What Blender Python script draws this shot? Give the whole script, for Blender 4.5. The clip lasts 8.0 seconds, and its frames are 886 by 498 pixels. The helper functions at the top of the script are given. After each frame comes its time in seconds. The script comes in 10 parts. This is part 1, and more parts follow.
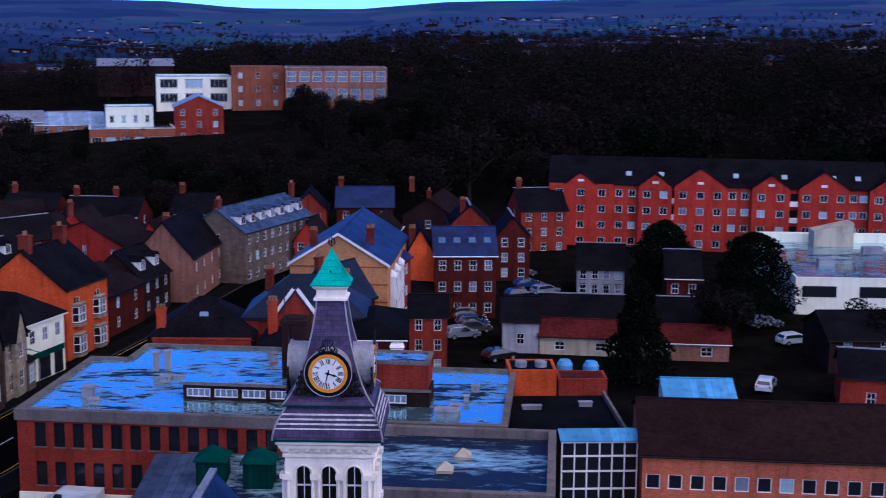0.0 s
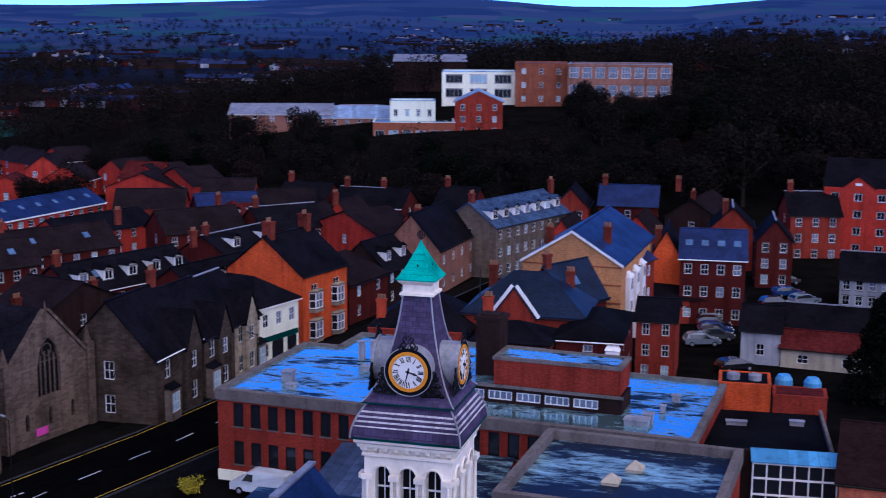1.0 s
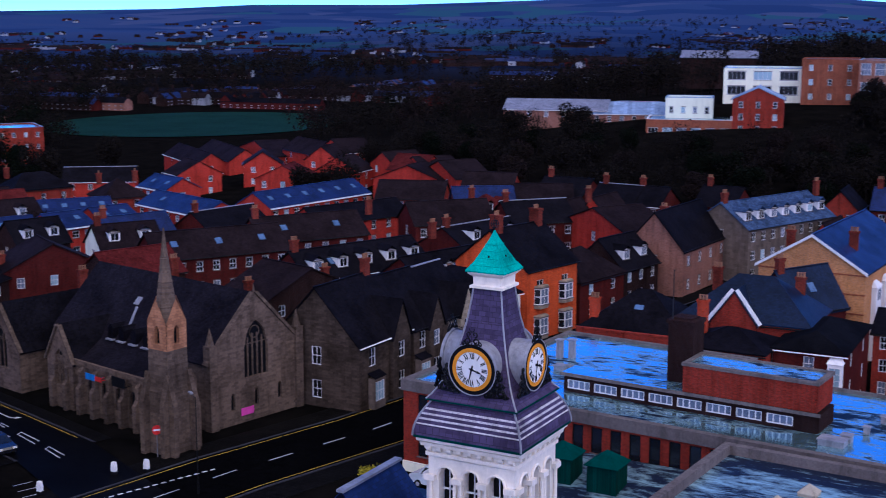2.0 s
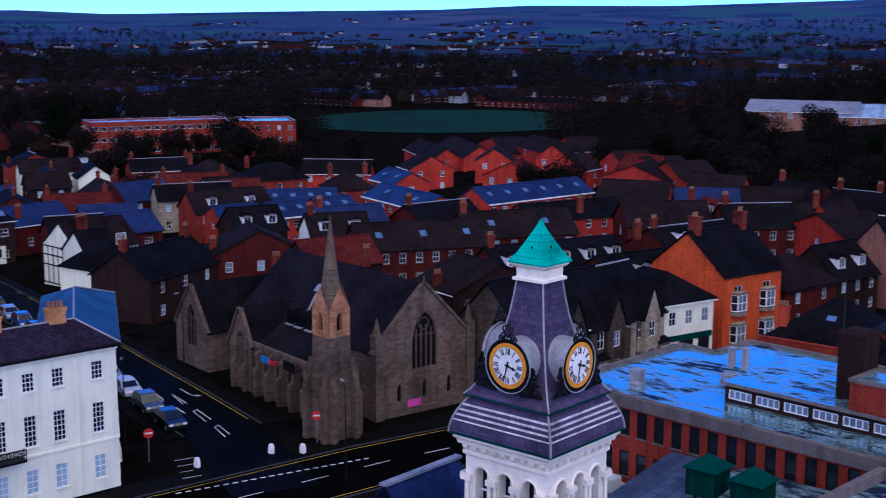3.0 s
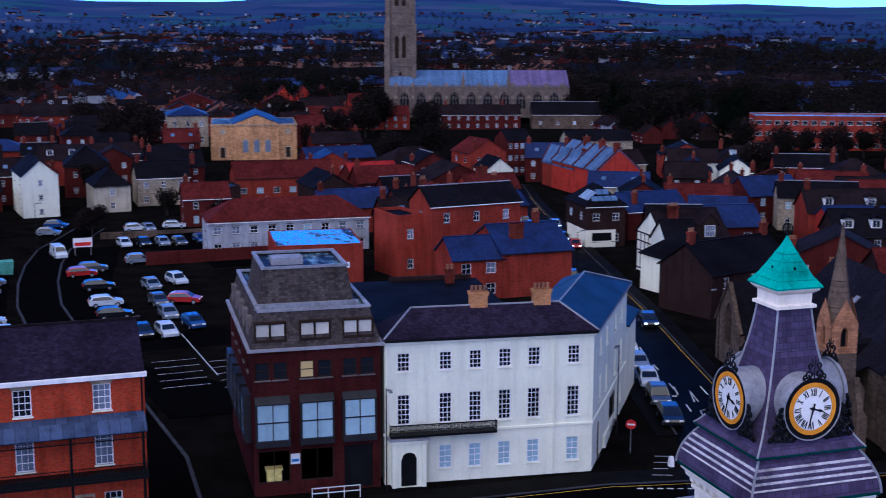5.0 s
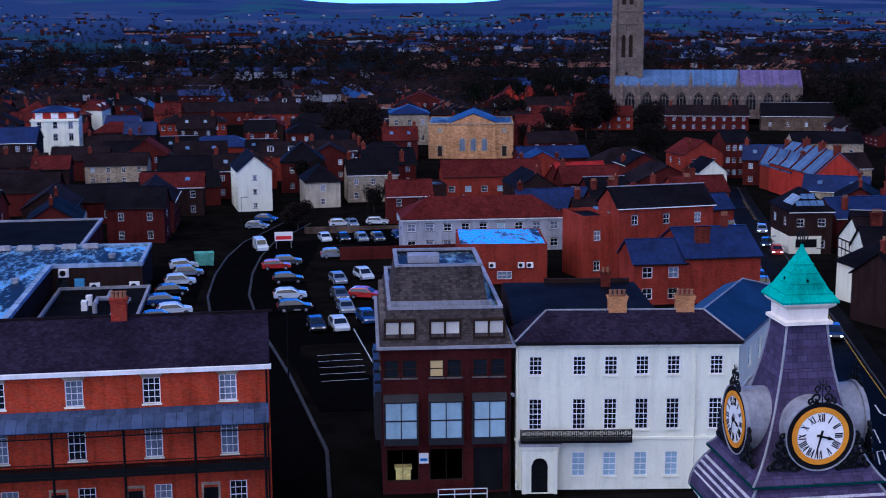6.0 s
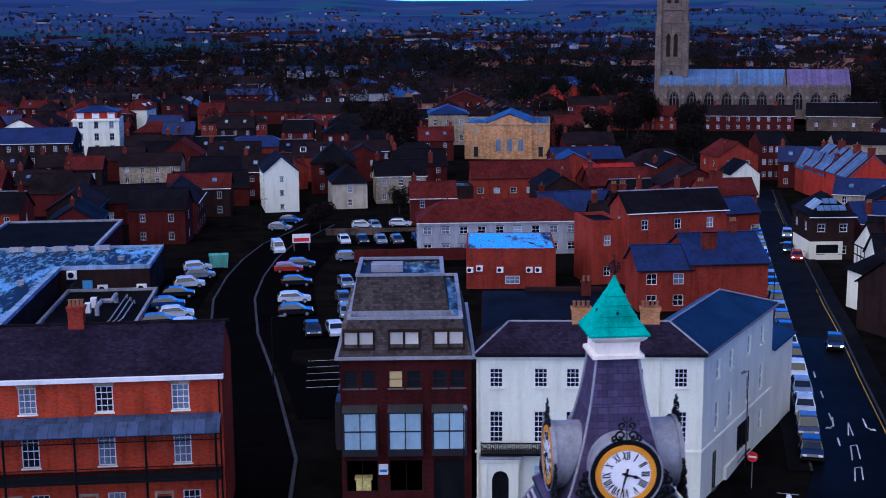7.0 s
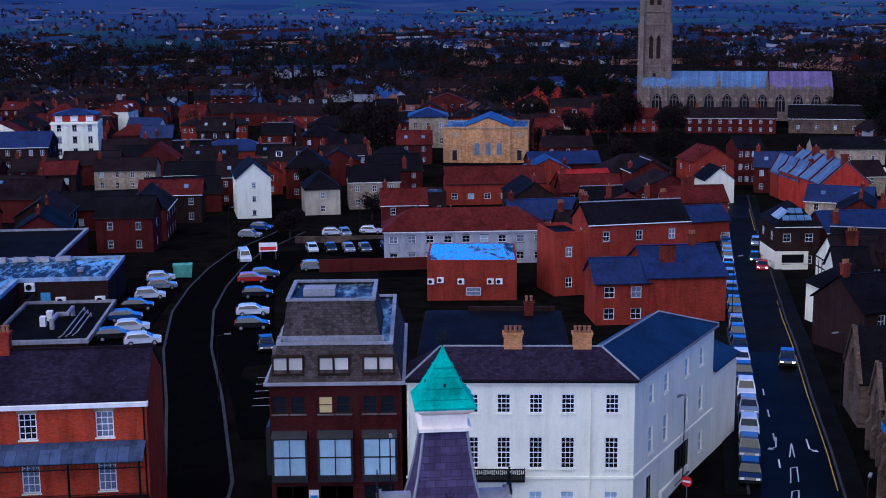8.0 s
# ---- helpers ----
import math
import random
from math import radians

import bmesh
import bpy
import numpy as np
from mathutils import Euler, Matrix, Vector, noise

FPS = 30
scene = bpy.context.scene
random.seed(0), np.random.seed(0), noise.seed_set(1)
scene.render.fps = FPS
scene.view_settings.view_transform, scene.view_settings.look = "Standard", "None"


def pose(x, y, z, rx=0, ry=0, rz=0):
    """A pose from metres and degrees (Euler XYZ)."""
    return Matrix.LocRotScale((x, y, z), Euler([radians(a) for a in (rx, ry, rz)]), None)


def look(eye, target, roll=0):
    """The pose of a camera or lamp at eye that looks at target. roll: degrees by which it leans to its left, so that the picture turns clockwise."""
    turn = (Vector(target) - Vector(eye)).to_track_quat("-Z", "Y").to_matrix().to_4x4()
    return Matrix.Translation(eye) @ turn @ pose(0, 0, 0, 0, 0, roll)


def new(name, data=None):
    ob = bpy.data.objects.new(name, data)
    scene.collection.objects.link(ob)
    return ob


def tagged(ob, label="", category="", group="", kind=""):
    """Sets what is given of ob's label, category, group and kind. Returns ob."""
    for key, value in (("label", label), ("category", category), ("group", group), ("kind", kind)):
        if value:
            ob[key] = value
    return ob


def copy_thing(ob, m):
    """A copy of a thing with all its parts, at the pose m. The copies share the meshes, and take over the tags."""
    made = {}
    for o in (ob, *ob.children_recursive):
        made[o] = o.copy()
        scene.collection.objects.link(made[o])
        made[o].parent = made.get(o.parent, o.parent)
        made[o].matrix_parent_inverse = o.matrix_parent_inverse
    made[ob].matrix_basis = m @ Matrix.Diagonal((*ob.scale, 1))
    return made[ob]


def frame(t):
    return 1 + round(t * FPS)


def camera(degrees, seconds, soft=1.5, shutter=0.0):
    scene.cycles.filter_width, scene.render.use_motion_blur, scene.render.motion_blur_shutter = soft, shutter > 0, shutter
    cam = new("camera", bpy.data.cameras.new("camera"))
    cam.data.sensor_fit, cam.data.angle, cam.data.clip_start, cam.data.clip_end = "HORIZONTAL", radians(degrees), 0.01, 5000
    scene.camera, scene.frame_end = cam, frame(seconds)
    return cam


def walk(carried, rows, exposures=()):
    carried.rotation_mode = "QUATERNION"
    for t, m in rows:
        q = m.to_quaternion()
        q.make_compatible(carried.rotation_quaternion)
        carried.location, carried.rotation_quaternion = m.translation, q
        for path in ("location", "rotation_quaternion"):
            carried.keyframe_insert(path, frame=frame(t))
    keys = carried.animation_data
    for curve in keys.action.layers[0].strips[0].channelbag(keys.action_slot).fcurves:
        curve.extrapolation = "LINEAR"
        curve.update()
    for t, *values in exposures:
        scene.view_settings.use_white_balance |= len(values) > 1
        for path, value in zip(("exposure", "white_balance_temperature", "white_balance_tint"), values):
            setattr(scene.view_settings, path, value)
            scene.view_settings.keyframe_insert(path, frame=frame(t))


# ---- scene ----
# ---- camera and its flight ----
cam = camera(37.36, 8.0, soft=1.0, shutter=0.2)
PATH = [
    (0.0, pose(6.192, -57.136, 38.544, 80.292, -0.411, 1.330)),
    (0.5, pose(10.968, -55.241, 38.343, 80.215, -0.341, 8.345)),
    (1.0, pose(15.273, -52.631, 37.956, 80.135, -0.330, 15.268)),
    (1.5, pose(19.383, -49.481, 37.516, 80.096, -0.125, 22.183)),
    (2.0, pose(23.052, -45.973, 37.056, 80.036, -0.093, 28.936)),
    (2.2, pose(24.487, -44.680, 36.901, 79.991, -0.159, 31.565)),
    (3.3, pose(30.208, -36.966, 36.027, 79.931, -0.049, 45.061)),
    (3.5, pose(31.171, -35.589, 36.107, 79.780, 0.176, 48.598)),
    (4.0, pose(33.391, -31.650, 36.015, 79.732, -0.057, 58.399)),
    (4.5, pose(34.924, -28.021, 35.989, 79.700, -0.143, 65.202)),
    (5.0, pose(36.169, -23.843, 35.953, 79.671, -0.156, 71.567)),
    (5.2, pose(36.394, -22.173, 35.920, 79.633, -0.155, 74.075)),
    (6.3, pose(36.236, -13.226, 35.578, 79.659, 0.388, 84.301)),
    (6.5, pose(36.255, -11.676, 35.732, 79.609, 0.402, 85.029)),
    (7.0, pose(36.045, -8.017, 36.316, 79.594, 0.426, 84.979)),
    (7.5, pose(35.878, -5.409, 37.318, 79.477, 0.373, 84.919)),
    (8.0, pose(35.532, -3.160, 38.228, 79.429, 0.388, 84.801)),
]
walk(cam, PATH, [(0.0, -0.1, 4500, 8), (2.2, -0.1, 4480, 7), (4.0, -0.17, 4380, 4), (8.0, -0.09, 4370, 2)])


# ---- world, sun and exposure ----
SUN_ELEV, SUN_AZ = 40.0, 134.0      # degrees; azimuth clockwise from +y
world = bpy.data.worlds.new("sky")
scene.world = world
world.use_nodes = True
wn = world.node_tree
sky = wn.nodes.new("ShaderNodeTexSky")
sky.sky_type = "NISHITA"
sky.sun_disc = False
sky.sun_elevation = radians(SUN_ELEV)
sky.sun_rotation = radians(SUN_AZ)
sky.altitude = 3000
sky.air_density = 0.8
sky.dust_density = 0.0
sky.ozone_density = 6.0
dusk = wn.nodes.new("ShaderNodeMix")
dusk.data_type, dusk.blend_type = "RGBA", "MULTIPLY"
dusk.inputs[0].default_value = 1.0
dusk.inputs[7].default_value = (0.60, 0.73, 1.12, 1)
wn.links.new(sky.outputs[0], dusk.inputs[6])
wn.links.new(dusk.outputs[2], wn.nodes["Background"].inputs[0])
wn.nodes["Background"].inputs[1].default_value = 0.205
sun_data = bpy.data.lights.new("sun", "SUN")
sun_data.energy = 4.9
sun_data.angle = radians(115)
sun_data.color = (1.0, 0.69, 0.37)
sun = new("sun", sun_data)
az, el = radians(SUN_AZ), radians(SUN_ELEV)
sun.matrix_world = look((math.sin(az) * math.cos(el) * 300, math.cos(az) * math.cos(el) * 300, math.sin(el) * 300), (0, 0, 0))


# ---- materials ----
def node_mat(name):
    m = bpy.data.materials.new(name)
    m.use_nodes = True
    nt = m.node_tree
    return m, nt, nt.nodes["Principled BSDF"]


def ramp_node(nt, stops):
    r = nt.nodes.new("ShaderNodeValToRGB")
    e = r.color_ramp.elements
    while len(e) < len(stops):
        e.new(0.5)
    for k, (p, c) in zip(e, stops):
        k.position, k.color = p, (*c, 1)
    return r


def noise_node(nt, scale, detail=4.0, rough=0.6, vec=None):
    n = nt.nodes.new("ShaderNodeTexNoise")
    n.inputs["Scale"].default_value, n.inputs["Detail"].default_value, n.inputs["Roughness"].default_value = scale, detail, rough
    if vec is not None:
        nt.links.new(vec, n.inputs["Vector"])
    return n


def mix_rgb(nt, kind, fac, a, b):
    n = nt.nodes.new("ShaderNodeMix")
    n.data_type, n.blend_type = "RGBA", kind
    n.inputs[0].default_value = fac
    for socket, value in ((n.inputs[6], a), (n.inputs[7], b)):
        if isinstance(value, tuple):
            socket.default_value = (*value, 1)
        else:
            nt.links.new(value, socket)
    return n.outputs[2]


def shade(c, k):
    return tuple(min(1.0, v * k) for v in c)


def surface(name, color, rough=0.8, var=0.42, scale=0.6, bump=0.15, metal=0.0, pattern=None, dark=0.5, spread=0.4, spec=0.015, streaks=0.3, dirt_amount=0.35):
    """A worn surface: two scales of noise, stains, per-object tint; pattern: (unit width, unit height, joint size, joint colour) in metres."""
    m, nt, b = node_mat(name)
    uv = nt.nodes.new("ShaderNodeTexCoord").outputs["UV"]
    pos = nt.nodes.new("ShaderNodeNewGeometry").outputs["Position"]
    fine = noise_node(nt, scale * 9, 5, 0.7, pos)
    big = noise_node(nt, scale * 0.45, 4, 0.6, pos)
    base = ramp_node(nt, [(0.3, shade(color, 1 - var)), (0.7, shade(color, 1 + var * 0.8))])
    nt.links.new(fine.outputs[0], base.inputs[0])
    col = base.outputs[0]
    height = fine.outputs[0]
    if pattern:
        w, h, joint, jc = pattern
        br = nt.nodes.new("ShaderNodeTexBrick")
        nt.links.new(uv, br.inputs["Vector"])
        br.inputs["Scale"].default_value = 1.0
        br.inputs["Brick Width"].default_value, br.inputs["Row Height"].default_value = w, h
        br.inputs["Mortar Size"].default_value, br.inputs["Mortar Smooth"].default_value = joint, 0.2
        br.inputs["Color1"].default_value = (*shade(color, 1 - spread), 1)
        br.inputs["Color2"].default_value = (*shade(color, 1 + spread), 1)
        br.inputs["Mortar"].default_value = (*jc, 1)
        col = mix_rgb(nt, "MIX", 0.62, col, br.outputs[0])
        inv = nt.nodes.new("ShaderNodeMath")
        inv.operation = "SUBTRACT"
        inv.inputs[0].default_value = 1.0
        nt.links.new(br.outputs[1], inv.inputs[1])
        height = inv.outputs[0]
    stain = ramp_node(nt, [(0.42, (1, 1, 1)), (0.75, (dark, dark, dark))])
    nt.links.new(big.outputs[0], stain.inputs[0])
    col = mix_rgb(nt, "MULTIPLY", dirt_amount + 0.3, col, stain.outputs[0])
    run = nt.nodes.new("ShaderNodeMapping")
    run.inputs["Scale"].default_value = (1.3, 1.3, 0.16)
    nt.links.new(pos, run.inputs[0])
    streak = noise_node(nt, 1.0, 5, 0.65, run.outputs[0])
    rain = ramp_node(nt, [(0.34, (1 - streaks, 1 - streaks, 1 - streaks)), (0.5, (1, 1, 1)), (0.7, (1 + streaks * 0.35,) * 3)])
    nt.links.new(streak.outputs[0], rain.inputs[0])
    col = mix_rgb(nt, "MULTIPLY", 1.0, col, rain.outputs[0])
    info = nt.nodes.new("ShaderNodeObjectInfo").outputs["Random"]
    tint = ramp_node(nt, [(0.0, (0.82, 0.82, 0.84)), (1.0, (1.12, 1.08, 1.05))])
    nt.links.new(info, tint.inputs[0])
    col = mix_rgb(nt, "MULTIPLY", 0.6, col, tint.outputs[0])
    nt.links.new(col, b.inputs["Base Color"])
    rr = nt.nodes.new("ShaderNodeMapRange")
    rr.inputs[3].default_value, rr.inputs[4].default_value = max(0.03, rough - 0.15), min(1.0, rough + 0.15)
    nt.links.new(big.outputs[0], rr.inputs[0])
    nt.links.new(rr.outputs[0], b.inputs["Roughness"])
    b.inputs["Metallic"].default_value = metal
    b.inputs["Specular IOR Level"].default_value = spec
    if bump:
        bp = nt.nodes.new("ShaderNodeBump")
        bp.inputs["Strength"].default_value, bp.inputs["Distance"].default_value = bump, 0.03
        nt.links.new(height, bp.inputs["Height"])
        nt.links.new(bp.outputs[0], b.inputs["Normal"])
    return m


def wet_roof(name, dry, wet_from=0.42, wet_to=0.52, scale=0.12, wet_rough=0.06, metal=0.9):
    """Felt roof under a film of standing water, broken by dark moss, seams and ripples; its sky sheen is painted as
    part-metal pale blue.
    """
    m, nt, b = node_mat(name)
    pos = nt.nodes.new("ShaderNodeNewGeometry").outputs["Position"]
    mapn = nt.nodes.new("ShaderNodeMapping")
    mapn.inputs["Scale"].default_value = (0.45, 1.25, 1.0)
    mapn.inputs["Rotation"].default_value = (0, 0, 0.3)
    nt.links.new(pos, mapn.inputs[0])
    n1 = noise_node(nt, scale, 6, 0.62, mapn.outputs[0])
    n1.inputs["Distortion"].default_value = 0.8
    n2 = noise_node(nt, 1.05, 8, 0.72, mapn.outputs[0])
    n2.inputs["Distortion"].default_value = 0.35
    both = nt.nodes.new("ShaderNodeMath")
    both.operation = "MULTIPLY_ADD"
    both.inputs[1].default_value = 1.1
    nt.links.new(n2.outputs[0], both.inputs[0])
    nt.links.new(n1.outputs[0], both.inputs[2])
    fine = noise_node(nt, 3.0, 5, 0.7, pos)
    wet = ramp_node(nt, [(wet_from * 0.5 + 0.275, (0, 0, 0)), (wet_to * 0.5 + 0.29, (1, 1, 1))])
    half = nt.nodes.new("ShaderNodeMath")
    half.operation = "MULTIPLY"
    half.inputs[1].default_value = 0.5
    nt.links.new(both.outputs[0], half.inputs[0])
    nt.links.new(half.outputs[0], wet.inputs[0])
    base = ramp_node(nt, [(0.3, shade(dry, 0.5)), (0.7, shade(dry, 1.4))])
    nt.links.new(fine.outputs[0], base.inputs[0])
    # wet patches get a pale blue colour that boosts the mirrored sky
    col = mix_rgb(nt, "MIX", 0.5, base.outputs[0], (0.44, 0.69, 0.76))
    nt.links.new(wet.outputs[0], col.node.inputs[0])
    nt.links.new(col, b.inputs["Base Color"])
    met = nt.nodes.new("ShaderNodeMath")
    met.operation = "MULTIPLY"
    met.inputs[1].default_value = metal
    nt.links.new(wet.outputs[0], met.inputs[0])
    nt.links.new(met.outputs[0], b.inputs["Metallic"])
    rr = nt.nodes.new("ShaderNodeMapRange")
    rr.inputs[3].default_value, rr.inputs[4].default_value = 0.5, wet_rough
    nt.links.new(wet.outputs[0], rr.inputs[0])
    nt.links.new(rr.outputs[0], b.inputs["Roughness"])
    b.inputs["IOR"].default_value = 2.0
    sp = nt.nodes.new("ShaderNodeMapRange")
    sp.inputs[3].default_value, sp.inputs[4].default_value = 0.04, 0.9
    nt.links.new(wet.outputs[0], sp.inputs[0])
    nt.links.new(sp.outputs[0], b.inputs["Specular IOR Level"])
    bp = nt.nodes.new("ShaderNodeBump")
    bp.inputs["Strength"].default_value, bp.inputs["Distance"].default_value = 0.5, 0.03
    nt.links.new(n2.outputs[0], bp.inputs["Height"])
    nt.links.new(bp.outputs[0], b.inputs["Normal"])
    return m


def foliage(name, a, b_col):
    m, nt, b = node_mat(name)
    isl = nt.nodes.new("ShaderNodeNewGeometry").outputs["Random Per Island"]
    r = ramp_node(nt, [(0.0, a), (1.0, b_col)])
    nt.links.new(isl, r.inputs[0])
    nt.links.new(r.outputs[0], b.inputs["Base Color"])
    b.inputs["Roughness"].default_value = 0.9
    b.inputs["Specular IOR Level"].default_value = 0.0
    return m


def lamp_mat(name, color, strength):
    m, nt, b = node_mat(name)
    b.inputs["Base Color"].default_value = (*color, 1)
    b.inputs["Emission Color"].default_value = (*color, 1)
    b.inputs["Emission Strength"].default_value = strength
    return m


MORTAR = (0.10, 0.055, 0.045)
BRK = (0.225, 0.075, 0.010)
M = {
    "brick": surface("red_brick", (0.25, 0.030, 0.017), 0.85, pattern=(*BRK, MORTAR)),
    "brick_orange": surface("orange_brick", (0.58, 0.085, 0.016), 0.85, pattern=(*BRK, (0.34, 0.09, 0.05))),
    "brick_dark": surface("dark_red_brick", (0.075, 0.0115, 0.0095), 0.85, pattern=(*BRK, (0.05, 0.025, 0.025))),
    "brick_brown": surface("brown_brick", (0.0222, 0.0101, 0.00893), 0.85, pattern=(*BRK, (0.05, 0.04, 0.04))),
    "brick_buff": surface("buff_brick", (0.50, 0.225, 0.078), 0.85, streaks=0.12, pattern=(*BRK, (0.35, 0.25, 0.18))),
    "brick_crimson": surface("crimson_brick", (0.40, 0.036, 0.022), 0.85, pattern=(*BRK, (0.22, 0.05, 0.04))),
    "brick_scarlet": surface("scarlet_brick", (0.39, 0.0429, 0.014), 0.85, pattern=(*BRK, (0.2, 0.1, 0.07))),
    "brick_pink": surface("pink_brown_brick", (0.265, 0.121, 0.0858), 0.85, pattern=(*BRK, (0.25, 0.16, 0.13))),
    "stone": surface("grey_limestone", (0.122, 0.087, 0.064), 0.9, var=0.6, dark=0.3, dirt_amount=0.7, scale=0.45, pattern=(0.62, 0.24, 0.014, (0.12, 0.1, 0.09)), spread=0.4),
    "stone_grey": surface("weathered_grey_stone", (0.153, 0.119, 0.0978), 0.9, var=0.35, pattern=(0.9, 0.4, 0.012, (0.14, 0.12, 0.11)), spread=0.3),
    "stone_gold": surface("golden_stone", (0.48, 0.256, 0.112), 0.85, pattern=(0.7, 0.32, 0.012, (0.4, 0.24, 0.13))),
    "stone_cream": surface("cream_stone", (0.345, 0.285, 0.203), 0.85, pattern=(0.7, 0.32, 0.012, (0.3, 0.25, 0.2))),
    "white": surface("white_painted_render", (0.84, 0.83, 0.66), 0.6, var=0.06, streaks=0.12, bump=0.05, dark=0.75, dirt_amount=0.15),
    "cream": surface("cream_render", (0.465, 0.413, 0.315), 0.75, var=0.1, bump=0.05),
    "grey_render": surface("grey_render", (0.36, 0.37, 0.42), 0.75, var=0.12, bump=0.05),
    "tower_white": surface("white_tower_stone", (0.88, 0.80, 0.68), 0.65, var=0.08, streaks=0.12, bump=0.08, dark=0.65, dirt_amount=0.3),
    "slate": surface("dark_slate", (0.0068, 0.0060, 0.0090), 0.66, var=0.6, dark=0.35, dirt_amount=0.6, pattern=(0.3, 0.22, 0.012, (0.008, 0.008, 0.012)), spread=0.45, spec=0.02),
    # the sky's blue reflection on this slate is put into the base colour
    "slate_blue": surface("sky_tinted_wet_slate", (0.016, 0.026, 0.095), 0.42, var=0.55, dark=0.4, dirt_amount=0.6, pattern=(0.3, 0.22, 0.012, (0.012, 0.012, 0.02)), spread=0.35, spec=0.12),
    "slate_purple": surface("purple_slate", (0.072, 0.055, 0.112), 0.5, var=0.3, pattern=(0.3, 0.2, 0.012, (0.03, 0.025, 0.04)), spread=0.4),
    "slate_plum": surface("dark_plum_slate", (0.022, 0.016, 0.032), 0.6, var=0.5, scale=0.5, pattern=(0.3, 0.2, 0.012, (0.01, 0.008, 0.014)), spread=0.5, dark=0.4, dirt_amount=0.6),
    "slate_pale": surface("pale_lichen_slate", (0.24, 0.25, 0.32), 0.5, var=0.3, pattern=(0.3, 0.2, 0.012, (0.05, 0.05, 0.07)), spread=0.3),
    "tile_dark": surface("dark_brown_tile", (0.0150, 0.0103, 0.0125), 0.75, var=0.55, dark=0.4, dirt_amount=0.6, pattern=(0.3, 0.28, 0.02, (0.015, 0.01, 0.012)), spread=0.35),
    "tile_red": surface("red_clay_tile", (0.085, 0.0135, 0.013), 0.75, var=0.55, dark=0.4, dirt_amount=0.6, pattern=(0.3, 0.26, 0.02, (0.05, 0.015, 0.014)), spread=0.4),
    "tile_bright": surface("bright_red_tile", (0.328, 0.0234, 0.0234), 0.7, var=0.25, pattern=(0.3, 0.26, 0.02, (0.12, 0.02, 0.02)), spread=0.3),
    "lead": surface("lead_sheet", (0.27, 0.27, 0.31), 0.5, var=0.25, spec=0.3),
    "lead_blue": surface("weathered_lead_roof", (0.26, 0.34, 0.50), 0.45, var=0.3, metal=0.0, pattern=(0.9, 30.0, 0.03, (0.15, 0.18, 0.26))),
    "copper": surface("green_copper", (0.05, 0.45, 0.35), 0.6, var=0.3, scale=1.6, dark=0.4),
    "white_paint": surface("white_paint", (0.80, 0.79, 0.80), 0.45, var=0.05, streaks=0.12, bump=0.0, dirt_amount=0.1),
    "grey_paint": surface("grey_paint", (0.20, 0.20, 0.22), 0.5, var=0.1, bump=0.0),
    "concrete": surface("weathered_concrete", (0.15, 0.13, 0.125), 0.85, var=0.25, bump=0.1),
    "black_iron": surface("black_iron", (0.005, 0.005, 0.006), 0.45, var=0.2, bump=0.0, spec=0.15),
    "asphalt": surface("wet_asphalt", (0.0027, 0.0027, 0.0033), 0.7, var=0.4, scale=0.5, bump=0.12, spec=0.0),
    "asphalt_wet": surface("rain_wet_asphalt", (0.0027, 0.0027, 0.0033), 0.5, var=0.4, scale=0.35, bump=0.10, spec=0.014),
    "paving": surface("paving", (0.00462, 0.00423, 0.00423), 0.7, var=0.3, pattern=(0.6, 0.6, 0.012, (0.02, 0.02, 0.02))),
    "kerb": surface("kerb_stone", (0.045, 0.045, 0.052), 0.7, var=0.2),
    "line": surface("road_paint", (0.62, 0.62, 0.64), 0.6, var=0.25, streaks=0.1, bump=0.0, dark=0.4, dirt_amount=0.5),
    "yellow_line": surface("yellow_road_paint", (0.45, 0.30, 0.04), 0.6, var=0.25, bump=0.0, dark=0.4, dirt_amount=0.5),
    "glass": surface("dark_window_glass", (0.012, 0.014, 0.020), 0.10, var=0.2, streaks=0.1, bump=0.0, spec=0.6, dirt_amount=0.0),
    "glass_blind": surface("window_with_pale_blind", (0.34, 0.47, 0.56), 0.25, var=0.06, streaks=0.1, scale=0.9, bump=0.0, spec=0.6),
    "glass_curtain": surface("window_with_curtain", (0.17, 0.20, 0.27), 0.2, var=0.4, scale=1.5, bump=0.0, spec=0.6),
    "sky_pane": surface("rooflight_glass", (0.10, 0.16, 0.28), 0.12, var=0.2, bump=0.0, spec=1.0, dirt_amount=0.0),
    "dark_frame": surface("dark_metal_frame", (0.022, 0.022, 0.026), 0.4, var=0.15, bump=0.0, spec=0.2),
    "verandah_lead": surface("verandah_lead", (0.06, 0.08, 0.15), 0.6, var=0.35, scale=1.2, pattern=(0.75, 30.0, 0.03, (0.03, 0.03, 0.05))),
    "wood_dark": surface("dark_wood", (0.03, 0.02, 0.016), 0.6, var=0.3),
    "green_wood": surface("dark_green_boards", (0.008, 0.045, 0.035), 0.6, var=0.3, pattern=(0.14, 12.0, 0.01, (0.004, 0.02, 0.016))),
    "clay": surface("clay_pot", (0.26, 0.13, 0.075), 0.8, var=0.25),
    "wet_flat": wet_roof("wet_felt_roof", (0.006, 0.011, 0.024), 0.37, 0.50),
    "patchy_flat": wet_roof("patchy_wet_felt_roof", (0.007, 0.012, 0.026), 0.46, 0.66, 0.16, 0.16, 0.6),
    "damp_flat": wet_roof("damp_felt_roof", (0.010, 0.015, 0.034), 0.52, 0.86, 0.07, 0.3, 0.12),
    "church_lead": surface("blue_grey_lead_sheets", (0.10, 0.155, 0.29), 0.5, var=0.35, scale=0.3, pattern=(0.9, 30.0, 0.04, (0.06, 0.08, 0.15)), spread=0.3),
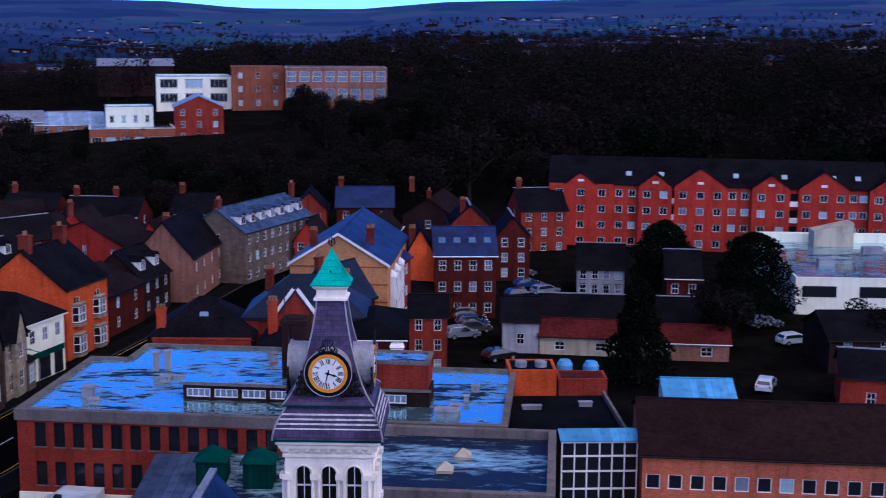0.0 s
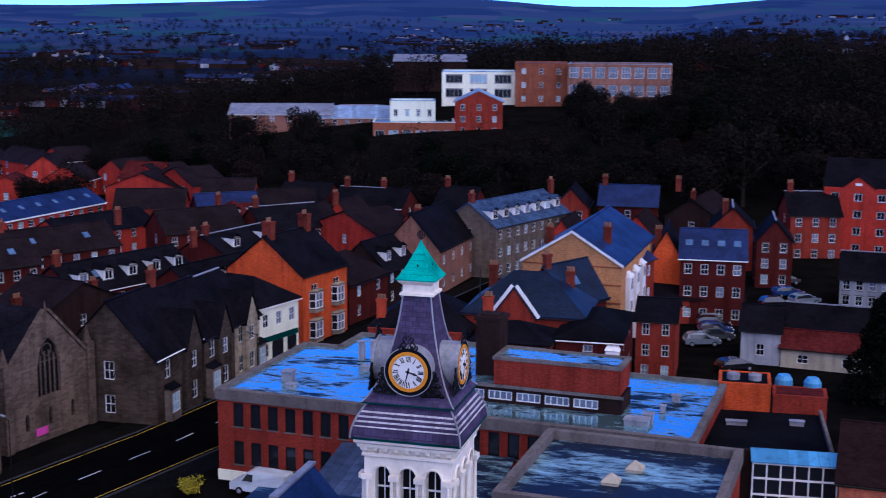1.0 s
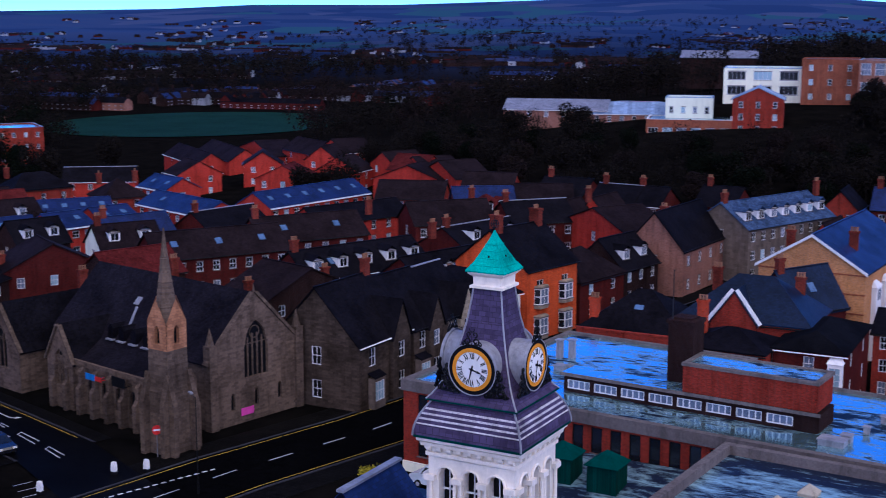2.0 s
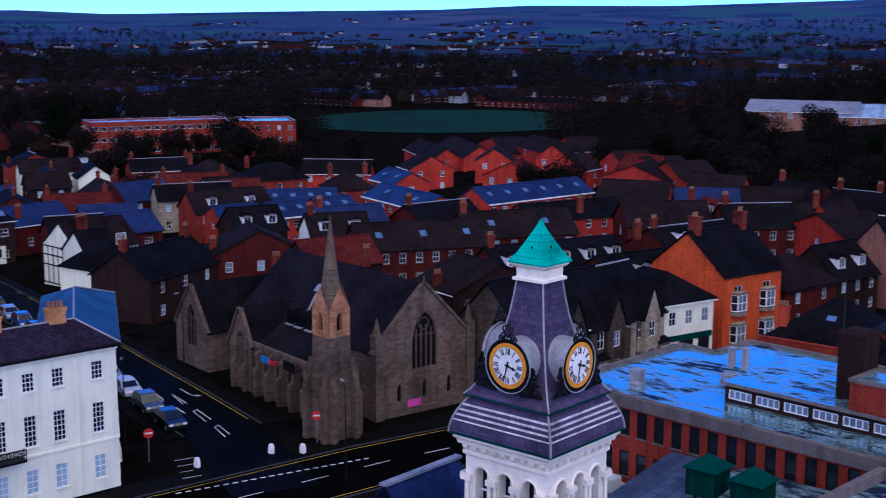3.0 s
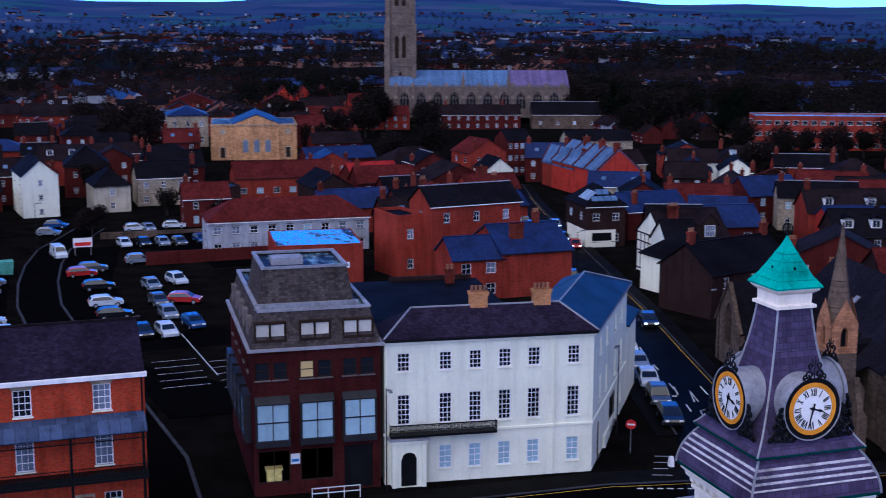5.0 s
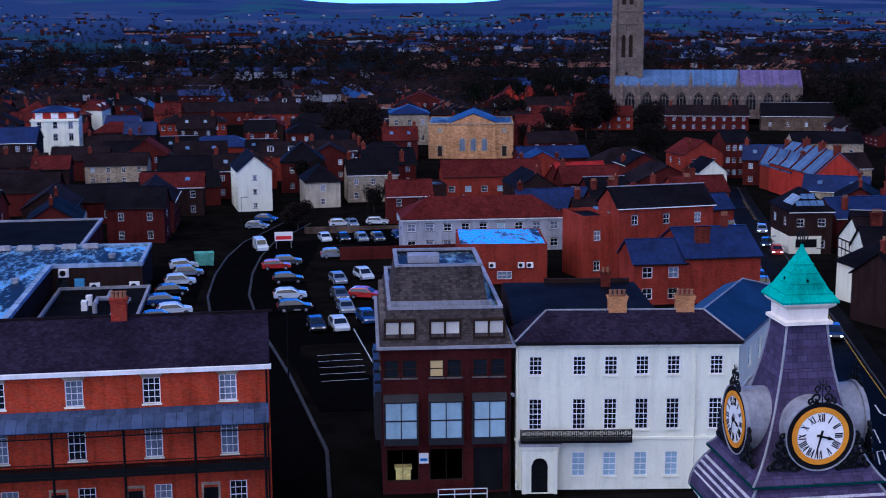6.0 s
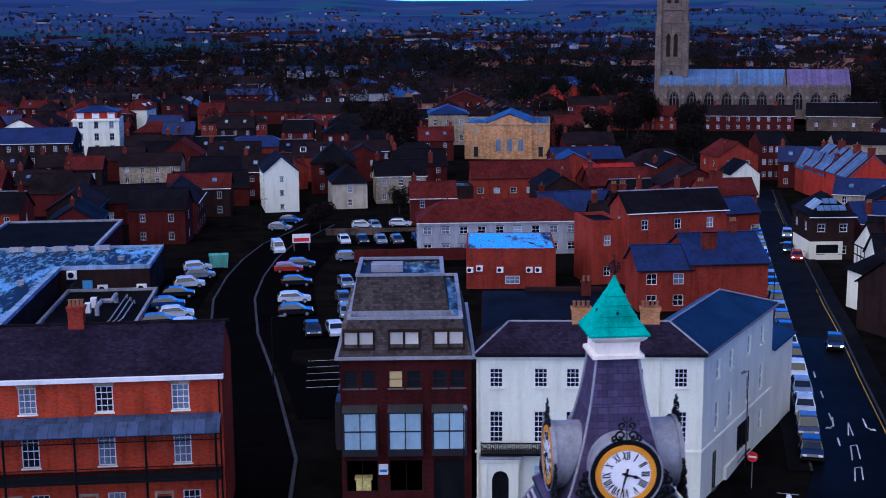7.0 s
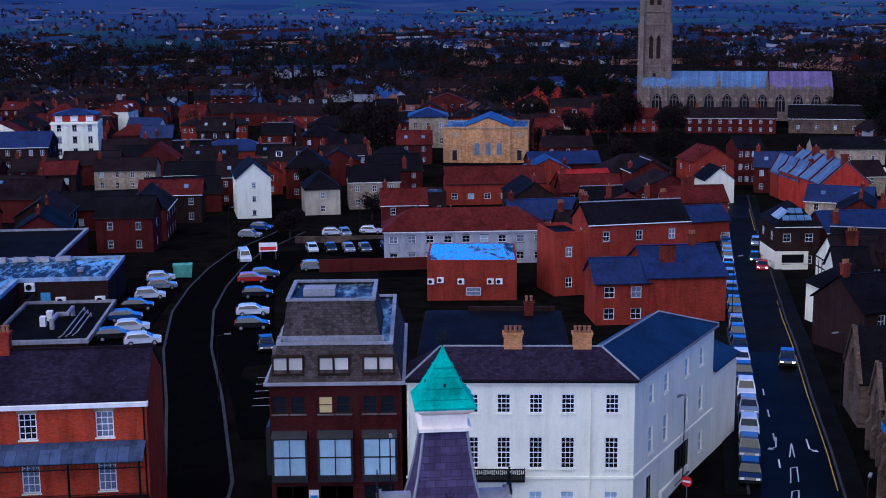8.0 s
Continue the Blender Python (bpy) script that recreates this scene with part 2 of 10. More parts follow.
    "church_lead_purple": surface("purple_grey_lead_sheets", (0.13, 0.10, 0.21), 0.5, var=0.4, scale=0.3, pattern=(0.9, 30.0, 0.04, (0.06, 0.06, 0.12)), spread=0.3),
    "brick_maroon": surface("maroon_brick", (0.050, 0.0085, 0.0085), 0.85, pattern=(*BRK, (0.03, 0.02, 0.02))),
    # paints the sky's reflection on the link roof; plain blue paint elsewhere
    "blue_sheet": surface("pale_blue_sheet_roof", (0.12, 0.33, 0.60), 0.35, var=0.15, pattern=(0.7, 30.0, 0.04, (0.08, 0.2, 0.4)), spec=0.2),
    "brick_salmon": surface("salmon_brick", (0.46, 0.115, 0.055), 0.85, pattern=(*BRK, (0.3, 0.18, 0.12))),
    "tile_brown": surface("brown_concrete_tile", (0.017, 0.0085, 0.009), 0.75, var=0.35, pattern=(0.3, 0.28, 0.02, (0.02, 0.01, 0.01)), spread=0.35),
    "brick_stack": surface("sooty_chimney_brick", (0.17, 0.032, 0.020), 0.9, var=0.6, dark=0.25, dirt_amount=0.7, pattern=(*BRK, (0.06, 0.04, 0.035))),
    "slate_lichen": surface("lichened_blue_slate", (0.055, 0.085, 0.17), 0.5, var=0.75, scale=0.9, dark=0.25, dirt_amount=0.7, pattern=(0.3, 0.22, 0.012, (0.02, 0.025, 0.05)), spread=0.5),
    "slate_chapel": surface("old_dull_slate", (0.0140, 0.0118, 0.0165), 0.65, var=0.55, scale=0.5, pattern=(0.3, 0.2, 0.012, (0.008, 0.007, 0.010)), spread=0.5, dark=0.4, dirt_amount=0.6),
    # dark wet slate with a blue sky sheen painted into its colour
    "slate_wet": surface("dark_sky_sheen_slate", (0.009, 0.016, 0.040), 0.42, var=0.5, dark=0.4, dirt_amount=0.6, pattern=(0.3, 0.22, 0.012, (0.008, 0.01, 0.018)), spread=0.35, spec=0.10),
    "stone_dark": surface("dark_brown_stone", (0.062, 0.046, 0.036), 0.9, var=0.5, dark=0.3, dirt_amount=0.7, pattern=(0.62, 0.24, 0.014, (0.05, 0.04, 0.035)), spread=0.45),
    "brick_dull": surface("dull_orange_brick", (0.27, 0.085, 0.045), 0.85, pattern=(*BRK, (0.16, 0.09, 0.06))),
    "cream_blind": surface("window_with_cream_blind", (0.56, 0.53, 0.47), 0.3, var=0.08, bump=0.0, spec=0.4, streaks=0.1),
    "felt_black": surface("black_felt_roof", (0.006, 0.006, 0.008), 0.8, var=0.5, dark=0.3, dirt_amount=0.6),
    "glass_leaded": surface("dark_leaded_glass", (0.006, 0.006, 0.008), 0.5, var=0.3, streaks=0.1, bump=0.0, spec=0.08, dirt_amount=0.0),
    "rubber": surface("rubber", (0.012, 0.012, 0.012), 0.7, bump=0.0),
    "bark": surface("bark", (0.030, 0.024, 0.020), 0.95, var=0.3),
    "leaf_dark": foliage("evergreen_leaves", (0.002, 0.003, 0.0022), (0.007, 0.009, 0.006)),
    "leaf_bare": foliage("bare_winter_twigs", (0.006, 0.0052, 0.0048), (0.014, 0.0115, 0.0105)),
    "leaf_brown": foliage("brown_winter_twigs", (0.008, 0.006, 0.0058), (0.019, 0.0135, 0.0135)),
    "leaf_yellow": foliage("yellow_flowering_shrub", (0.10, 0.09, 0.01), (0.5, 0.42, 0.03)),
    "grass": surface("winter_grass", (0.010, 0.030, 0.018), 0.95, var=0.4, scale=0.15),
    "gold": surface("gilt_dial_ring", (0.75, 0.30, 0.02), 0.45, var=0.12, streaks=0.1, bump=0.0),
    "dial_white": surface("white_opal_dial", (0.86, 0.84, 0.82), 0.35, var=0.05, streaks=0.12, bump=0.0, dirt_amount=0.05),
    "black_paint": surface("black_paint", (0.010, 0.010, 0.012), 0.4, var=0.1, bump=0.0),
    "pink_cloth": surface("pink_banner_cloth", (0.70, 0.08, 0.40), 0.7, var=0.1, bump=0.0),
    "sign_red": surface("red_sign_face", (0.55, 0.03, 0.03), 0.4, var=0.05, bump=0.0),
    "blue_plastic": surface("blue_sheeting", (0.05, 0.20, 0.55), 0.4, var=0.15, bump=0.0),
    "teal_paint": surface("dark_teal_paint", (0.006, 0.05, 0.042), 0.5, var=0.15, bump=0.0),
    "lit_pane": lamp_mat("lit_window", (0.5, 0.36, 0.14), 0.05),
    "headlamp": lamp_mat("lit_headlamp", (1.0, 0.95, 0.9), 4.0),
    "red_lamp": lamp_mat("lit_red_lamp", (1.0, 0.05, 0.03), 6.0),
}


# ---- mesh building ----
class MB:
    """Collects faces and links them as one mesh with metric uv."""

    def __init__(self):
        self.v, self.f, self.m = [], [], []

    def face(self, pts, mat=0):
        k = len(self.v)
        self.v.extend(tuple(p) for p in pts)
        self.f.append(tuple(range(k, k + len(pts))))
        self.m.append(mat)

    def box(self, x0, y0, z0, x1, y1, z1, mat=0):
        a = [(x0, y0, z0), (x1, y0, z0), (x1, y1, z0), (x0, y1, z0), (x0, y0, z1), (x1, y0, z1), (x1, y1, z1), (x0, y1, z1)]
        for q in ((0, 3, 2, 1), (4, 5, 6, 7), (0, 1, 5, 4), (1, 2, 6, 5), (2, 3, 7, 6), (3, 0, 4, 7)):
            self.face([a[i] for i in q], mat)

    def obox(self, o, u, l, v, w, n, t, mat=0):
        """Box from corner o along unit vectors u, v, n by l, w, t."""
        o, u, v, n = Vector(o), Vector(u) * l, Vector(v) * w, Vector(n) * t
        a = [o, o + u, o + u + v, o + v, o + n, o + u + n, o + u + v + n, o + v + n]
        for q in ((0, 3, 2, 1), (4, 5, 6, 7), (0, 1, 5, 4), (1, 2, 6, 5), (2, 3, 7, 6), (3, 0, 4, 7)):
            self.face([a[i] for i in q], mat)

    def rings(self, rings, mat=0, cap=True):
        """Skin over a list of rings of points."""
        k = len(rings[0])
        for a, b in zip(rings, rings[1:]):
            for i in range(k):
                j = (i + 1) % k
                self.face([a[i], a[j], b[j], b[i]], mat)
        if cap:
            self.face(list(reversed(rings[0])), mat)
            self.face(rings[-1], mat)

    def tube(self, p, q, r0, r1=None, n=8, mat=0):
        p, q = Vector(p), Vector(q)
        r1 = r0 if r1 is None else r1
        d = (q - p).normalized()
        a = d.orthogonal().normalized()
        b = d.cross(a)
        self.rings([[c + (a * math.cos(2 * math.pi * i / n) + b * math.sin(2 * math.pi * i / n)) * r for i in range(n)] for c, r in ((p, r0), (q, r1))], mat)

    def path(self, pts, r, n=6, mat=0):
        """A bent round rod in one skin."""
        pts = [Vector(p) for p in pts]
        ref = None
        rings = []
        for i, p in enumerate(pts):
            d = (pts[min(i + 1, len(pts) - 1)] - pts[max(i - 1, 0)]).normalized()
            ref = d.orthogonal() if ref is None else ref
            a = (ref - d * ref.dot(d)).normalized()
            ref = a
            b = d.cross(a)
            rings.append([p + (a * math.cos(2 * math.pi * j / n) + b * math.sin(2 * math.pi * j / n)) * r for j in range(n)])
        self.rings(rings, mat)

    def mesh(self, name, *mats):
        me = bpy.data.meshes.new(name)
        me.from_pydata(self.v, [], self.f)
        for m in mats:
            me.materials.append(M[m] if isinstance(m, str) else m)
        if self.f:
            me.polygons.foreach_set("material_index", self.m)
            me.update()
            uvl = me.uv_layers.new(name="UVMap")
            co = np.array(self.v, dtype=float)
            uv = np.zeros((len(me.loops), 2))
            for poly in me.polygons:
                n = poly.normal
                if abs(n.z) > 0.98:
                    t, b = Vector((1, 0, 0)), Vector((0, 1, 0))
                else:
                    t = Vector((-n.y, n.x, 0)).normalized()
                    b = n.cross(t)
                idx = list(poly.vertices)
                p = co[idx]
                uv[poly.loop_start:poly.loop_start + len(idx), 0] = p @ np.array(t)
                uv[poly.loop_start:poly.loop_start + len(idx), 1] = p @ np.array(b)
            uvl.data.foreach_set("uv", uv.ravel())
        return me


def thing(name, m, label, category, group="", kind=""):
    ob = new(name)
    ob.empty_display_size = 0.2
    ob.matrix_basis = m
    return tagged(ob, label, category, group, kind)


def part(name, mb, mats, parent, label="", m=None):
    """Links a mesh (or mesh builder) as one part under a thing."""
    mats = mats if isinstance(mats, tuple) else (mats,)
    me = mb.mesh(name, *mats) if isinstance(mb, MB) else mb
    ob = new(name, me)
    ob.parent = parent
    if m is not None:
        ob.matrix_basis = m
    return tagged(ob, label)


def solo(name, mb, mats, label, category, group="", kind="", m=None):
    mats = mats if isinstance(mats, tuple) else (mats,)
    me = mb.mesh(name, *mats) if isinstance(mb, MB) else mb
    ob = new(name, me)
    if m is not None:
        ob.matrix_basis = m
    return tagged(ob, label, category, group, kind)


def step(a, b, x):
    t = min(1.0, max(0.0, (x - a) / (b - a)))
    return t * t * (3 - 2 * t)


CREST = ((0, 0.8), (60, 1.4), (78, 1.5), (84, 1.15), (91, 1.0), (95, 0.65), (100, 0.66), (103, 0.92), (109, 1.0), (115, 0.78), (121, 0.58), (127, 0.58), (131, 0.38), (138, 0.27), (145, 0.12), (149, 0.27), (152, 0.2), (155, 0.5), (163, 0.68),
         (169, 0.5), (171, 0.29), (177, 0.3), (180, 0.6), (190, 0.85), (200, 0.9), (260, 0.7), (360, 0.8))   # bearing and height of the hills, degrees


def ground_z(x, y):
    """Height of the land: level round the crossing, falling to the west, rising to the north, with hills far off."""
    z = -5.0 * step(80, 240, -x) + 18.0 * step(150, 280, y) * step(-260, -60, x)
    r = math.hypot(x, y)
    if r > 900:
        a = math.degrees(math.atan2(y, x)) % 360
        for (a0, e0), (a1, e1) in zip(CREST, CREST[1:]):
            if a0 <= a <= a1:
                e = e0 + (e1 - e0) * (a - a0) / (a1 - a0)
        top = 38 + 3900 * math.tan(radians(e))
        z += (top - z) * (0.62 * step(1500, 3900, r) + 0.38 * step(3000, 3900, r))
        z += step(900, 1600, r) * (1 - step(3000, 3900, r)) * (8 * noise.noise((x / 500, y / 500, 0.3)) + 6 * noise.noise((x / 210, y / 210, 2.3)))
    return z


def wall_with_openings(mb, o, u, n, length, height, openings, reveal=0.14, mat=0):
    """Outer face of a wall from corner o along u, inward normal n, with rectangular openings (x0, z0, x1, z1) and their reveals."""
    o, u, n, up = Vector(o), Vector(u), Vector(n), Vector((0, 0, 1))
    xs = sorted({0.0, length, *[c for q in openings for c in (q[0], q[2])]})
    zs = sorted({0.0, height, *[c for q in openings for c in (q[1], q[3])]})
    for x0, x1 in zip(xs, xs[1:]):
        run = None
        for z0, z1 in zip(zs, zs[1:]):
            cx, cz = (x0 + x1) / 2, (z0 + z1) / 2
            hole = any(q[0] < cx < q[2] and q[1] < cz < q[3] for q in openings)
            if hole:
                if run is not None:
                    mb.face([o + u * x0 + up * run, o + u * x1 + up * run, o + u * x1 + up * z0, o + u * x0 + up * z0], mat)
                run = None
            elif run is None:
                run = z0
        if run is not None:
            mb.face([o + u * x0 + up * run, o + u * x1 + up * run, o + u * x1 + up * height, o + u * x0 + up * height], mat)
    for x0, z0, x1, z1 in openings:
        c = [o + u * x0 + up * z0, o + u * x1 + up * z0, o + u * x1 + up * z1, o + u * x0 + up * z1]
        for a, b in zip(c, c[1:] + c[:1]):
            mb.face([a, b, b + n * reveal, a + n * reveal], mat)


def arch_top(k, pointed):
    """Relative height (0 to 1) of an arch's edge at k from -1 to 1."""
    return math.sqrt(max(0.0, 4 - (1 + abs(k)) ** 2)) / math.sqrt(3) if pointed else math.sqrt(max(0.0, 1 - k * k))


def wall_with_arches(mb, o, u, n, length, height, arches, reveal=0.3, pointed=False, top=None, mat=0):
    """As above with arched openings (centre, width, sill height, springing height); top(x) gives the wall's upper edge."""
    o, u, n, up = Vector(o), Vector(u), Vector(n), Vector((0, 0, 1))
    top = top or (lambda x: height)
    xs = {0.0, length}
    for i in range(1, 12):
        xs.add(length * i / 12)
    for c, w, z0, zs in arches:
        for i in range(9):
            xs.add(c - w / 2 + w * i / 8)
    xs = sorted(xs)
    rise = math.sqrt(3) if pointed else 1.0

    def edge(a, x):
        c, w, z0, zs = a
        return zs + arch_top((x - c) / (w / 2), pointed) * rise * w / 2
    for x0, x1 in zip(xs, xs[1:]):
        if x1 - x0 < 1e-5:
            continue
        cx = (x0 + x1) / 2
        inside = sorted([a for a in arches if abs(cx - a[0]) < a[1] / 2], key=lambda a: a[2])
        lo0 = lo1 = 0.0
        for a in inside:
            e0, e1 = edge(a, x0), edge(a, x1)
            mb.face([o + u * x0 + up * lo0, o + u * x1 + up * lo1, o + u * x1 + up * a[2], o + u * x0 + up * a[2]], mat)
            mb.face([o + u * x0 + up * e0, o + u * x1 + up * e1, o + u * x1 + up * e1 + n * reveal, o + u * x0 + up * e0 + n * reveal], mat)
            lo0, lo1 = e0, e1
        mb.face([o + u * x0 + up * lo0, o + u * x1 + up * lo1, o + u * x1 + up * top(x1), o + u * x0 + up * top(x0)], mat)
    for c, w, z0, zs in arches:
        for x in (c - w / 2, c + w / 2):
            mb.face([o + u * x + up * z0, o + u * x + up * zs, o + u * x + up * zs + n * reveal, o + u * x + up * z0 + n * reveal], mat)
        mb.face([o + u * (c - w / 2) + up * z0, o + u * (c + w / 2) + up * z0, o + u * (c + w / 2) + up * z0 + n * reveal, o + u * (c - w / 2) + up * z0 + n * reveal], mat)


WINDOW_MESH = {}


def window_meshes(w, h, cols, rows, frame_mat, pane_mat, bar=0.035, edge=0.07):
    key = (round(w, 2), round(h, 2), cols, rows, frame_mat, pane_mat, bar, edge)
    if key not in WINDOW_MESH:
        f = MB()
        f.box(0, 0, 0, edge, 0.08, h)
        f.box(w - edge, 0, 0, w, 0.08, h)
        f.box(edge, 0, 0, w - edge, 0.08, edge)
        f.box(edge, 0, h - edge, w - edge, 0.08, h)
        for i in range(1, cols):
            x = w * i / cols
            f.box(x - bar / 2, 0.01, edge, x + bar / 2, 0.06, h - edge)
        for i in range(1, rows):
            z = h * i / rows
            b = bar * (1.5 if rows % 2 == 0 and i == rows // 2 else 1)
            f.box(edge, 0.005, z - b / 2, w - edge, 0.065, z + b / 2)
        p = MB()
        p.box(edge * 0.5, 0.045, edge * 0.5, w - edge * 0.5, 0.055, h - edge * 0.5)
        s = MB()
        s.box(-0.08, -0.12, -0.09, w + 0.08, 0.1, 0.0)
        both = MB()
        both.v, both.f, both.m = list(f.v), list(f.f), list(f.m)
        k = len(both.v)
        both.v += p.v
        both.f += [tuple(i + k for i in q) for q in p.f]
        both.m += [1] * len(p.f)
        both.box(-0.1, -0.14, -0.1, w + 0.1, 0.02, 0.0, 2)
        both.box(-0.06, -0.085, h, w + 0.06, 0.0, h + 0.14, 2)
        WINDOW_MESH[key] = (f.mesh("window", frame_mat), p.mesh("pane", pane_mat), s.mesh("sill", "white" if frame_mat.startswith("white") else "concrete"), both.mesh("window", frame_mat, pane_mat, "concrete"))
    return WINDOW_MESH[key]


def add_window(parent, o, u, n, x, z, w, h, cols=2, rows=2, frame_mat="white_paint", pane_mat="glass", sill=False, depth=0.07, edge=0.07, bar=0.035, far=False):
    """A window in the wall that starts at o and runs along u, n inward; x, z: its lower corner on the wall."""
    f, p, s, both = window_meshes(w, h, cols, rows, frame_mat, pane_mat, bar, edge)
    u, n = Vector(u), Vector(n)
    pos = Vector(o) + u * x + Vector((0, 0, z)) + n * depth
    m = Matrix.Translation(pos) @ Matrix.Rotation(math.atan2(u.y, u.x), 4, "Z")
    if far:
        return part("window", both, (), parent, m=m)
    win = part("window", f, (), parent, m=m)
    part("pane", p, (), win)
    if sill:
        part("sill", s, (), win, m=Matrix.Translation((0, -depth, 0)))
    return win


rng = random.Random(7)


def pane_kind(k=None):
    r = (k or rng).random()
    return "glass" if r < 0.66 else "glass_curtain" if r < 0.86 else "glass_blind"


def roof_gable(mb, x0, y0, x1, y1, z, rise, over=0.3, axis="x", th=0.14):
    """Gabled roof slabs over a rectangle; axis: the ridge's direction."""
    if axis == "x":
        ym = (y0 + y1) / 2
        k = rise / (ym - y0)
        for s in (-1, 1):
            ye = ym + s * (ym - y0 + over)
            ze = z - over * k
            a = [(x0 - over, ye, ze), (x1 + over, ye, ze), (x1 + over, ym, z + rise), (x0 - over, ym, z + rise)]
            slab(mb, a if s < 0 else a[::-1], th)
    else:
        xm = (x0 + x1) / 2
        k = rise / (xm - x0)
        for s in (-1, 1):
            xe = xm + s * (xm - x0 + over)
            ze = z - over * k
            a = [(xe, y1 + over, ze), (xe, y0 - over, ze), (xm, y0 - over, z + rise), (xm, y1 + over, z + rise)]
            slab(mb, a if s < 0 else a[::-1], th)


def slab(mb, a, th, mat=0):
    b = [(p[0], p[1], p[2] + th) for p in a]
    mb.face(b, mat)
    mb.face(a[::-1], mat)
    k = len(a)
    for i in range(k):
        j = (i + 1) % k
        mb.face([a[i], a[j], b[j], b[i]], mat)


def roof_hip(mb, x0, y0, x1, y1, z, rise, over=0.3, th=0.14):
    x0, y0, x1, y1 = x0 - over, y0 - over, x1 + over, y1 + over
    w, d = x1 - x0, y1 - y0
    if w >= d:
        r0, r1 = (x0 + d / 2, (y0 + y1) / 2, z + rise), (x1 - d / 2, (y0 + y1) / 2, z + rise)
        slopes = [[(x0, y0, z), (x1, y0, z), r1, r0], [(x1, y0, z), (x1, y1, z), r1], [(x1, y1, z), (x0, y1, z), r0, r1], [(x0, y1, z), (x0, y0, z), r0]]
    else:
        r0, r1 = ((x0 + x1) / 2, y0 + w / 2, z + rise), ((x0 + x1) / 2, y1 - w / 2, z + rise)
        slopes = [[(x0, y0, z), (x1, y0, z), r0], [(x1, y0, z), (x1, y1, z), r1, r0], [(x1, y1, z), (x0, y1, z), r1], [(x0, y1, z), (x0, y0, z), r0, r1]]
    for s in slopes:
        slab(mb, s, th)


CHIMNEY_MESH = {}
POT = []


def pot_mesh(mb, px, z):
    mb.tube((px, 0, z), (px, 0, z + 0.45), 0.13, 0.11, 8)
    mb.tube((px, 0, z + 0.40), (px, 0, z + 0.47), 0.15, 0.15, 8)


def chimney(parent, x, y, z, w=0.9, d=0.6, h=1.8, mat="brick", pots=3):
    far = math.hypot(parent.matrix_basis.translation.x, parent.matrix_basis.translation.y) > 190
    key = (w, d, h, mat, pots, far)
    if key not in CHIMNEY_MESH:
        b = MB()
        b.box(-w / 2, -d / 2, -0.8, w / 2, d / 2, h)
        b.box(-w / 2 - 0.06, -d / 2 - 0.06, h - 0.3, w / 2 + 0.06, d / 2 + 0.06, h - 0.12)
        b.box(-w / 2 - 0.1, -d / 2 - 0.1, h - 0.12, w / 2 + 0.1, d / 2 + 0.1, h)
        CHIMNEY_MESH[key] = b.mesh("chimney", mat)
    c = part("chimney", CHIMNEY_MESH[key], (), parent, m=Matrix.Translation((x, y, z)))
    if not POT:
        p = MB()
        pot_mesh(p, 0, 0)
        POT.append(p.mesh("chimney_pot", "clay"))
    n = min(pots, 1) if far else pots
    for i in range(n):
        part("chimney_pot", POT[0], (), c, m=Matrix.Translation(((i + 0.5) / n * w - w / 2, 0, h)))


FOOT = []


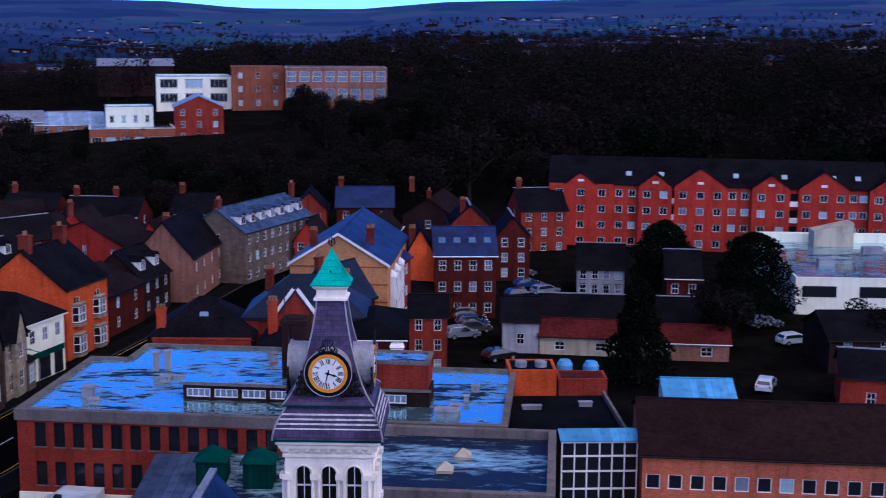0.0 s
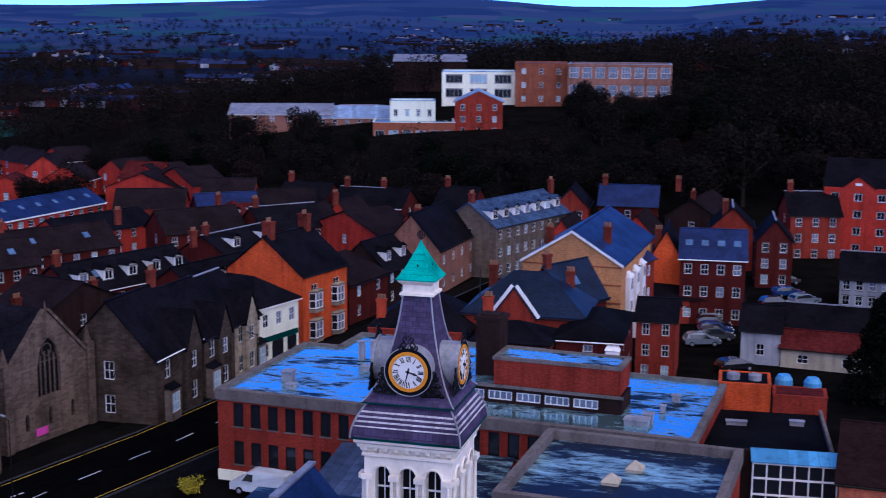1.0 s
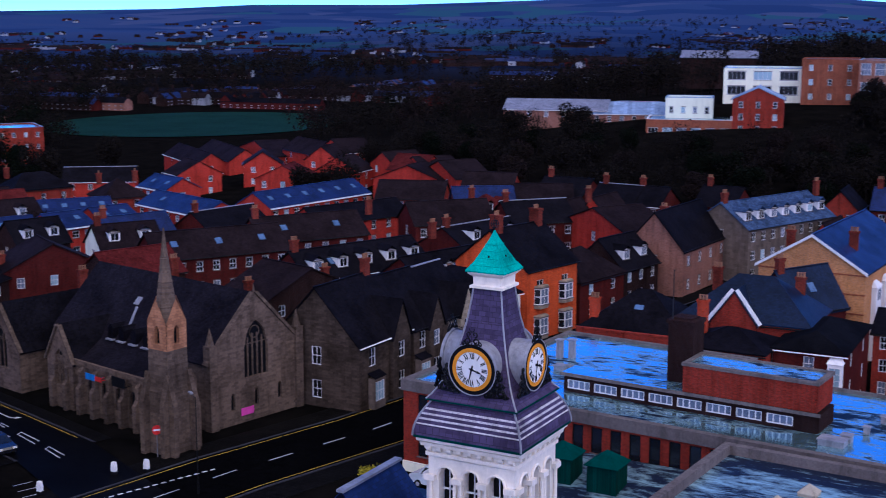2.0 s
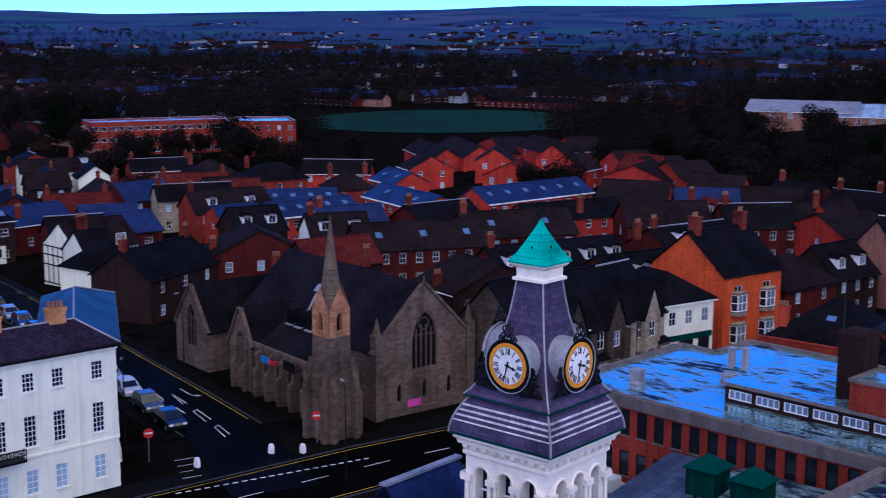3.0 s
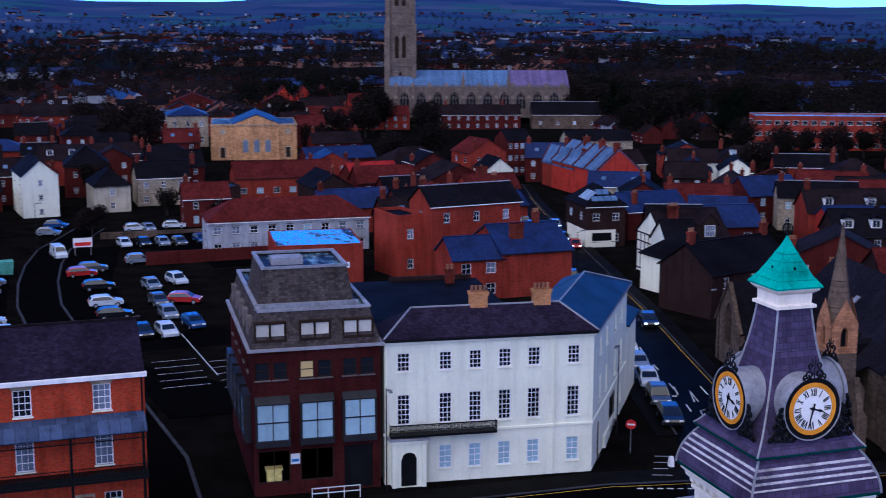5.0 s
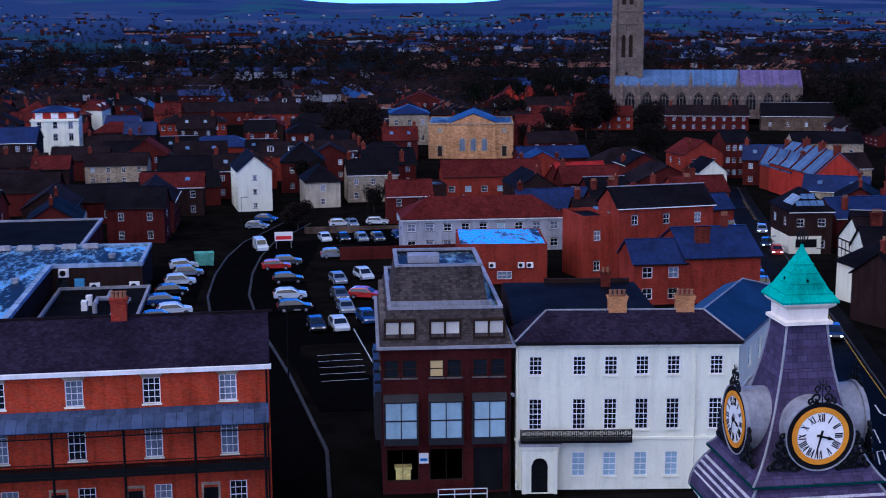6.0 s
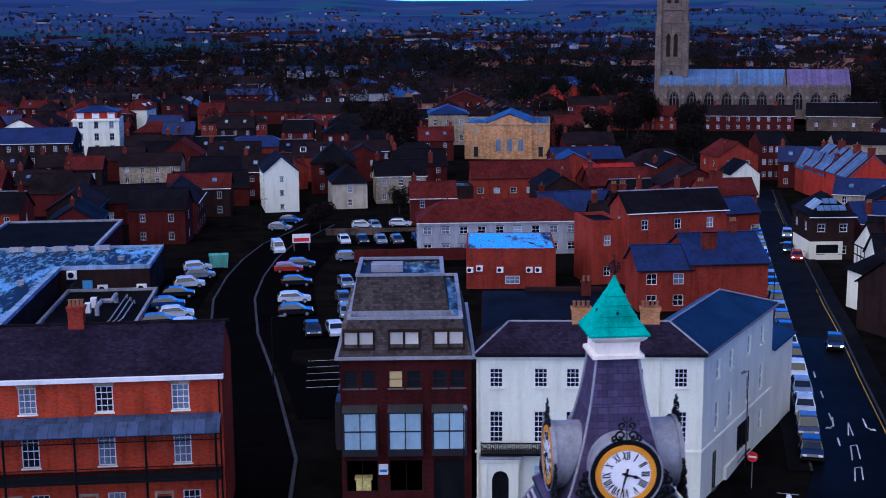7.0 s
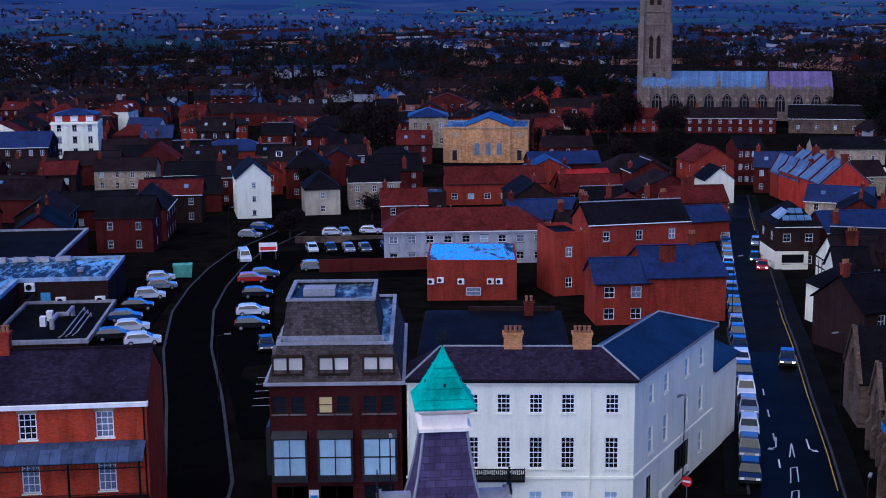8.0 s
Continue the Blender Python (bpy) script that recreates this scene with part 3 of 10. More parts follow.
def house(name, label, ax, ay, ang, w, d, h, roof="x", rise=2.6, wall="brick", cover="slate", bays=3, floors=2, side_bays=1, chimneys=(), group="", category="house",
          base=None, win=(0.95, 1.35), cols=2, rows=2, trim=None, over=0.3, parapet=0.5, stack="brick_stack", frame_mat="white_paint", back=True, dormers=0, skylights=0, gablets=(), blind=None, coping=None):
    """A building whose front runs from (ax, ay) along ang for w metres, d deep behind it. roof: x or y (ridge direction), hip or flat."""
    base = base if base is not None else min(ground_z(ax, ay), ground_z(ax + w * math.cos(radians(ang)), ay + w * math.sin(radians(ang)))) - 0.15
    t = thing(name, pose(ax, ay, base, 0, 0, ang), label, category, group)
    mid = pose(ax, ay, 0, 0, 0, ang) @ Vector((w / 2, d / 2, 0))
    FOOT.append((mid.x, mid.y, math.hypot(w, d) / 2))
    wall_mb = MB()
    tiny = math.hypot(ax, ay) > 235 and win[0] < 1.25 and category in ("house", "hotel", "hall")
    wm = MB()
    sides = [((0, 0, 0), (1, 0, 0), (0, 1, 0), w, bays), ((w, 0, 0), (0, 1, 0), (-1, 0, 0), d, side_bays), ((w, d, 0), (-1, 0, 0), (0, -1, 0), w, 0), ((0, d, 0), (0, -1, 0), (1, 0, 0), d, side_bays)]
    storey = h / floors
    k = random.Random(int(abs(ax * 13 + ay * 7 + w * 3) * 10))
    for si, (o, u, n, length, count) in enumerate(sides):
        ops = []
        for fl in range(floors):
            for i in range(count):
                ww, wh = min(win[0], length / max(1, count) * 0.7), min(win[1], storey * 0.62)
                cx = length * (i + 0.5) / count
                z0 = storey * fl + storey * 0.30
                if z0 + wh > h - 0.12:
                    z0 = h - 0.12 - wh
                ops.append((cx - ww / 2, z0, cx + ww / 2, z0 + wh))
        wall_with_openings(wall_mb, o, u, n, length, h, ops)
        for x0, z0, x1, z1 in ops:
            pk = blind or pane_kind(k)
            if tiny:
                p0 = Vector(o) + Vector(u) * x0 + Vector((0, 0, z0)) + Vector(n) * 0.1
                wm.obox(tuple(p0), u, x1 - x0, (0, 0, 1), z1 - z0, n, 0.04, 0)
                ww, wh, e = x1 - x0, z1 - z0, 0.09
                for c in range(cols):
                    for r_ in range(rows):
                        q = p0 + Vector(u) * (e + c * (ww - e) / cols) + Vector((0, 0, e + r_ * (wh - e) / rows)) - Vector(n) * 0.02
                        wm.obox(tuple(q), u, (ww - e) / cols - e, (0, 0, 1), (wh - e) / rows - e, n, 0.02, {"glass": 1, "glass_curtain": 2}.get(pk, 3))
            else:
                add_window(t, o, u, n, x0, z0, x1 - x0, z1 - z0, cols, rows, frame_mat, pk, far=math.hypot(ax, ay) > 125)
    if roof == "x":
        for x in (0, w):
            wall_mb.face([(x, 0, h), (x, d, h), (x, d / 2, h + rise)])
    if roof == "y":
        for y in (0, d):
            wall_mb.face([(0, y, h), (w, y, h), (w / 2, y, h + rise)])
    if roof == "flat":
        wall_mb.box(-0.03, -0.03, h, w + 0.03, 0.25, h + parapet)
        wall_mb.box(-0.03, d - 0.25, h, w + 0.03, d + 0.03, h + parapet)
        wall_mb.box(-0.03, 0.25, h, 0.25, d - 0.25, h + parapet)
        wall_mb.box(w - 0.25, 0.25, h, w + 0.03, d - 0.25, h + parapet)
    wall_mb.rings([[(0, 0, -4), (w, 0, -4), (w, d, -4), (0, d, -4)], [(0, 0, 0), (w, 0, 0), (w, d, 0), (0, d, 0)]], cap=False)
    part("wall", wall_mb, wall, t)
    if wm.f:
        tagged(part("window", wm, (frame_mat, "glass", "glass_curtain", "glass_blind"), t), kind="stuff")
    r = MB()
    if roof == "flat":
        r.box(0.25, 0.25, h - 0.1, w - 0.25, d - 0.25, h + 0.08)
    elif roof == "hip":
        roof_hip(r, 0, 0, w, d, h, rise, over)
    else:
        roof_gable(r, 0, 0, w, d, h, rise, over, roof)
    part("roof", r, cover, t)
    if roof in ("x", "y", "hip"):
        g = MB()
        if roof != "y":
            g.tube((-over, -over - 0.05, h - 0.12), (w + over, -over - 0.05, h - 0.12), 0.07, n=6)
        else:
            g.tube((-over - 0.05, -over, h - 0.12), (-over - 0.05, d + over, h - 0.12), 0.07, n=6)
            g.tube((w + over + 0.05, -over, h - 0.12), (w + over + 0.05, d + over, h - 0.12), 0.07, n=6)
        part("gutter", g, "white_paint" if k.random() < 0.25 else "black_iron", t)
    if coping and roof == "flat":
        g = MB()
        zc = h + parapet
        g.box(-0.08, -0.08, zc, w + 0.08, 0.32, zc + 0.07)
        g.box(-0.08, d - 0.32, zc, w + 0.08, d + 0.08, zc + 0.07)
        g.box(-0.08, 0.32, zc, 0.32, d - 0.32, zc + 0.07)
        g.box(w - 0.32, 0.32, zc, w + 0.08, d - 0.32, zc + 0.07)
        part("coping", g, coping, t)
    if roof in ("x", "y"):
        g = MB()
        if roof == "x":
            g.box(-over, d / 2 - 0.12, h + rise + 0.10, w + over, d / 2 + 0.12, h + rise + 0.22)
        else:
            g.box(w / 2 - 0.12, -over, h + rise + 0.10, w / 2 + 0.12, d + over, h + rise + 0.22)
        part("ridge", g, cover if cover != "slate" or k.random() < 0.65 else "lead", t)
    if trim and roof == "y":
        g = MB()
        kk = rise / (w / 2)
        s = math.sqrt(1 + kk * kk)
        for sgn in (-1, 1):
            e = (w / 2 + sgn * (w / 2 + over), -over - 0.06, h - over * kk)
            a = [(e[0], e[1], e[2] - 0.12), (w / 2, e[1], h + rise - 0.12), (w / 2, e[1], h + rise + 0.2), (e[0], e[1], e[2] + 0.2)]
            b = [(p[0], p[1] + 0.06, p[2]) for p in a]
            g.rings([a, b])
        part("bargeboard", g, trim, t)
    slope = rise / (d / 2)
    if roof == "y":
        dormers = skylights = 0
    for i in range(dormers):
        x = w * (i + 0.5) / dormers
        y0 = d * 0.13
        z0 = h + slope * y0 + 0.1
        dm = MB()
        dm.box(x - 0.75, y0, z0, x + 0.75, y0 + 2.2, z0 + 1.35)
        dmo = part("dormer", dm, "white_paint", t)
        dr = MB()
        roof_gable(dr, x - 0.8, y0 - 0.1, x + 0.8, y0 + 2.6, z0 + 1.35, 0.55, 0.1, "y", 0.08)
        part("dormer_roof", dr, cover, dmo)
        add_window(t, (0, y0 - 0.09, 0), (1, 0, 0), (0, 1, 0), x - 0.6, z0 + 0.12, 1.2, 1.1, 2, 1, "white_paint", pane_kind(k), far=True, depth=0.0)
    for i in range(skylights):
        x = w * (i + 0.5) / skylights
        nrm = Vector((0, -slope, 1)).normalized()
        up_ = Vector((0, 1, slope)).normalized()
        o_ = Vector((x - 0.45, d * 0.2, h + slope * d * 0.2 + 0.14))
        sk = MB()
        sk.obox(tuple(o_), (1, 0, 0), 0.9, tuple(up_), 1.1, tuple(nrm), 0.09)
        part("skylight", sk, "sky_pane", t)
    for gx, gw, gh in gablets:
        g = MB()
        pr = 0.5
        ops = [(gw / 2 - 0.55, 1.1, gw / 2 + 0.55, 2.9), (gw / 2 - 0.55, storey + 1.0, gw / 2 + 0.55, storey + 2.6)]
        wall_with_openings(g, (gx - gw / 2, -pr, 0), (1, 0, 0), (0, 1, 0), gw, h, ops)
        g.face([(gx - gw / 2, -pr, h), (gx + gw / 2, -pr, h), (gx, -pr, h + gh)])
        for x in (gx - gw / 2, gx + gw / 2):
            g.face([(x, -pr, 0), (x, 0, 0), (x, 0, h), (x, -pr, h)])
        go = part("gabled_bay", g, wall, t)
        for x0, z0, x1, z1 in ops:
            add_window(t, (gx - gw / 2, -pr, 0), (1, 0, 0), (0, 1, 0), x0, z0, x1 - x0, z1 - z0, 2, 2, frame_mat, pane_kind(k))
        gr = MB()
        roof_gable(gr, gx - gw / 2, -pr, gx + gw / 2, d * 0.5, h, gh, 0.2, "y")
        part("bay_roof", gr, cover, go)
    for c in chimneys:
        cx, cy, ch = c[:3]
        zz = h + (rise * (1 - abs(cy - d / 2) / (d / 2)) if roof in ("x", "hip") else rise * (1 - abs(cx - w / 2) / (w / 2)) if roof == "y" else 0)
        chimney(t, cx, cy, zz, *(c[3:5] if len(c) > 4 else (0.9, 0.6)), h=ch, mat=stack, pots=c[5] if len(c) > 5 else 3)
    return t


# ---- ground, roads and pavements ----
def ground_sheet():
    radii = [0, 15, 30, 45, 60, 80, 100, 125, 150, 180, 210, 240, 270, 300, 350, 420, 500, 600, 750, 900, 1100, 1350, 1650, 2000, 2400, 2900, 3400, 3900, 4400, 4900]
    mb = MB()
    n = 300
    ring = [[(r * math.cos(2 * math.pi * i / n), r * math.sin(2 * math.pi * i / n)) for i in range(n)] for r in radii]
    pts = [[(x, y, ground_z(x, y) - 0.03) for x, y in rg] for rg in ring]
    me_v = [(0, 0, -0.03)]
    faces = []
    for rg in pts[1:]:
        me_v += rg
    for i in range(n):
        faces.append((0, 1 + i, 1 + (i + 1) % n))
    for k in range(len(radii) - 2):
        a, b = 1 + k * n, 1 + (k + 1) * n
        for i in range(n):
            j = (i + 1) % n
            faces.append((a + i, b + i, b + j, a + j))
    me = bpy.data.meshes.new("ground")
    me.from_pydata(me_v, [], faces)
    m, nt, b = node_mat("ground_cover")
    pos = nt.nodes.new("ShaderNodeNewGeometry").outputs["Position"]
    big = noise_node(nt, 0.006, 5, 0.6, pos)
    vor = nt.nodes.new("ShaderNodeTexVoronoi")
    vor.inputs["Scale"].default_value = 0.007
    nt.links.new(pos, vor.inputs["Vector"])
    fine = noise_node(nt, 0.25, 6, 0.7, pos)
    # blue haze is painted into the far fields' base colour, growing with distance
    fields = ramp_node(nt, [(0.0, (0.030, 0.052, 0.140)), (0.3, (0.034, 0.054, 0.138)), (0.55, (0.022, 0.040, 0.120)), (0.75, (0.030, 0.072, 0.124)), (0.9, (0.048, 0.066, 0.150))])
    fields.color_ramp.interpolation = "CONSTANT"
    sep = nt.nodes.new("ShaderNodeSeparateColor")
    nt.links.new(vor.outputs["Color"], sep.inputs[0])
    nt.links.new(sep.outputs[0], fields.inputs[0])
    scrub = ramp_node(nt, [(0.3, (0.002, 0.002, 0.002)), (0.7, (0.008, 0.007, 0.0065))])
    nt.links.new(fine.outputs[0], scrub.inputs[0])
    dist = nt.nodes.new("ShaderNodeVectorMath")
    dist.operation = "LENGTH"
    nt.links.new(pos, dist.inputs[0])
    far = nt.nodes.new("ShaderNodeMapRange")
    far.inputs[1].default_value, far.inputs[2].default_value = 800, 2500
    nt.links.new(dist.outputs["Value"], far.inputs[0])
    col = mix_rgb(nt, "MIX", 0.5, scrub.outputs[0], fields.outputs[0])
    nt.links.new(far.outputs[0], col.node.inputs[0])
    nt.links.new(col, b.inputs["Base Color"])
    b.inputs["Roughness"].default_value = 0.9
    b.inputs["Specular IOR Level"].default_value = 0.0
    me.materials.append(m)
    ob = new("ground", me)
    tagged(ob, "dark winter ground of yards, scrub and distant fields tinted haze blue", "ground", kind="structure")


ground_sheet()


def strip(name, pts, w, lift, mat, label, category="road", th=0.0, kind="structure"):
    """A band of width w along a line of plan points, lying on the land."""
    mb = MB()
    dense = []
    for (x0, y0), (x1, y1) in zip(pts, pts[1:]):
        k = max(1, int(math.hypot(x1 - x0, y1 - y0) / 6))
        dense += [(x0 + (x1 - x0) * i / k, y0 + (y1 - y0) * i / k) for i in range(k)]
    dense.append(pts[-1])
    edges = []
    for i, (x, y) in enumerate(dense):
        a, b = dense[max(0, i - 1)], dense[min(len(dense) - 1, i + 1)]
        d = Vector((b[0] - a[0], b[1] - a[1])).normalized()
        nx, ny = -d.y * w / 2, d.x * w / 2
        z = max(ground_z(x + nx, y + ny), ground_z(x - nx, y - ny)) + lift
        edges.append(((x + nx, y + ny, z), (x - nx, y - ny, z)))
    for (l0, r0), (l1, r1) in zip(edges, edges[1:]):
        mb.face([r0, r1, l1, l0])
        if th:
            mb.face([l0, l1, (l1[0], l1[1], l1[2] - th), (l0[0], l0[1], l0[2] - th)])
            mb.face([r1, r0, (r0[0], r0[1], r0[2] - th), (r1[0], r1[1], r1[2] - th)])
    return solo(name, mb, mat, label, category, kind=kind)


MAIN = [(-49, -120), (-47.5, -60), (-47, -10), (-46, 18), (-42.5, 36), (-38.2, 52), (-34.8, 70), (-31, 90), (-26, 115), (-20, 150)]
SIDE = [(-44, 26), (-58.8, 33.0), (-70, 36.2), (-86.4, 40.6), (-106.7, 46.4), (-121, 50.3), (-148, 58.2), (-180, 67.5), (-254, 89)]
PARK = [(-50, -14.5), (-67, -14), (-90, -16.5), (-112, -19.4), (-135, -21), (-154, -20.7), (-172, -19.5), (-190, -17.2), (-215, -10)]
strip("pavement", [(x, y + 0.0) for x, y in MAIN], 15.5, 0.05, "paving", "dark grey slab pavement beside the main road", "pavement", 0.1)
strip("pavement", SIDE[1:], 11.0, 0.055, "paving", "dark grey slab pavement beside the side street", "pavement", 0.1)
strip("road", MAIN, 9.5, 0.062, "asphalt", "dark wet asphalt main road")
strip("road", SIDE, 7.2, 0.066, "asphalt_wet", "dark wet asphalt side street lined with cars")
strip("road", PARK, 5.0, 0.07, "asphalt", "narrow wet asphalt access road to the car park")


# ---- the clock tower ----
tower = thing("clock_tower", pose(0, 0, 0), "white stone clock tower with purple slate roof and green copper cap", "clock tower")


def sq(h, z):
    return [(-h, -h, z), (h, -h, z), (h, h, z), (-h, h, z)]


FACES = [Matrix.Rotation(radians(a), 4, "Z") for a in (0, 90, 180, 270)]


def tower_body():
    mb = MB()
    mb.rings([sq(2.15, 0), sq(2.15, 14.2), sq(1.93, 14.3), sq(1.93, 16.6)], cap=False)
    part("shaft", mb, "tower_white", tower)
    for fm in FACES:
        w = MB()
        wall_with_arches(w, (-1.93, -1.93, 16.6), (1, 0, 0), (0, 1, 0), 3.86, 3.6, [(0.81, 0.66, 0.5, 2.38), (1.93, 0.66, 0.5, 2.38), (3.05, 0.66, 0.5, 2.38)], 0.45)
        face = part("belfry_wall", w, "tower_white", tower, m=fm)
        for cx in (-1.12, 0.0, 1.12):
            a = MB()
            pts = [(cx + 0.40 * math.cos(t), -1.97, 18.98 + 0.40 * math.sin(t)) for t in [math.pi * i / 10 for i in range(11)]]
            a.path(pts, 0.055, 6)
            part("hood_mould", a, "tower_white", face)
        for cx in (-1.78, -0.56, 0.56, 1.78):
            c = MB()
            for dx in ((-0.13, 0.13) if abs(cx) < 1 else (0.0,)):
                c.tube((cx + dx, -2.02, 16.85), (cx + dx, -2.02, 18.75), 0.085, 0.075, 10)
            c.box(cx - 0.24, -2.16, 18.75, cx + 0.24, -1.9, 18.98)
            c.box(cx - 0.24, -2.16, 16.6, cx + 0.24, -1.9, 16.85)
            part("column", c, "tower_white", face)
        g = MB()
        for cx in (-1.12, 0.0, 1.12):
            g.box(cx - 0.33, -1.45, 17.1, cx + 0.33, -1.40, 19.3)
        part("louvre_screen", g, "black_iron", face)
        for cx in (-1.12, 0.0, 1.12):
            g = MB()
            g.box(cx - 0.02, -1.62, 17.1, cx + 0.02, -1.55, 19.25)
            g.box(cx - 0.33, -1.62, 18.3, cx + 0.33, -1.55, 18.36)
            part("window_bar", g, "white_paint", face)
        for i in range(9):
            x = -1.84 + 3.68 * i / 8
            b = MB()
            b.rings([[(x - 0.09, y_, z_), (x + 0.09, y_, z_), (x + 0.09, -1.93, z_), (x - 0.09, -1.93, z_)] for y_, z_ in ((-2.0, 19.92), (-2.10, 20.0), (-2.14, 20.06), (-2.14, 20.18))])
            part("corbel", b, "tower_white", face)
    c = MB()
    c.rings([sq(1.96, 19.72), sq(2.02, 19.76), sq(2.02, 19.9), sq(1.95, 19.92)], cap=False)
    c.rings([sq(1.9, 20.16), sq(2.16, 20.18), sq(2.2, 20.34), sq(2.3, 20.42), sq(2.3, 20.54), sq(1.9, 20.56)], cap=True)
    part("cornice", c, "tower_white", tower)
    g = MB()
    g.rings([sq(2.30, 20.545), sq(2.40, 20.56), sq(2.41, 20.66), sq(2.2, 20.67)], cap=False)
    part("gutter", g, "teal_paint", tower, "dark green gutter")


def skirt_half(k):
    """Half width of the lower roof at k from 0 (eaves) to 1: a bowed slope."""
    return 2.40 - 0.62 * k ** 1.9


def tower_roof():
    mb = MB()
    ks = [i / 10 for i in range(11)]
    mb.rings([sq(skirt_half(k), 20.62 + 1.45 * k) for k in ks], cap=False)
    skirt = part("lower_roof", mb, "slate_purple", tower)
    for fm in FACES:
        for i, k in enumerate((0.34, 0.47, 0.60, 0.73, 0.985)):
            s = MB()
            h, z = skirt_half(k), 20.62 + 1.45 * k
            tilt = 0.06
            s.rings([[(-h + 0.02, -h - 0.015, z), (h - 0.02, -h - 0.015, z), (h - 0.02, -h + tilt * 0.5, z + 0.07), (-h + 0.02, -h + tilt * 0.5, z + 0.07)],
                     [(-h + 0.05, -h + 0.1, z), (h - 0.05, -h + 0.1, z), (h - 0.05, -h + 0.12, z + 0.05), (-h + 0.05, -h + 0.12, z + 0.05)]])
            part("pale_slate_band", s, BAND, skirt, "white lichen-pale band of slates", m=fm)
        r = MB()
        r.path([(skirt_half(k) + 0.01, -skirt_half(k) - 0.01, 20.62 + 1.45 * k) for k in ks], 0.045, 6)
        part("hip_roll", r, "lead", skirt, m=fm)
    ledge = MB()
    ledge.rings([sq(1.80, 22.0), sq(1.99, 22.06), sq(2.00, 22.13), sq(1.84, 22.26), sq(1.62, 22.58), sq(1.45, 22.9)], cap=False)
    part("flared_ledge", ledge, "slate_purple", tower)
    e = MB()
    e.rings([sq(1.95, 22.03), sq(2.03, 22.05), sq(2.03, 22.10), sq(1.95, 22.11)], cap=False)
    part("ledge_edge", e, "teal_paint", tower)
    prof = [(22.55, 1.64), (22.9, 1.45), (23.4, 1.26), (24.0, 1.07), (24.6, 0.92), (25.2, 0.79), (25.9, 0.68), (26.55, 0.60)]
    sp = MB()
    sp.rings([sq(h, z) for z, h in prof], cap=False)
    spire = part("spire", sp, "slate_purple", tower)
    for fm in FACES:
        r = MB()
        r.path([(h + 0.01, -h - 0.01, z) for z, h in [(22.1, 2.0), (22.26, 1.85)] + prof], 0.038, 6)
        part("hip_roll", r, "lead", spire, m=fm)
    c = MB()
    c.rings([sq(0.60, 26.5), sq(0.74, 26.52), sq(0.74, 26.62), sq(0.62, 26.66), sq(0.63, 26.98), sq(0.72, 27.04), sq(0.80, 27.12), sq(0.80, 27.2), sq(0.5, 27.2)])
    part("collar", c, "tower_white", tower, "white moulded collar")
    g = MB()
    g.rings([sq(0.86, 27.18), sq(0.87, 27.24), sq(0.62, 27.56), sq(0.36, 28.05), sq(0.16, 28.45), sq(0.045, 28.72), sq(0.03, 28.8)])
    cap = part("copper_cap", g, "copper", tower, "green copper pyramid cap")
    for fm in FACES:
        for i, (z, h) in enumerate(((27.45, 0.705), (27.72, 0.535), (28.0, 0.385), (28.25, 0.27))):
            s = MB()
            s.box(-h, -h - 0.022, z - 0.012, h, -h + 0.03, z + 0.012)
            part("copper_seam", s, "copper", cap, m=fm)
        d = MB()
        d.box(-0.035, -0.52, 27.70, 0.035, -0.40, 27.84)
        part("vent", d, "black_iron", cap, m=fm)
    f = MB()
    f.tube((0, 0, 28.7), (0, 0, 29.4), 0.022, 0.012, 6)
    for q in range(4):
        ca, sa = math.cos(q * math.pi / 4), math.sin(q * math.pi / 4)
        f.path([(0.17 * math.cos(a) * ca, 0.17 * math.cos(a) * sa, 29.04 + 0.17 * math.sin(a)) for a in [2 * math.pi * i / 14 for i in range(15)]], 0.014, 4)
    f.path([(0.17 * math.cos(a), 0.17 * math.sin(a), 29.04) for a in [2 * math.pi * i / 14 for i in range(15)]], 0.012, 4)
    part("finial", f, "black_iron", tower, "open iron ball finial")


def dial_disc(mb, r, y, n=40, mat=0):
    mb.face([(r * math.cos(2 * math.pi * i / n), y, r * math.sin(2 * math.pi * i / n)) for i in range(n)], mat)


def ring_flat(mb, r0, r1, y0, y1, n=48):
    def ring(r, y):
        return [(r * math.cos(2 * math.pi * i / n), y, r * math.sin(2 * math.pi * i / n)) for i in range(n)]
    mb.rings([ring(r0, y1), ring(r0, y0), ring(r1, y0), ring(r1, y1)], cap=False)


ROMAN = {12: "XII", 1: "I", 2: "II", 3: "III", 4: "IIII", 5: "V", 6: "VI", 7: "VII", 8: "VIII", 9: "IX", 10: "X", 11: "XI"}


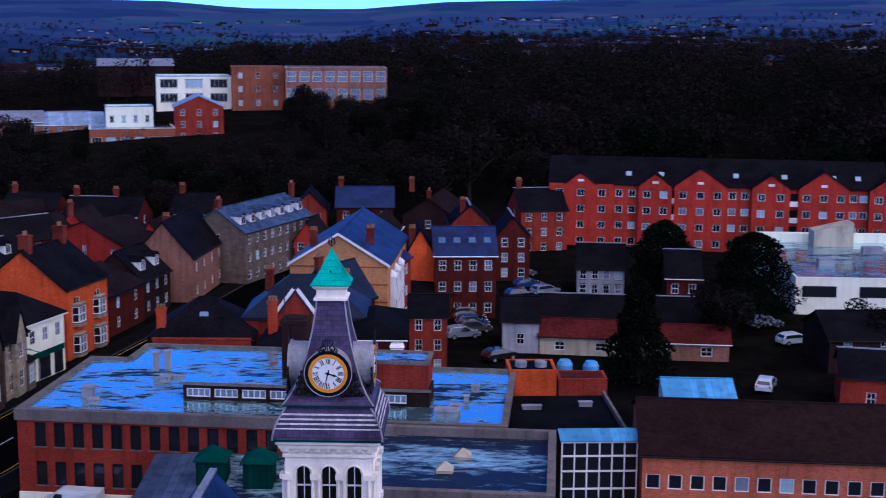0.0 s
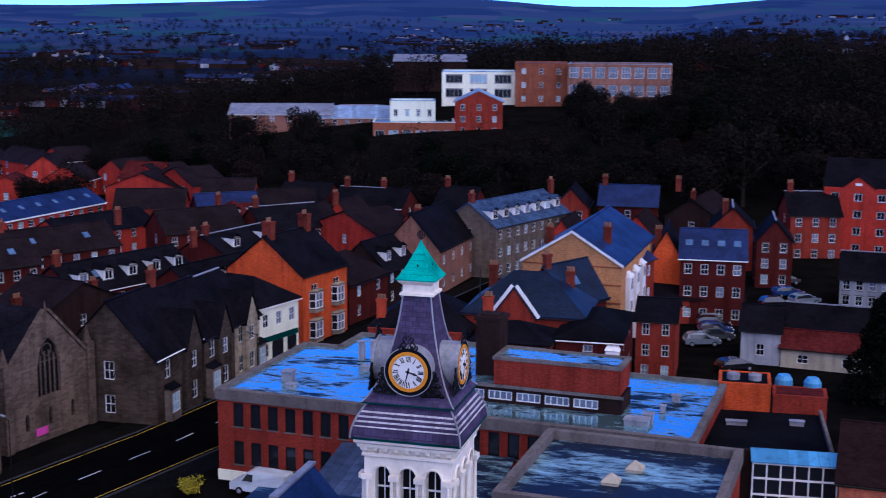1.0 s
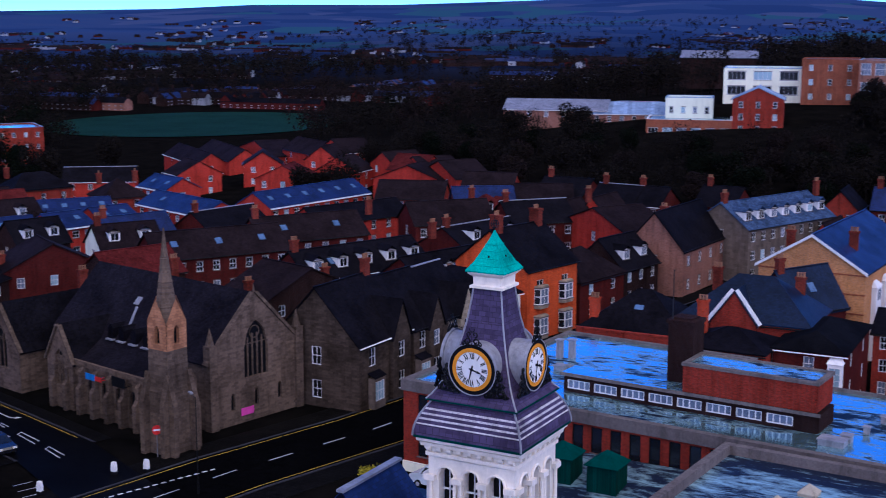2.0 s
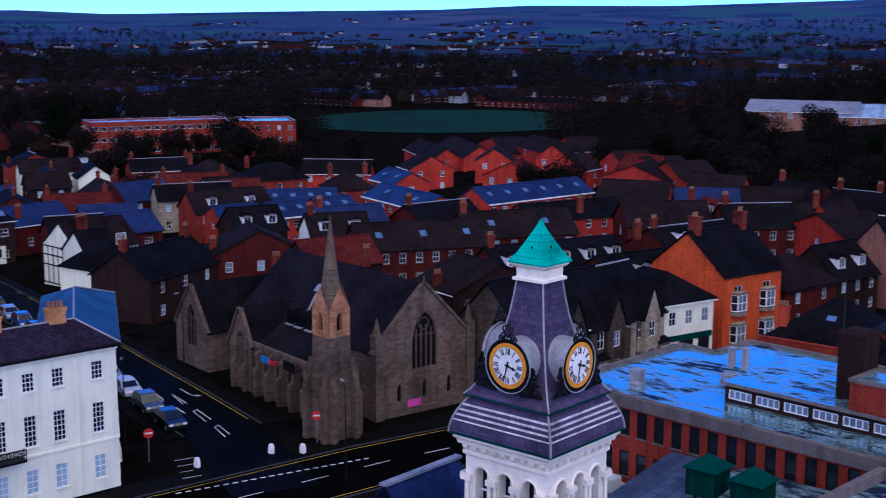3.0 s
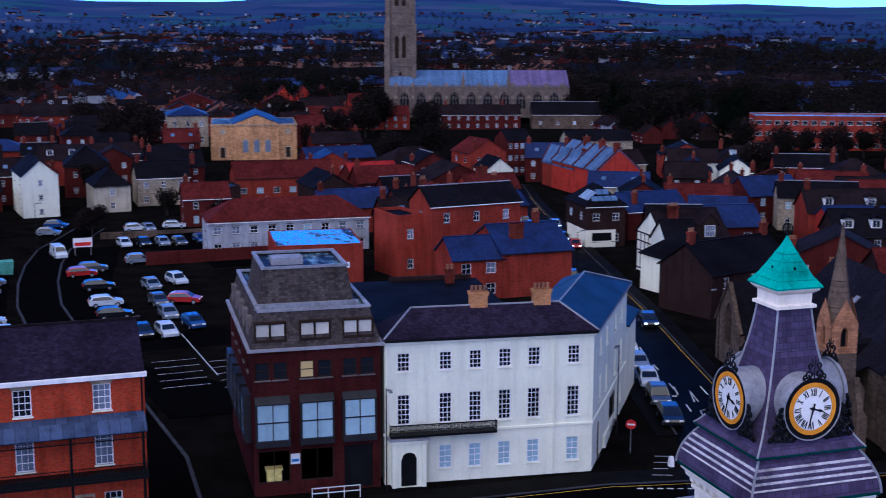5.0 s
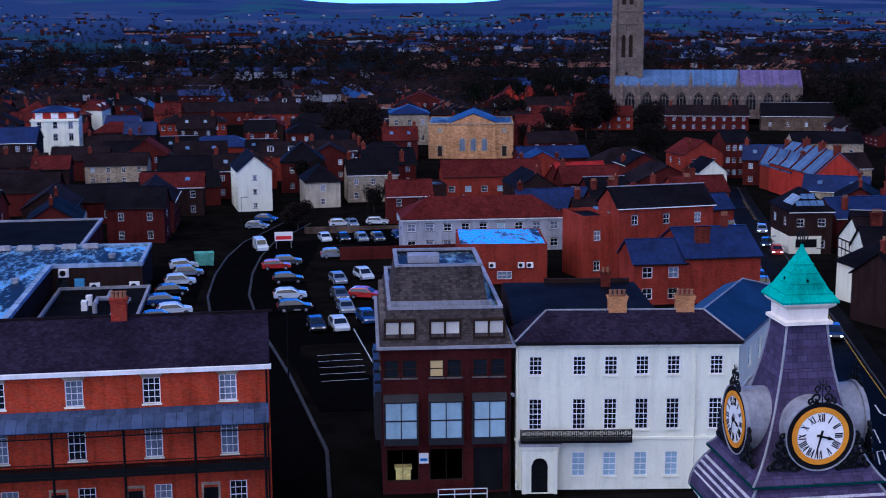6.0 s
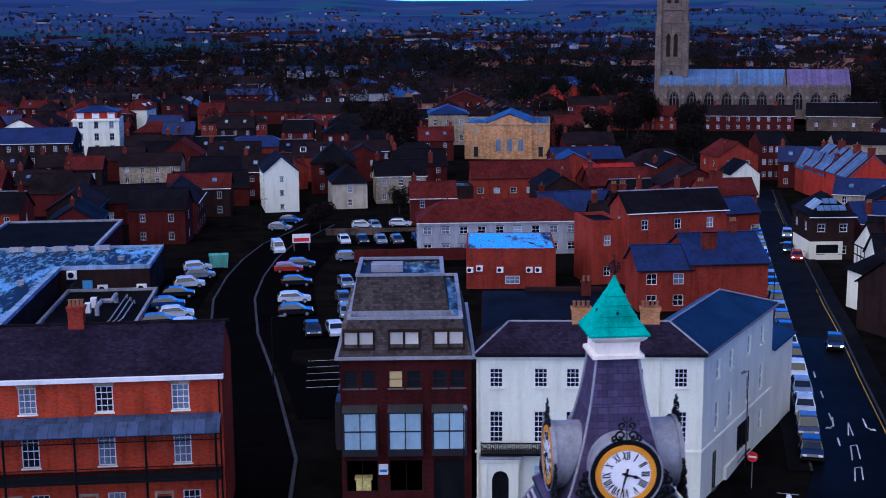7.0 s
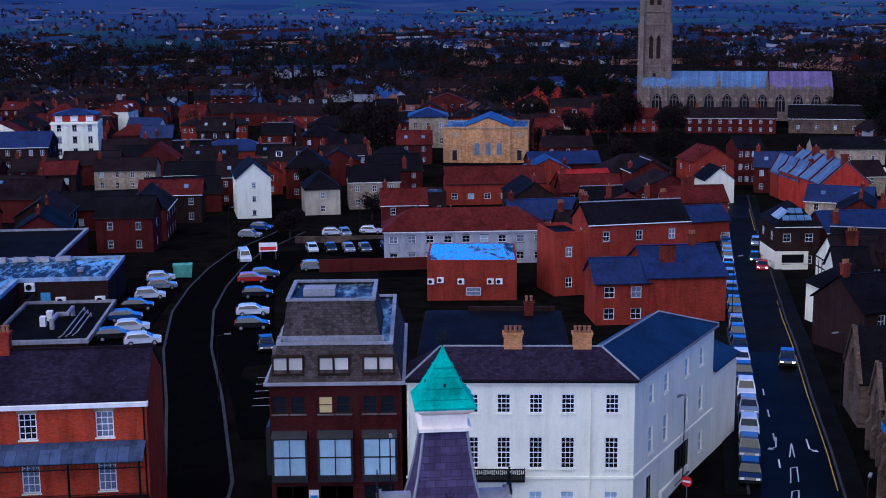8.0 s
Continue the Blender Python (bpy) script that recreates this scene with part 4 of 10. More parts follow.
def numeral(text):
    """Roman numeral as bars, upright, centred, 1 high."""
    mb = MB()
    widths = {"I": 0.26, "V": 0.62, "X": 0.62}
    total = sum(widths[c] for c in text)
    x = -total / 2

    def bar(x0, z0, x1, z1, w):
        mb.face([(x0 - w / 2, 0, z0), (x0 + w / 2, 0, z0), (x1 + w / 2, 0, z1), (x1 - w / 2, 0, z1)])
        mb.face([(x0 - w / 2, 0.02, z0), (x0 - w / 2, 0, z0), (x1 - w / 2, 0, z1), (x1 - w / 2, 0.02, z1)])
        mb.face([(x0 + w / 2, 0, z0), (x0 + w / 2, 0.02, z0), (x1 + w / 2, 0.02, z1), (x1 + w / 2, 0, z1)])
    for c in text:
        w = widths[c]
        if c == "I":
            bar(x + w / 2, -0.5, x + w / 2, 0.5, 0.17)
        elif c == "V":
            bar(x + 0.1, 0.5, x + w / 2, -0.5, 0.17)
            bar(x + w - 0.1, 0.5, x + w / 2, -0.5, 0.09)
        else:
            bar(x + 0.1, 0.5, x + w - 0.1, -0.5, 0.17)
            bar(x + w - 0.1, 0.5, x + 0.1, -0.5, 0.09)
        x += w
    return mb


NUMERALS = {h: numeral(t).mesh("numeral", "black_paint") for h, t in ROMAN.items()}


def scroll(mb, cx, y, cz, r, turns, start, sgn, rad=0.022):
    pts = []
    for i in range(int(turns * 10) + 1):
        a = start + sgn * i / 10 * 2 * math.pi
        k = r * (1 - 0.72 * i / (turns * 10))
        pts.append((cx + k * math.cos(a), y, cz + k * math.sin(a)))
    mb.path(pts, rad, 5)


def clock_face(fm):
    m = fm @ Matrix.Translation((0, -1.88, 23.52))
    d = MB()
    n = 40

    def ring(r, y):
        return [(r * math.cos(2 * math.pi * i / n), y, r * math.sin(2 * math.pi * i / n)) for i in range(n)]
    d.rings([ring(0.98, 1.2), ring(0.98, 0.1), ring(1.03, 0.08)], cap=False)
    clock = part("clock", d, "lead", tower, "round lead-clad clock drum with a gilt-ringed white dial", m=m)
    b = MB()
    dial_disc(b, 1.03, 0.0)
    part("backplate", b, "black_paint", clock)
    w = MB()
    ring_flat(w, 1.015, 1.055, -0.03, 0.10)
    part("rim", w, "lead", clock, "pale lead rim")
    w = MB()
    ring_flat(w, 0.71, 0.86, -0.03, 0.0)
    part("gilt_ring", w, "gold", clock)
    w = MB()
    dial_disc(w, 0.735, -0.012)
    part("dial", w, "dial_white", clock)
    tick = MB()
    for i in range(60):
        a = 2 * math.pi * i / 60
        c, s = math.cos(a), math.sin(a)
        tick.obox((0.685 * c - 0.008 * -s, -0.017, 0.685 * s - 0.008 * c), (c, 0, s), 0.04, (-s, 0, c), 0.016, (0, 1, 0), 0.003)
    part("minute_marks", tick, "black_paint", clock)
    for h in range(1, 13):
        a = radians(90 - 30 * h)
        mm = Matrix.Translation((0.55 * math.cos(a), -0.026, 0.55 * math.sin(a))) @ Matrix.Rotation(radians(30 * h), 4, "Y") @ Matrix.Diagonal((0.20, 0.4, 0.24, 1))
        part("numeral", NUMERALS[h], (), clock, m=mm)
    hand = MB()
    hand.rings([[(-0.03, -0.05, -0.12), (0.03, -0.05, -0.12), (0.03, -0.03, -0.12), (-0.03, -0.03, -0.12)], [(-0.025, -0.05, 0.25), (0.025, -0.05, 0.25), (0.025, -0.03, 0.25), (-0.025, -0.03, 0.25)]])
    hand.rings([[(-0.06, -0.05, 0.24), (0.06, -0.05, 0.24), (0.06, -0.03, 0.24), (-0.06, -0.03, 0.24)], [(-0.005, -0.05, 0.43), (0.005, -0.05, 0.43), (0.005, -0.03, 0.43), (-0.005, -0.03, 0.43)]])
    part("hour_hand", hand, "black_paint", clock, m=Matrix.Rotation(radians(106), 4, "Y"))
    hand = MB()
    hand.rings([[(-0.035, -0.07, -0.18), (0.035, -0.07, -0.18), (0.035, -0.055, -0.18), (-0.035, -0.055, -0.18)], [(-0.01, -0.07, 0.66), (0.01, -0.07, 0.66), (0.01, -0.055, 0.66), (-0.01, -0.055, 0.66)]])
    hand.tube((0, -0.08, 0), (0, 0.0, 0), 0.055, 0.055, 12)
    part("minute_hand", hand, "black_paint", clock, m=Matrix.Rotation(radians(194), 4, "Y"))
    c = MB()
    c.tube((0, -0.02, 0.98), (0, -0.02, 1.72), 0.022, 0.01, 6)
    for s in (-1, 1):
        scroll(c, s * 0.17, -0.02, 1.14, 0.16, 1.2, -math.pi / 2, s, 0.034)
        scroll(c, s * 0.13, -0.02, 1.42, 0.12, 1.0, -math.pi / 2, s, 0.030)
        scroll(c, s * 0.33, -0.02, 1.06, 0.10, 1.0, -math.pi / 2, s, 0.03)
        c.path([(0, -0.02, 1.5), (s * 0.09, -0.02, 1.56), (s * 0.12, -0.02, 1.66)], 0.018, 5)
        c.path([(s * 0.1, -0.02, 1.02), (s * 0.3, -0.02, 1.04), (s * 0.42, -0.02, 0.98)], 0.03, 5)
    part("iron_crest", c, "black_iron", clock, "ornamental black iron crest")
    for s in (-1, 1):
        k = MB()
        for (cx, cz, r) in ((1.10, -0.45, 0.17), (1.02, -0.72, 0.17), (1.28, -0.78, 0.20), (0.80, -0.88, 0.13), (1.22, -0.2, 0.13)):
            scroll(k, s * cx, 0.02, cz, r, 1.3, math.pi / 2, s, 0.05)
        k.path([(s * 1.08, 0.02, -0.1), (s * 1.2, 0.02, -0.5), (s * 1.42, 0.02, -0.98), (s * 0.7, 0.02, -1.02)], 0.04, 5)
        k.path([(s * 1.0, 0.02, -0.3), (s * 1.02, 0.02, -0.95)], 0.05, 5)
        for cx, cz, r in ((1.30, -0.50, 0.12), (1.45, -0.92, 0.12), (0.62, -0.98, 0.10), (1.12, 0.02, 0.10)):
            scroll(k, s * cx, 0.03, cz, r, 1.2, 0, -s, 0.04)
        part("iron_bracket", k, "black_iron", clock, "black scrolled iron bracket")


BAND = surface("pale_lichened_slate", (0.55, 0.52, 0.56), 0.6, var=0.6, scale=2.5, dark=0.25, dirt_amount=0.6)
tower_body()
tower_roof()
for fm in FACES:
    clock_face(fm)


# ---- the white Georgian corner house ----
def openings_of(parent, mb, o, u, n, length, height, wins, mat=0, reveal=0.14):
    """wins: (x centre, z bottom, width, height, cols, rows, pane, frame) each becomes an opening with its window."""
    wall_with_openings(mb, o, u, n, length, height, [(w[0] - w[2] / 2, w[1], w[0] + w[2] / 2, w[1] + w[3]) for w in wins], reveal, mat)
    for x, z, w, h, cols, rows, pane, fr in wins:
        add_window(parent, o, u, n, x - w / 2, z, w, h, cols, rows, fr, pane, sill=True)


def georgian_house():
    t = thing("georgian_house", pose(-56.19, 2.35, 0, 0, 0, 83.04), "white rendered three-storey Georgian corner house with purple slate roof", "house")
    H, W, L = 11.45, 16.53, 18.8
    xs = (1.46, 4.72, 7.06, 9.4, 11.73, 14.93)
    wins = []
    for i, x in enumerate(xs):
        wins.append((x, 8.93, 0.98, 1.45, 3, 4, "glass", "white_paint"))
        wins.append((x, 4.72, 1.0, 2.4, 3, 6, "glass", "white_paint"))
        if i > 0:
            wins.append((x, 1.05, 1.0, 1.9, 2, 4, "glass_blind", "white_paint"))
    wall = MB()
    openings_of(t, wall, (0, 0, 0), (1, 0, 0), (0, 1, 0), W, H, wins)
    s = Vector((0.456, 0.890, 0))
    sn = Vector((-0.890, 0.456, 0))
    swins = []
    for x in (3.6, 6.9, 11.8, 15.6):
        swins.append((x, 8.7, 0.95, 1.5, 1, 2, "glass_blind", "white"))
        swins.append((x, 4.8, 0.95, 2.1, 1, 2, "glass_blind", "white"))
    swins += [(3.4, 0.1, 1.1, 3.0, 1, 1, "glass", "wood_dark"), (11.0, 0.4, 3.6, 2.9, 4, 1, "glass", "wood_dark"), (15.8, 1.2, 0.9, 1.7, 1, 2, "glass_blind", "white")]
    openings_of(t, wall, (W, 0, 0), tuple(s), tuple(sn), L, H, swins)
    P2 = Vector((W, 0, 0)) + s * L
    B2 = P2 + sn * 6.0
    inner = (11.94, 4.2)
    for a, b in ((P2, B2), (B2, Vector((*inner, 0))), (Vector((*inner, 0)), Vector((0, 4.2, 0))), (Vector((0, 4.2, 0)), Vector((0, 0, 0)))):
        wall.face([(a.x, a.y, 0), (b.x, b.y, 0), (b.x, b.y, H), (a.x, a.y, H)])
    part("wall", wall, "white", t)
    band = MB()
    o = -0.12
    band.box(o, -0.1, 3.95, W, -0.002, 4.13)
    band.box(o, -0.16, H - 0.34, W + 0.05, -0.002, H - 0.12)
    band.obox((W, 0, H - 0.34), tuple(s), L, tuple(-sn), 0.16, (0, 0, 1), 0.22)
    band.obox((W, 0, 3.95), tuple(s), L, tuple(-sn), 0.1, (0, 0, 1), 0.18)
    part("string_course", band, "white", t)
    gut = MB()
    gut.box(-0.1, -0.42, H - 0.12, W + 0.25, 0.1, H + 0.08)
    part("gutter", gut, "black_iron", t)
    gut = MB()
    gut.obox((W, 0, H - 0.12), tuple(s), L, tuple(-sn), 0.42, (0, 0, 1), 0.2)
    part("side_gutter", gut, "lead", t)
    q = MB()
    for z in range(22):
        q.box(W - 0.5 if z % 2 else W - 0.32, -0.03, 0.1 + z * 0.5, W + 0.01, -0.001, 0.55 + z * 0.5)
    part("quoins", q, "white", t)
    e = 0.38
    E0, E1 = (-0.1, -e, H + 0.05), (W + 0.25, -e, H + 0.05)
    E2 = tuple(P2 - sn * e + Vector((0, 0, H + 0.05)))
    J, K, Lp = (14.27, 2.15, H + 1.85), (19.9, 13.3, H + 1.85), (2.4, 2.15, H + 1.85)
    B0, I = (-0.1, 4.4, H + 0.05), (inner[0], inner[1] + 0.1, H + 0.05)
    B2e = tuple(B2 + Vector((0, 0, H + 0.05)))
    # side slopes take the bluer slate, whose colour carries the sky sheen
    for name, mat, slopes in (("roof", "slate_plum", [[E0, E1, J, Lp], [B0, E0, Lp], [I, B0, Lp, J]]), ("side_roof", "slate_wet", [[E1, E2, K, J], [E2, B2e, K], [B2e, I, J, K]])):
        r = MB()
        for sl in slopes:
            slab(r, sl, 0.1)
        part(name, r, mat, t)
    hip = MB()
    for a, b in ((E1, J), (J, K), (J, Lp), (E0, Lp), (E2, K)):
        hip.tube((a[0], a[1], a[2] + 0.12), (b[0], b[1], b[2] + 0.12), 0.08, n=6)
    part("lead_ridge", hip, "lead", t)
    for cx in (7.76, 12.85):
        chimney(t, cx, 2.3, H + 1.3, 1.35, 0.8, 1.7, "brick_buff", 4)
    back = MB()
    back.box(0.3, 4.25, 0, 12.6, 24.0, 10.9)
    part("rear_range", back, "brick_brown", t)
    flat = MB()
    flat.box(0.4, 4.3, 10.9, 12.5, 23.9, 11.0)
    part("rear_roof", flat, "slate", t)
    cop = MB()
    cop.box(4.2, 23.7, 11.0, 12.0, 24.1, 11.35)
    part("rear_parapet", cop, "brick_brown", t)
    chimney(t, 9.6, 22.0, 11.0, 0.8, 0.6, 1.3, "brick_stack", 2)
    bal = MB()
    bal.box(0.3, -0.95, 3.98, 8.6, 0.0, 4.16)
    bal.box(0.3, -0.96, 4.92, 8.6, -0.88, 5.0)
    bal.box(0.3, -0.95, 4.5, 8.6, -0.90, 4.55)
    for i in range(60):
        x = 0.32 + i * 8.2 / 59
        bal.box(x, -0.95, 4.1, x + 0.05, -0.90, 4.94)
    for i in range(14):
        cx = 0.6 + i * 0.6
        bal.path([(cx + 0.22 * math.cos(a), -0.92, 4.72 + 0.16 * math.sin(a)) for a in [math.pi * j / 4 for j in range(9)]], 0.025, 4)
    for y in (-0.93, -0.5):
        for x in (0.3, 8.55):
            bal.box(x, y, 4.1, x + 0.05, y + 0.05, 4.95)
    part("balcony", bal, "black_iron", t, "black iron balcony")
    porch = MB()
    wall_with_arches(porch, (0.45, -0.8, 0), (1, 0, 0), (0, 1, 0), 2.6, 3.5, [(1.3, 1.25, 0.0, 2.15)], 0.3)
    porch.box(0.35, -0.95, 3.5, 3.15, 0.0, 3.74)
    for x in (0.45, 2.75):
        porch.box(x - 0.02, -0.9, 0, x + 0.32, -0.802, 3.3)
    for x in (0.45, 3.05):
        porch.face([(x, -0.8, 0), (x, 0, 0), (x, 0, 3.5), (x, -0.8, 3.5)])
    part("porch", porch, "white", t)
    slab_ = MB()
    slab_.box(0.2, -1.05, 3.74, 3.3, -0.05, 3.9)
    part("porch_roof", slab_, "lead", t)
    d = MB()
    d.box(1.1, -0.5, 0.05, 2.4, -0.42, 2.9)
    for x in (1.2, 1.8):
        for z in (0.2, 1.2):
            d.box(x, -0.53, z, x + 0.48, -0.5, z + 0.8)
    part("door", d, "black_paint", t, "black panelled front door")
    for x in (13.35, 0.12):
        pipe = MB()
        pipe.tube((x, -0.08, 0.1), (x, -0.08, H), 0.05, n=8)
        part("drainpipe", pipe, "white", t)
    low = MB()
    low.obox(tuple(P2 + Vector((0, 0, -0.2))), tuple(s), 7.0, tuple(sn), 5.0, (0, 0, 1), 7.5)
    part("rear_wing", low, "white", t)
    r = MB()
    slab(r, [tuple(P2 + Vector((0, 0, 7.3)) - sn * 0.3), tuple(P2 + s * 7.2 - sn * 0.3 + Vector((0, 0, 7.3))), tuple(P2 + s * 7.2 + sn * 5 + Vector((0, 0, 9.2))), tuple(P2 + sn * 5 + Vector((0, 0, 9.2)))], 0.12)
    part("rear_wing_roof", r, "slate_wet", t)


georgian_house()


# ---- the brick office block with mansard ----
def mansard_office():
    t = thing("office_block", pose(-56.73, -7.62, 0, 0, 0, 85.8), "dark red brick office block with two-tier slate mansard roof", "office building")
    W, D, H = 9.61, 17.2, 11.22
    BAYS = (1.41, 4.73, 7.96)
    wall = MB()
    wins = []
    for c in BAYS:
        for dx in (-0.66, 0.66):
            wins.append((c + dx, 9.0, 1.05, 1.32, 1, 2, "lit_pane" if c == 4.73 and dx < 0 else "glass", "wood_dark"))
    shops = [(0.3, 1.0, 2.7, 3.5), (3.5, 1.0, 6.0, 3.5), (6.8, 0.1, 9.0, 3.5)]
    holes = [(w[0] - w[2] / 2, w[1], w[0] + w[2] / 2, w[1] + w[3]) for w in wins]
    wall_with_openings(wall, (0, 0, 0), (1, 0, 0), (0, 1, 0), W, H, holes + shops, 0.16)
    for x, z, w, h, c, r, pane, fr in wins:
        add_window(t, (0, 0, 0), (1, 0, 0), (0, 1, 0), x - w / 2, z, w, h, c, r, fr, pane, sill=True)
    for x0, z0, x1, z1 in shops[:2]:
        f, p, s, _ = window_meshes(x1 - x0, z1 - z0, 2, 1, "wood_dark", "glass")
        part("shop_window", f, (), t, m=Matrix.Translation((x0, 0.07, z0)))
    dr = MB()
    dr.box(6.8, 0.12, 0.1, 9.0, 0.2, 3.5)
    part("door", dr, "black_paint", t, "dark recessed entrance door")
    side = [(x, z, 1.1, 1.4, 1, 2, "glass", "wood_dark") for x in (2.2, 5.2, 8.2, 11.2, 14.2) for z in (9.0,)]
    openings_of(t, wall, (0, D, 0), (0, -1, 0), (1, 0, 0), D, H, side)
    wall.face([(W, 0, 0), (W, D, 0), (W, D, H), (W, 0, H)])
    wall.face([(W, D, 0), (0, D, 0), (0, D, H), (W, D, H)])
    part("wall", wall, "brick_maroon", t)
    for a, b in [(c - 1.19, c + 1.19) for c in BAYS]:
        bay = MB()
        bay.box(a - 0.1, -0.55, 7.25, b + 0.1, 0.0, 7.32)
        bay.face([(a - 0.1, -0.6, 7.3), (b + 0.1, -0.6, 7.3), (b + 0.1, 0, 7.75), (a - 0.1, 0, 7.75)])
        bay.face([(a - 0.1, 0, 7.75), (a - 0.1, 0, 7.3), (a - 0.1, -0.6, 7.3)])
        bay.face([(b + 0.1, -0.6, 7.3), (b + 0.1, 0, 7.3), (b + 0.1, 0, 7.75)])
        bay.box(a - 0.1, -0.55, 3.95, b + 0.1, 0.0, 4.42)
        bay.box(a - 0.1, -0.55, 4.42, a, 0.0, 7.25)
        bay.box(b, -0.55, 4.42, b + 0.1, 0.0, 7.25)
        bw = part("bay_window", bay, "dark_frame", t, "projecting bay with pale blinds")
        f, p, s, _ = window_meshes(b - a, 2.83, 2, 2, "dark_frame", "glass_blind", 0.07, 0.06)
        part("window_frame", f, (), bw, m=Matrix.Translation((a, -0.52, 4.42)))
        part("pane", p, (), bw, m=Matrix.Translation((a, -0.52, 4.42)))
    for i in range(5):
        y = 1.6 + i * 3.1
        bay = MB()
        bay.box(-0.5, y, 3.75, 0.0, y + 2.2, 7.5)
        bw = part("bay_window", bay, "dark_frame", t)
        f, p, s, _ = window_meshes(2.0, 2.9, 2, 2, "dark_frame", "glass_blind" if i == 0 else "glass_curtain", 0.07, 0.06)
        mm = Matrix.Translation((-0.56, y + 2.1, 4.2)) @ Matrix.Rotation(radians(-90), 4, "Z")
        part("window_frame", f, (), bw, m=mm)
        part("pane", p, (), bw, m=mm)
    cor = MB()
    cor.rings([[(-0.05, -0.05, H - 0.1), (W + 0.05, -0.05, H - 0.1), (W + 0.05, D + 0.05, H - 0.1), (-0.05, D + 0.05, H - 0.1)],
               [(-0.35, -0.35, H), (W + 0.3, -0.35, H), (W + 0.3, D + 0.3, H), (-0.35, D + 0.3, H)],
               [(-0.35, -0.35, H + 0.2), (W + 0.3, -0.35, H + 0.2), (W + 0.3, D + 0.3, H + 0.2), (-0.35, D + 0.3, H + 0.2)]])
    part("cornice", cor, "lead", t)

    def tier(name, x0, y0, x1, y1, z0, z1, inset, mat):
        mb = MB()
        a = [(x0, y0, z0), (x1, y0, z0), (x1, y1, z0), (x0, y1, z0)]
        b = [(x0 + inset, y0 + inset, z1), (x1 - inset, y0 + inset, z1), (x1 - inset, y1 - inset, z1), (x0 + inset, y1 - inset, z1)]
        mb.rings([a, b], cap=False)
        ob = part(name, mb, mat, t)
        top = MB()
        top.box(x0 + inset, y0 + inset, z1 - 0.3, x1 - inset, y1 - inset, z1 - 0.2)
        part("flat_roof", top, "damp_flat", t)
        edge = MB()
        i = inset - 0.12
        for q in ((x0 + i, y0 + i, x1 - i, y0 + i + 0.3), (x0 + i, y1 - i - 0.3, x1 - i, y1 - i), (x0 + i, y0 + i + 0.3, x0 + i + 0.3, y1 - i - 0.3), (x1 - i - 0.3, y0 + i + 0.3, x1 - i, y1 - i - 0.3)):
            edge.box(q[0], q[1], z1 - 0.04, q[2], q[3], z1 + 0.14)
        part("coping", edge, "lead", t)
        return ob
    man = surface("mottled_slate_mansard", (0.070, 0.056, 0.052), 0.7, var=0.5, pattern=(0.3, 0.2, 0.012, (0.03, 0.025, 0.025)), spread=0.6, scale=1.2)
    tier("mansard", -0.1, -0.1, W + 0.05, D, H + 0.2, 14.05, 0.75, man)
    tier("upper_mansard", 0.75, 2.2, 8.1, 9.9, 13.9, 16.85, 0.5, man)
    gut = MB()
    gut.box(0.5, 1.9, 13.86, 8.35, 2.2, 14.3)
    part("upper_gutter", gut, "lead", t)
    for a, b in [(c - 1.05, c + 1.05) for c in BAYS]:
        d = MB()
        d.box(a - 0.12, -0.02, H + 0.66, b + 0.12, 0.6, H + 0.83)
        d.box(a - 0.12, 0.02, H + 1.97, b + 0.12, 0.6, H + 2.12)
        for x in (a - 0.12, (a + b) / 2 - 0.08, b):
            d.box(x, 0.05, H + 0.83, x + 0.12, 0.6, H + 1.97)
        dm = part("dormer", d, "wood_dark", t)
        for x0, x1 in ((a, (a + b) / 2 - 0.08), ((a + b) / 2 + 0.04, b)):
            f, p, s, _ = window_meshes(x1 - x0, 1.14, 1, 1, "dark_frame", "cream_blind", 0.04, 0.05)
            part("pane", p, (), dm, m=Matrix.Translation((x0, 0.1, H + 0.83)))
    for y in (2.5, 5.5, 8.5, 11.5, 14.5):
        d = MB()
        d.box(0.02, y, H + 0.5, 0.6, y + 1.4, H + 1.95)
        part("dormer", d, "concrete", t)
    hood = MB()
    hood.box(2.2, 5.0, 16.5, 4.6, 6.6, 17.2)
    part("plant_box", hood, "lead", t)
    rail = MB()
    for x in (4.0, 5.2, 6.4, 7.6):
        rail.box(x, -2.0, 0, x + 0.06, -1.94, 1.0)
    for z in (0.55, 0.95):
        rail.box(4.0, -2.0, z, 7.66, -1.94, z + 0.06)
    solo("handrail", rail, "white_paint", "white painted metal ramp railing on the pavement", "railing", m=pose(-56.73, -7.62, 0.05, 0, 0, 85.8))
    table = MB()
    table.box(0.9, 0.4, 1.5, 2.2, 1.3, 1.6)
    table.box(1.0, 0.5, 0.1, 2.1, 1.2, 1.5)
    solo("display_stand", table, surface("pale_yellow_board", (0.75, 0.62, 0.2), 0.6), "pale yellow display stand behind the shop glass", "stand", m=pose(-56.73, -7.62, 0.3, 0, 0, 85.8))
    sg = MB()
    sg.box(2.72, -0.12, 2.4, 3.42, -0.05, 3.2)
    sign = part("sign", sg, "white_paint", t, "white square shop sign with a blue mark")
    b = MB()
    b.box(2.8, -0.14, 2.6, 3.34, -0.12, 2.8)
    part("sign_mark", b, "blue_plastic", sign)


mansard_office()


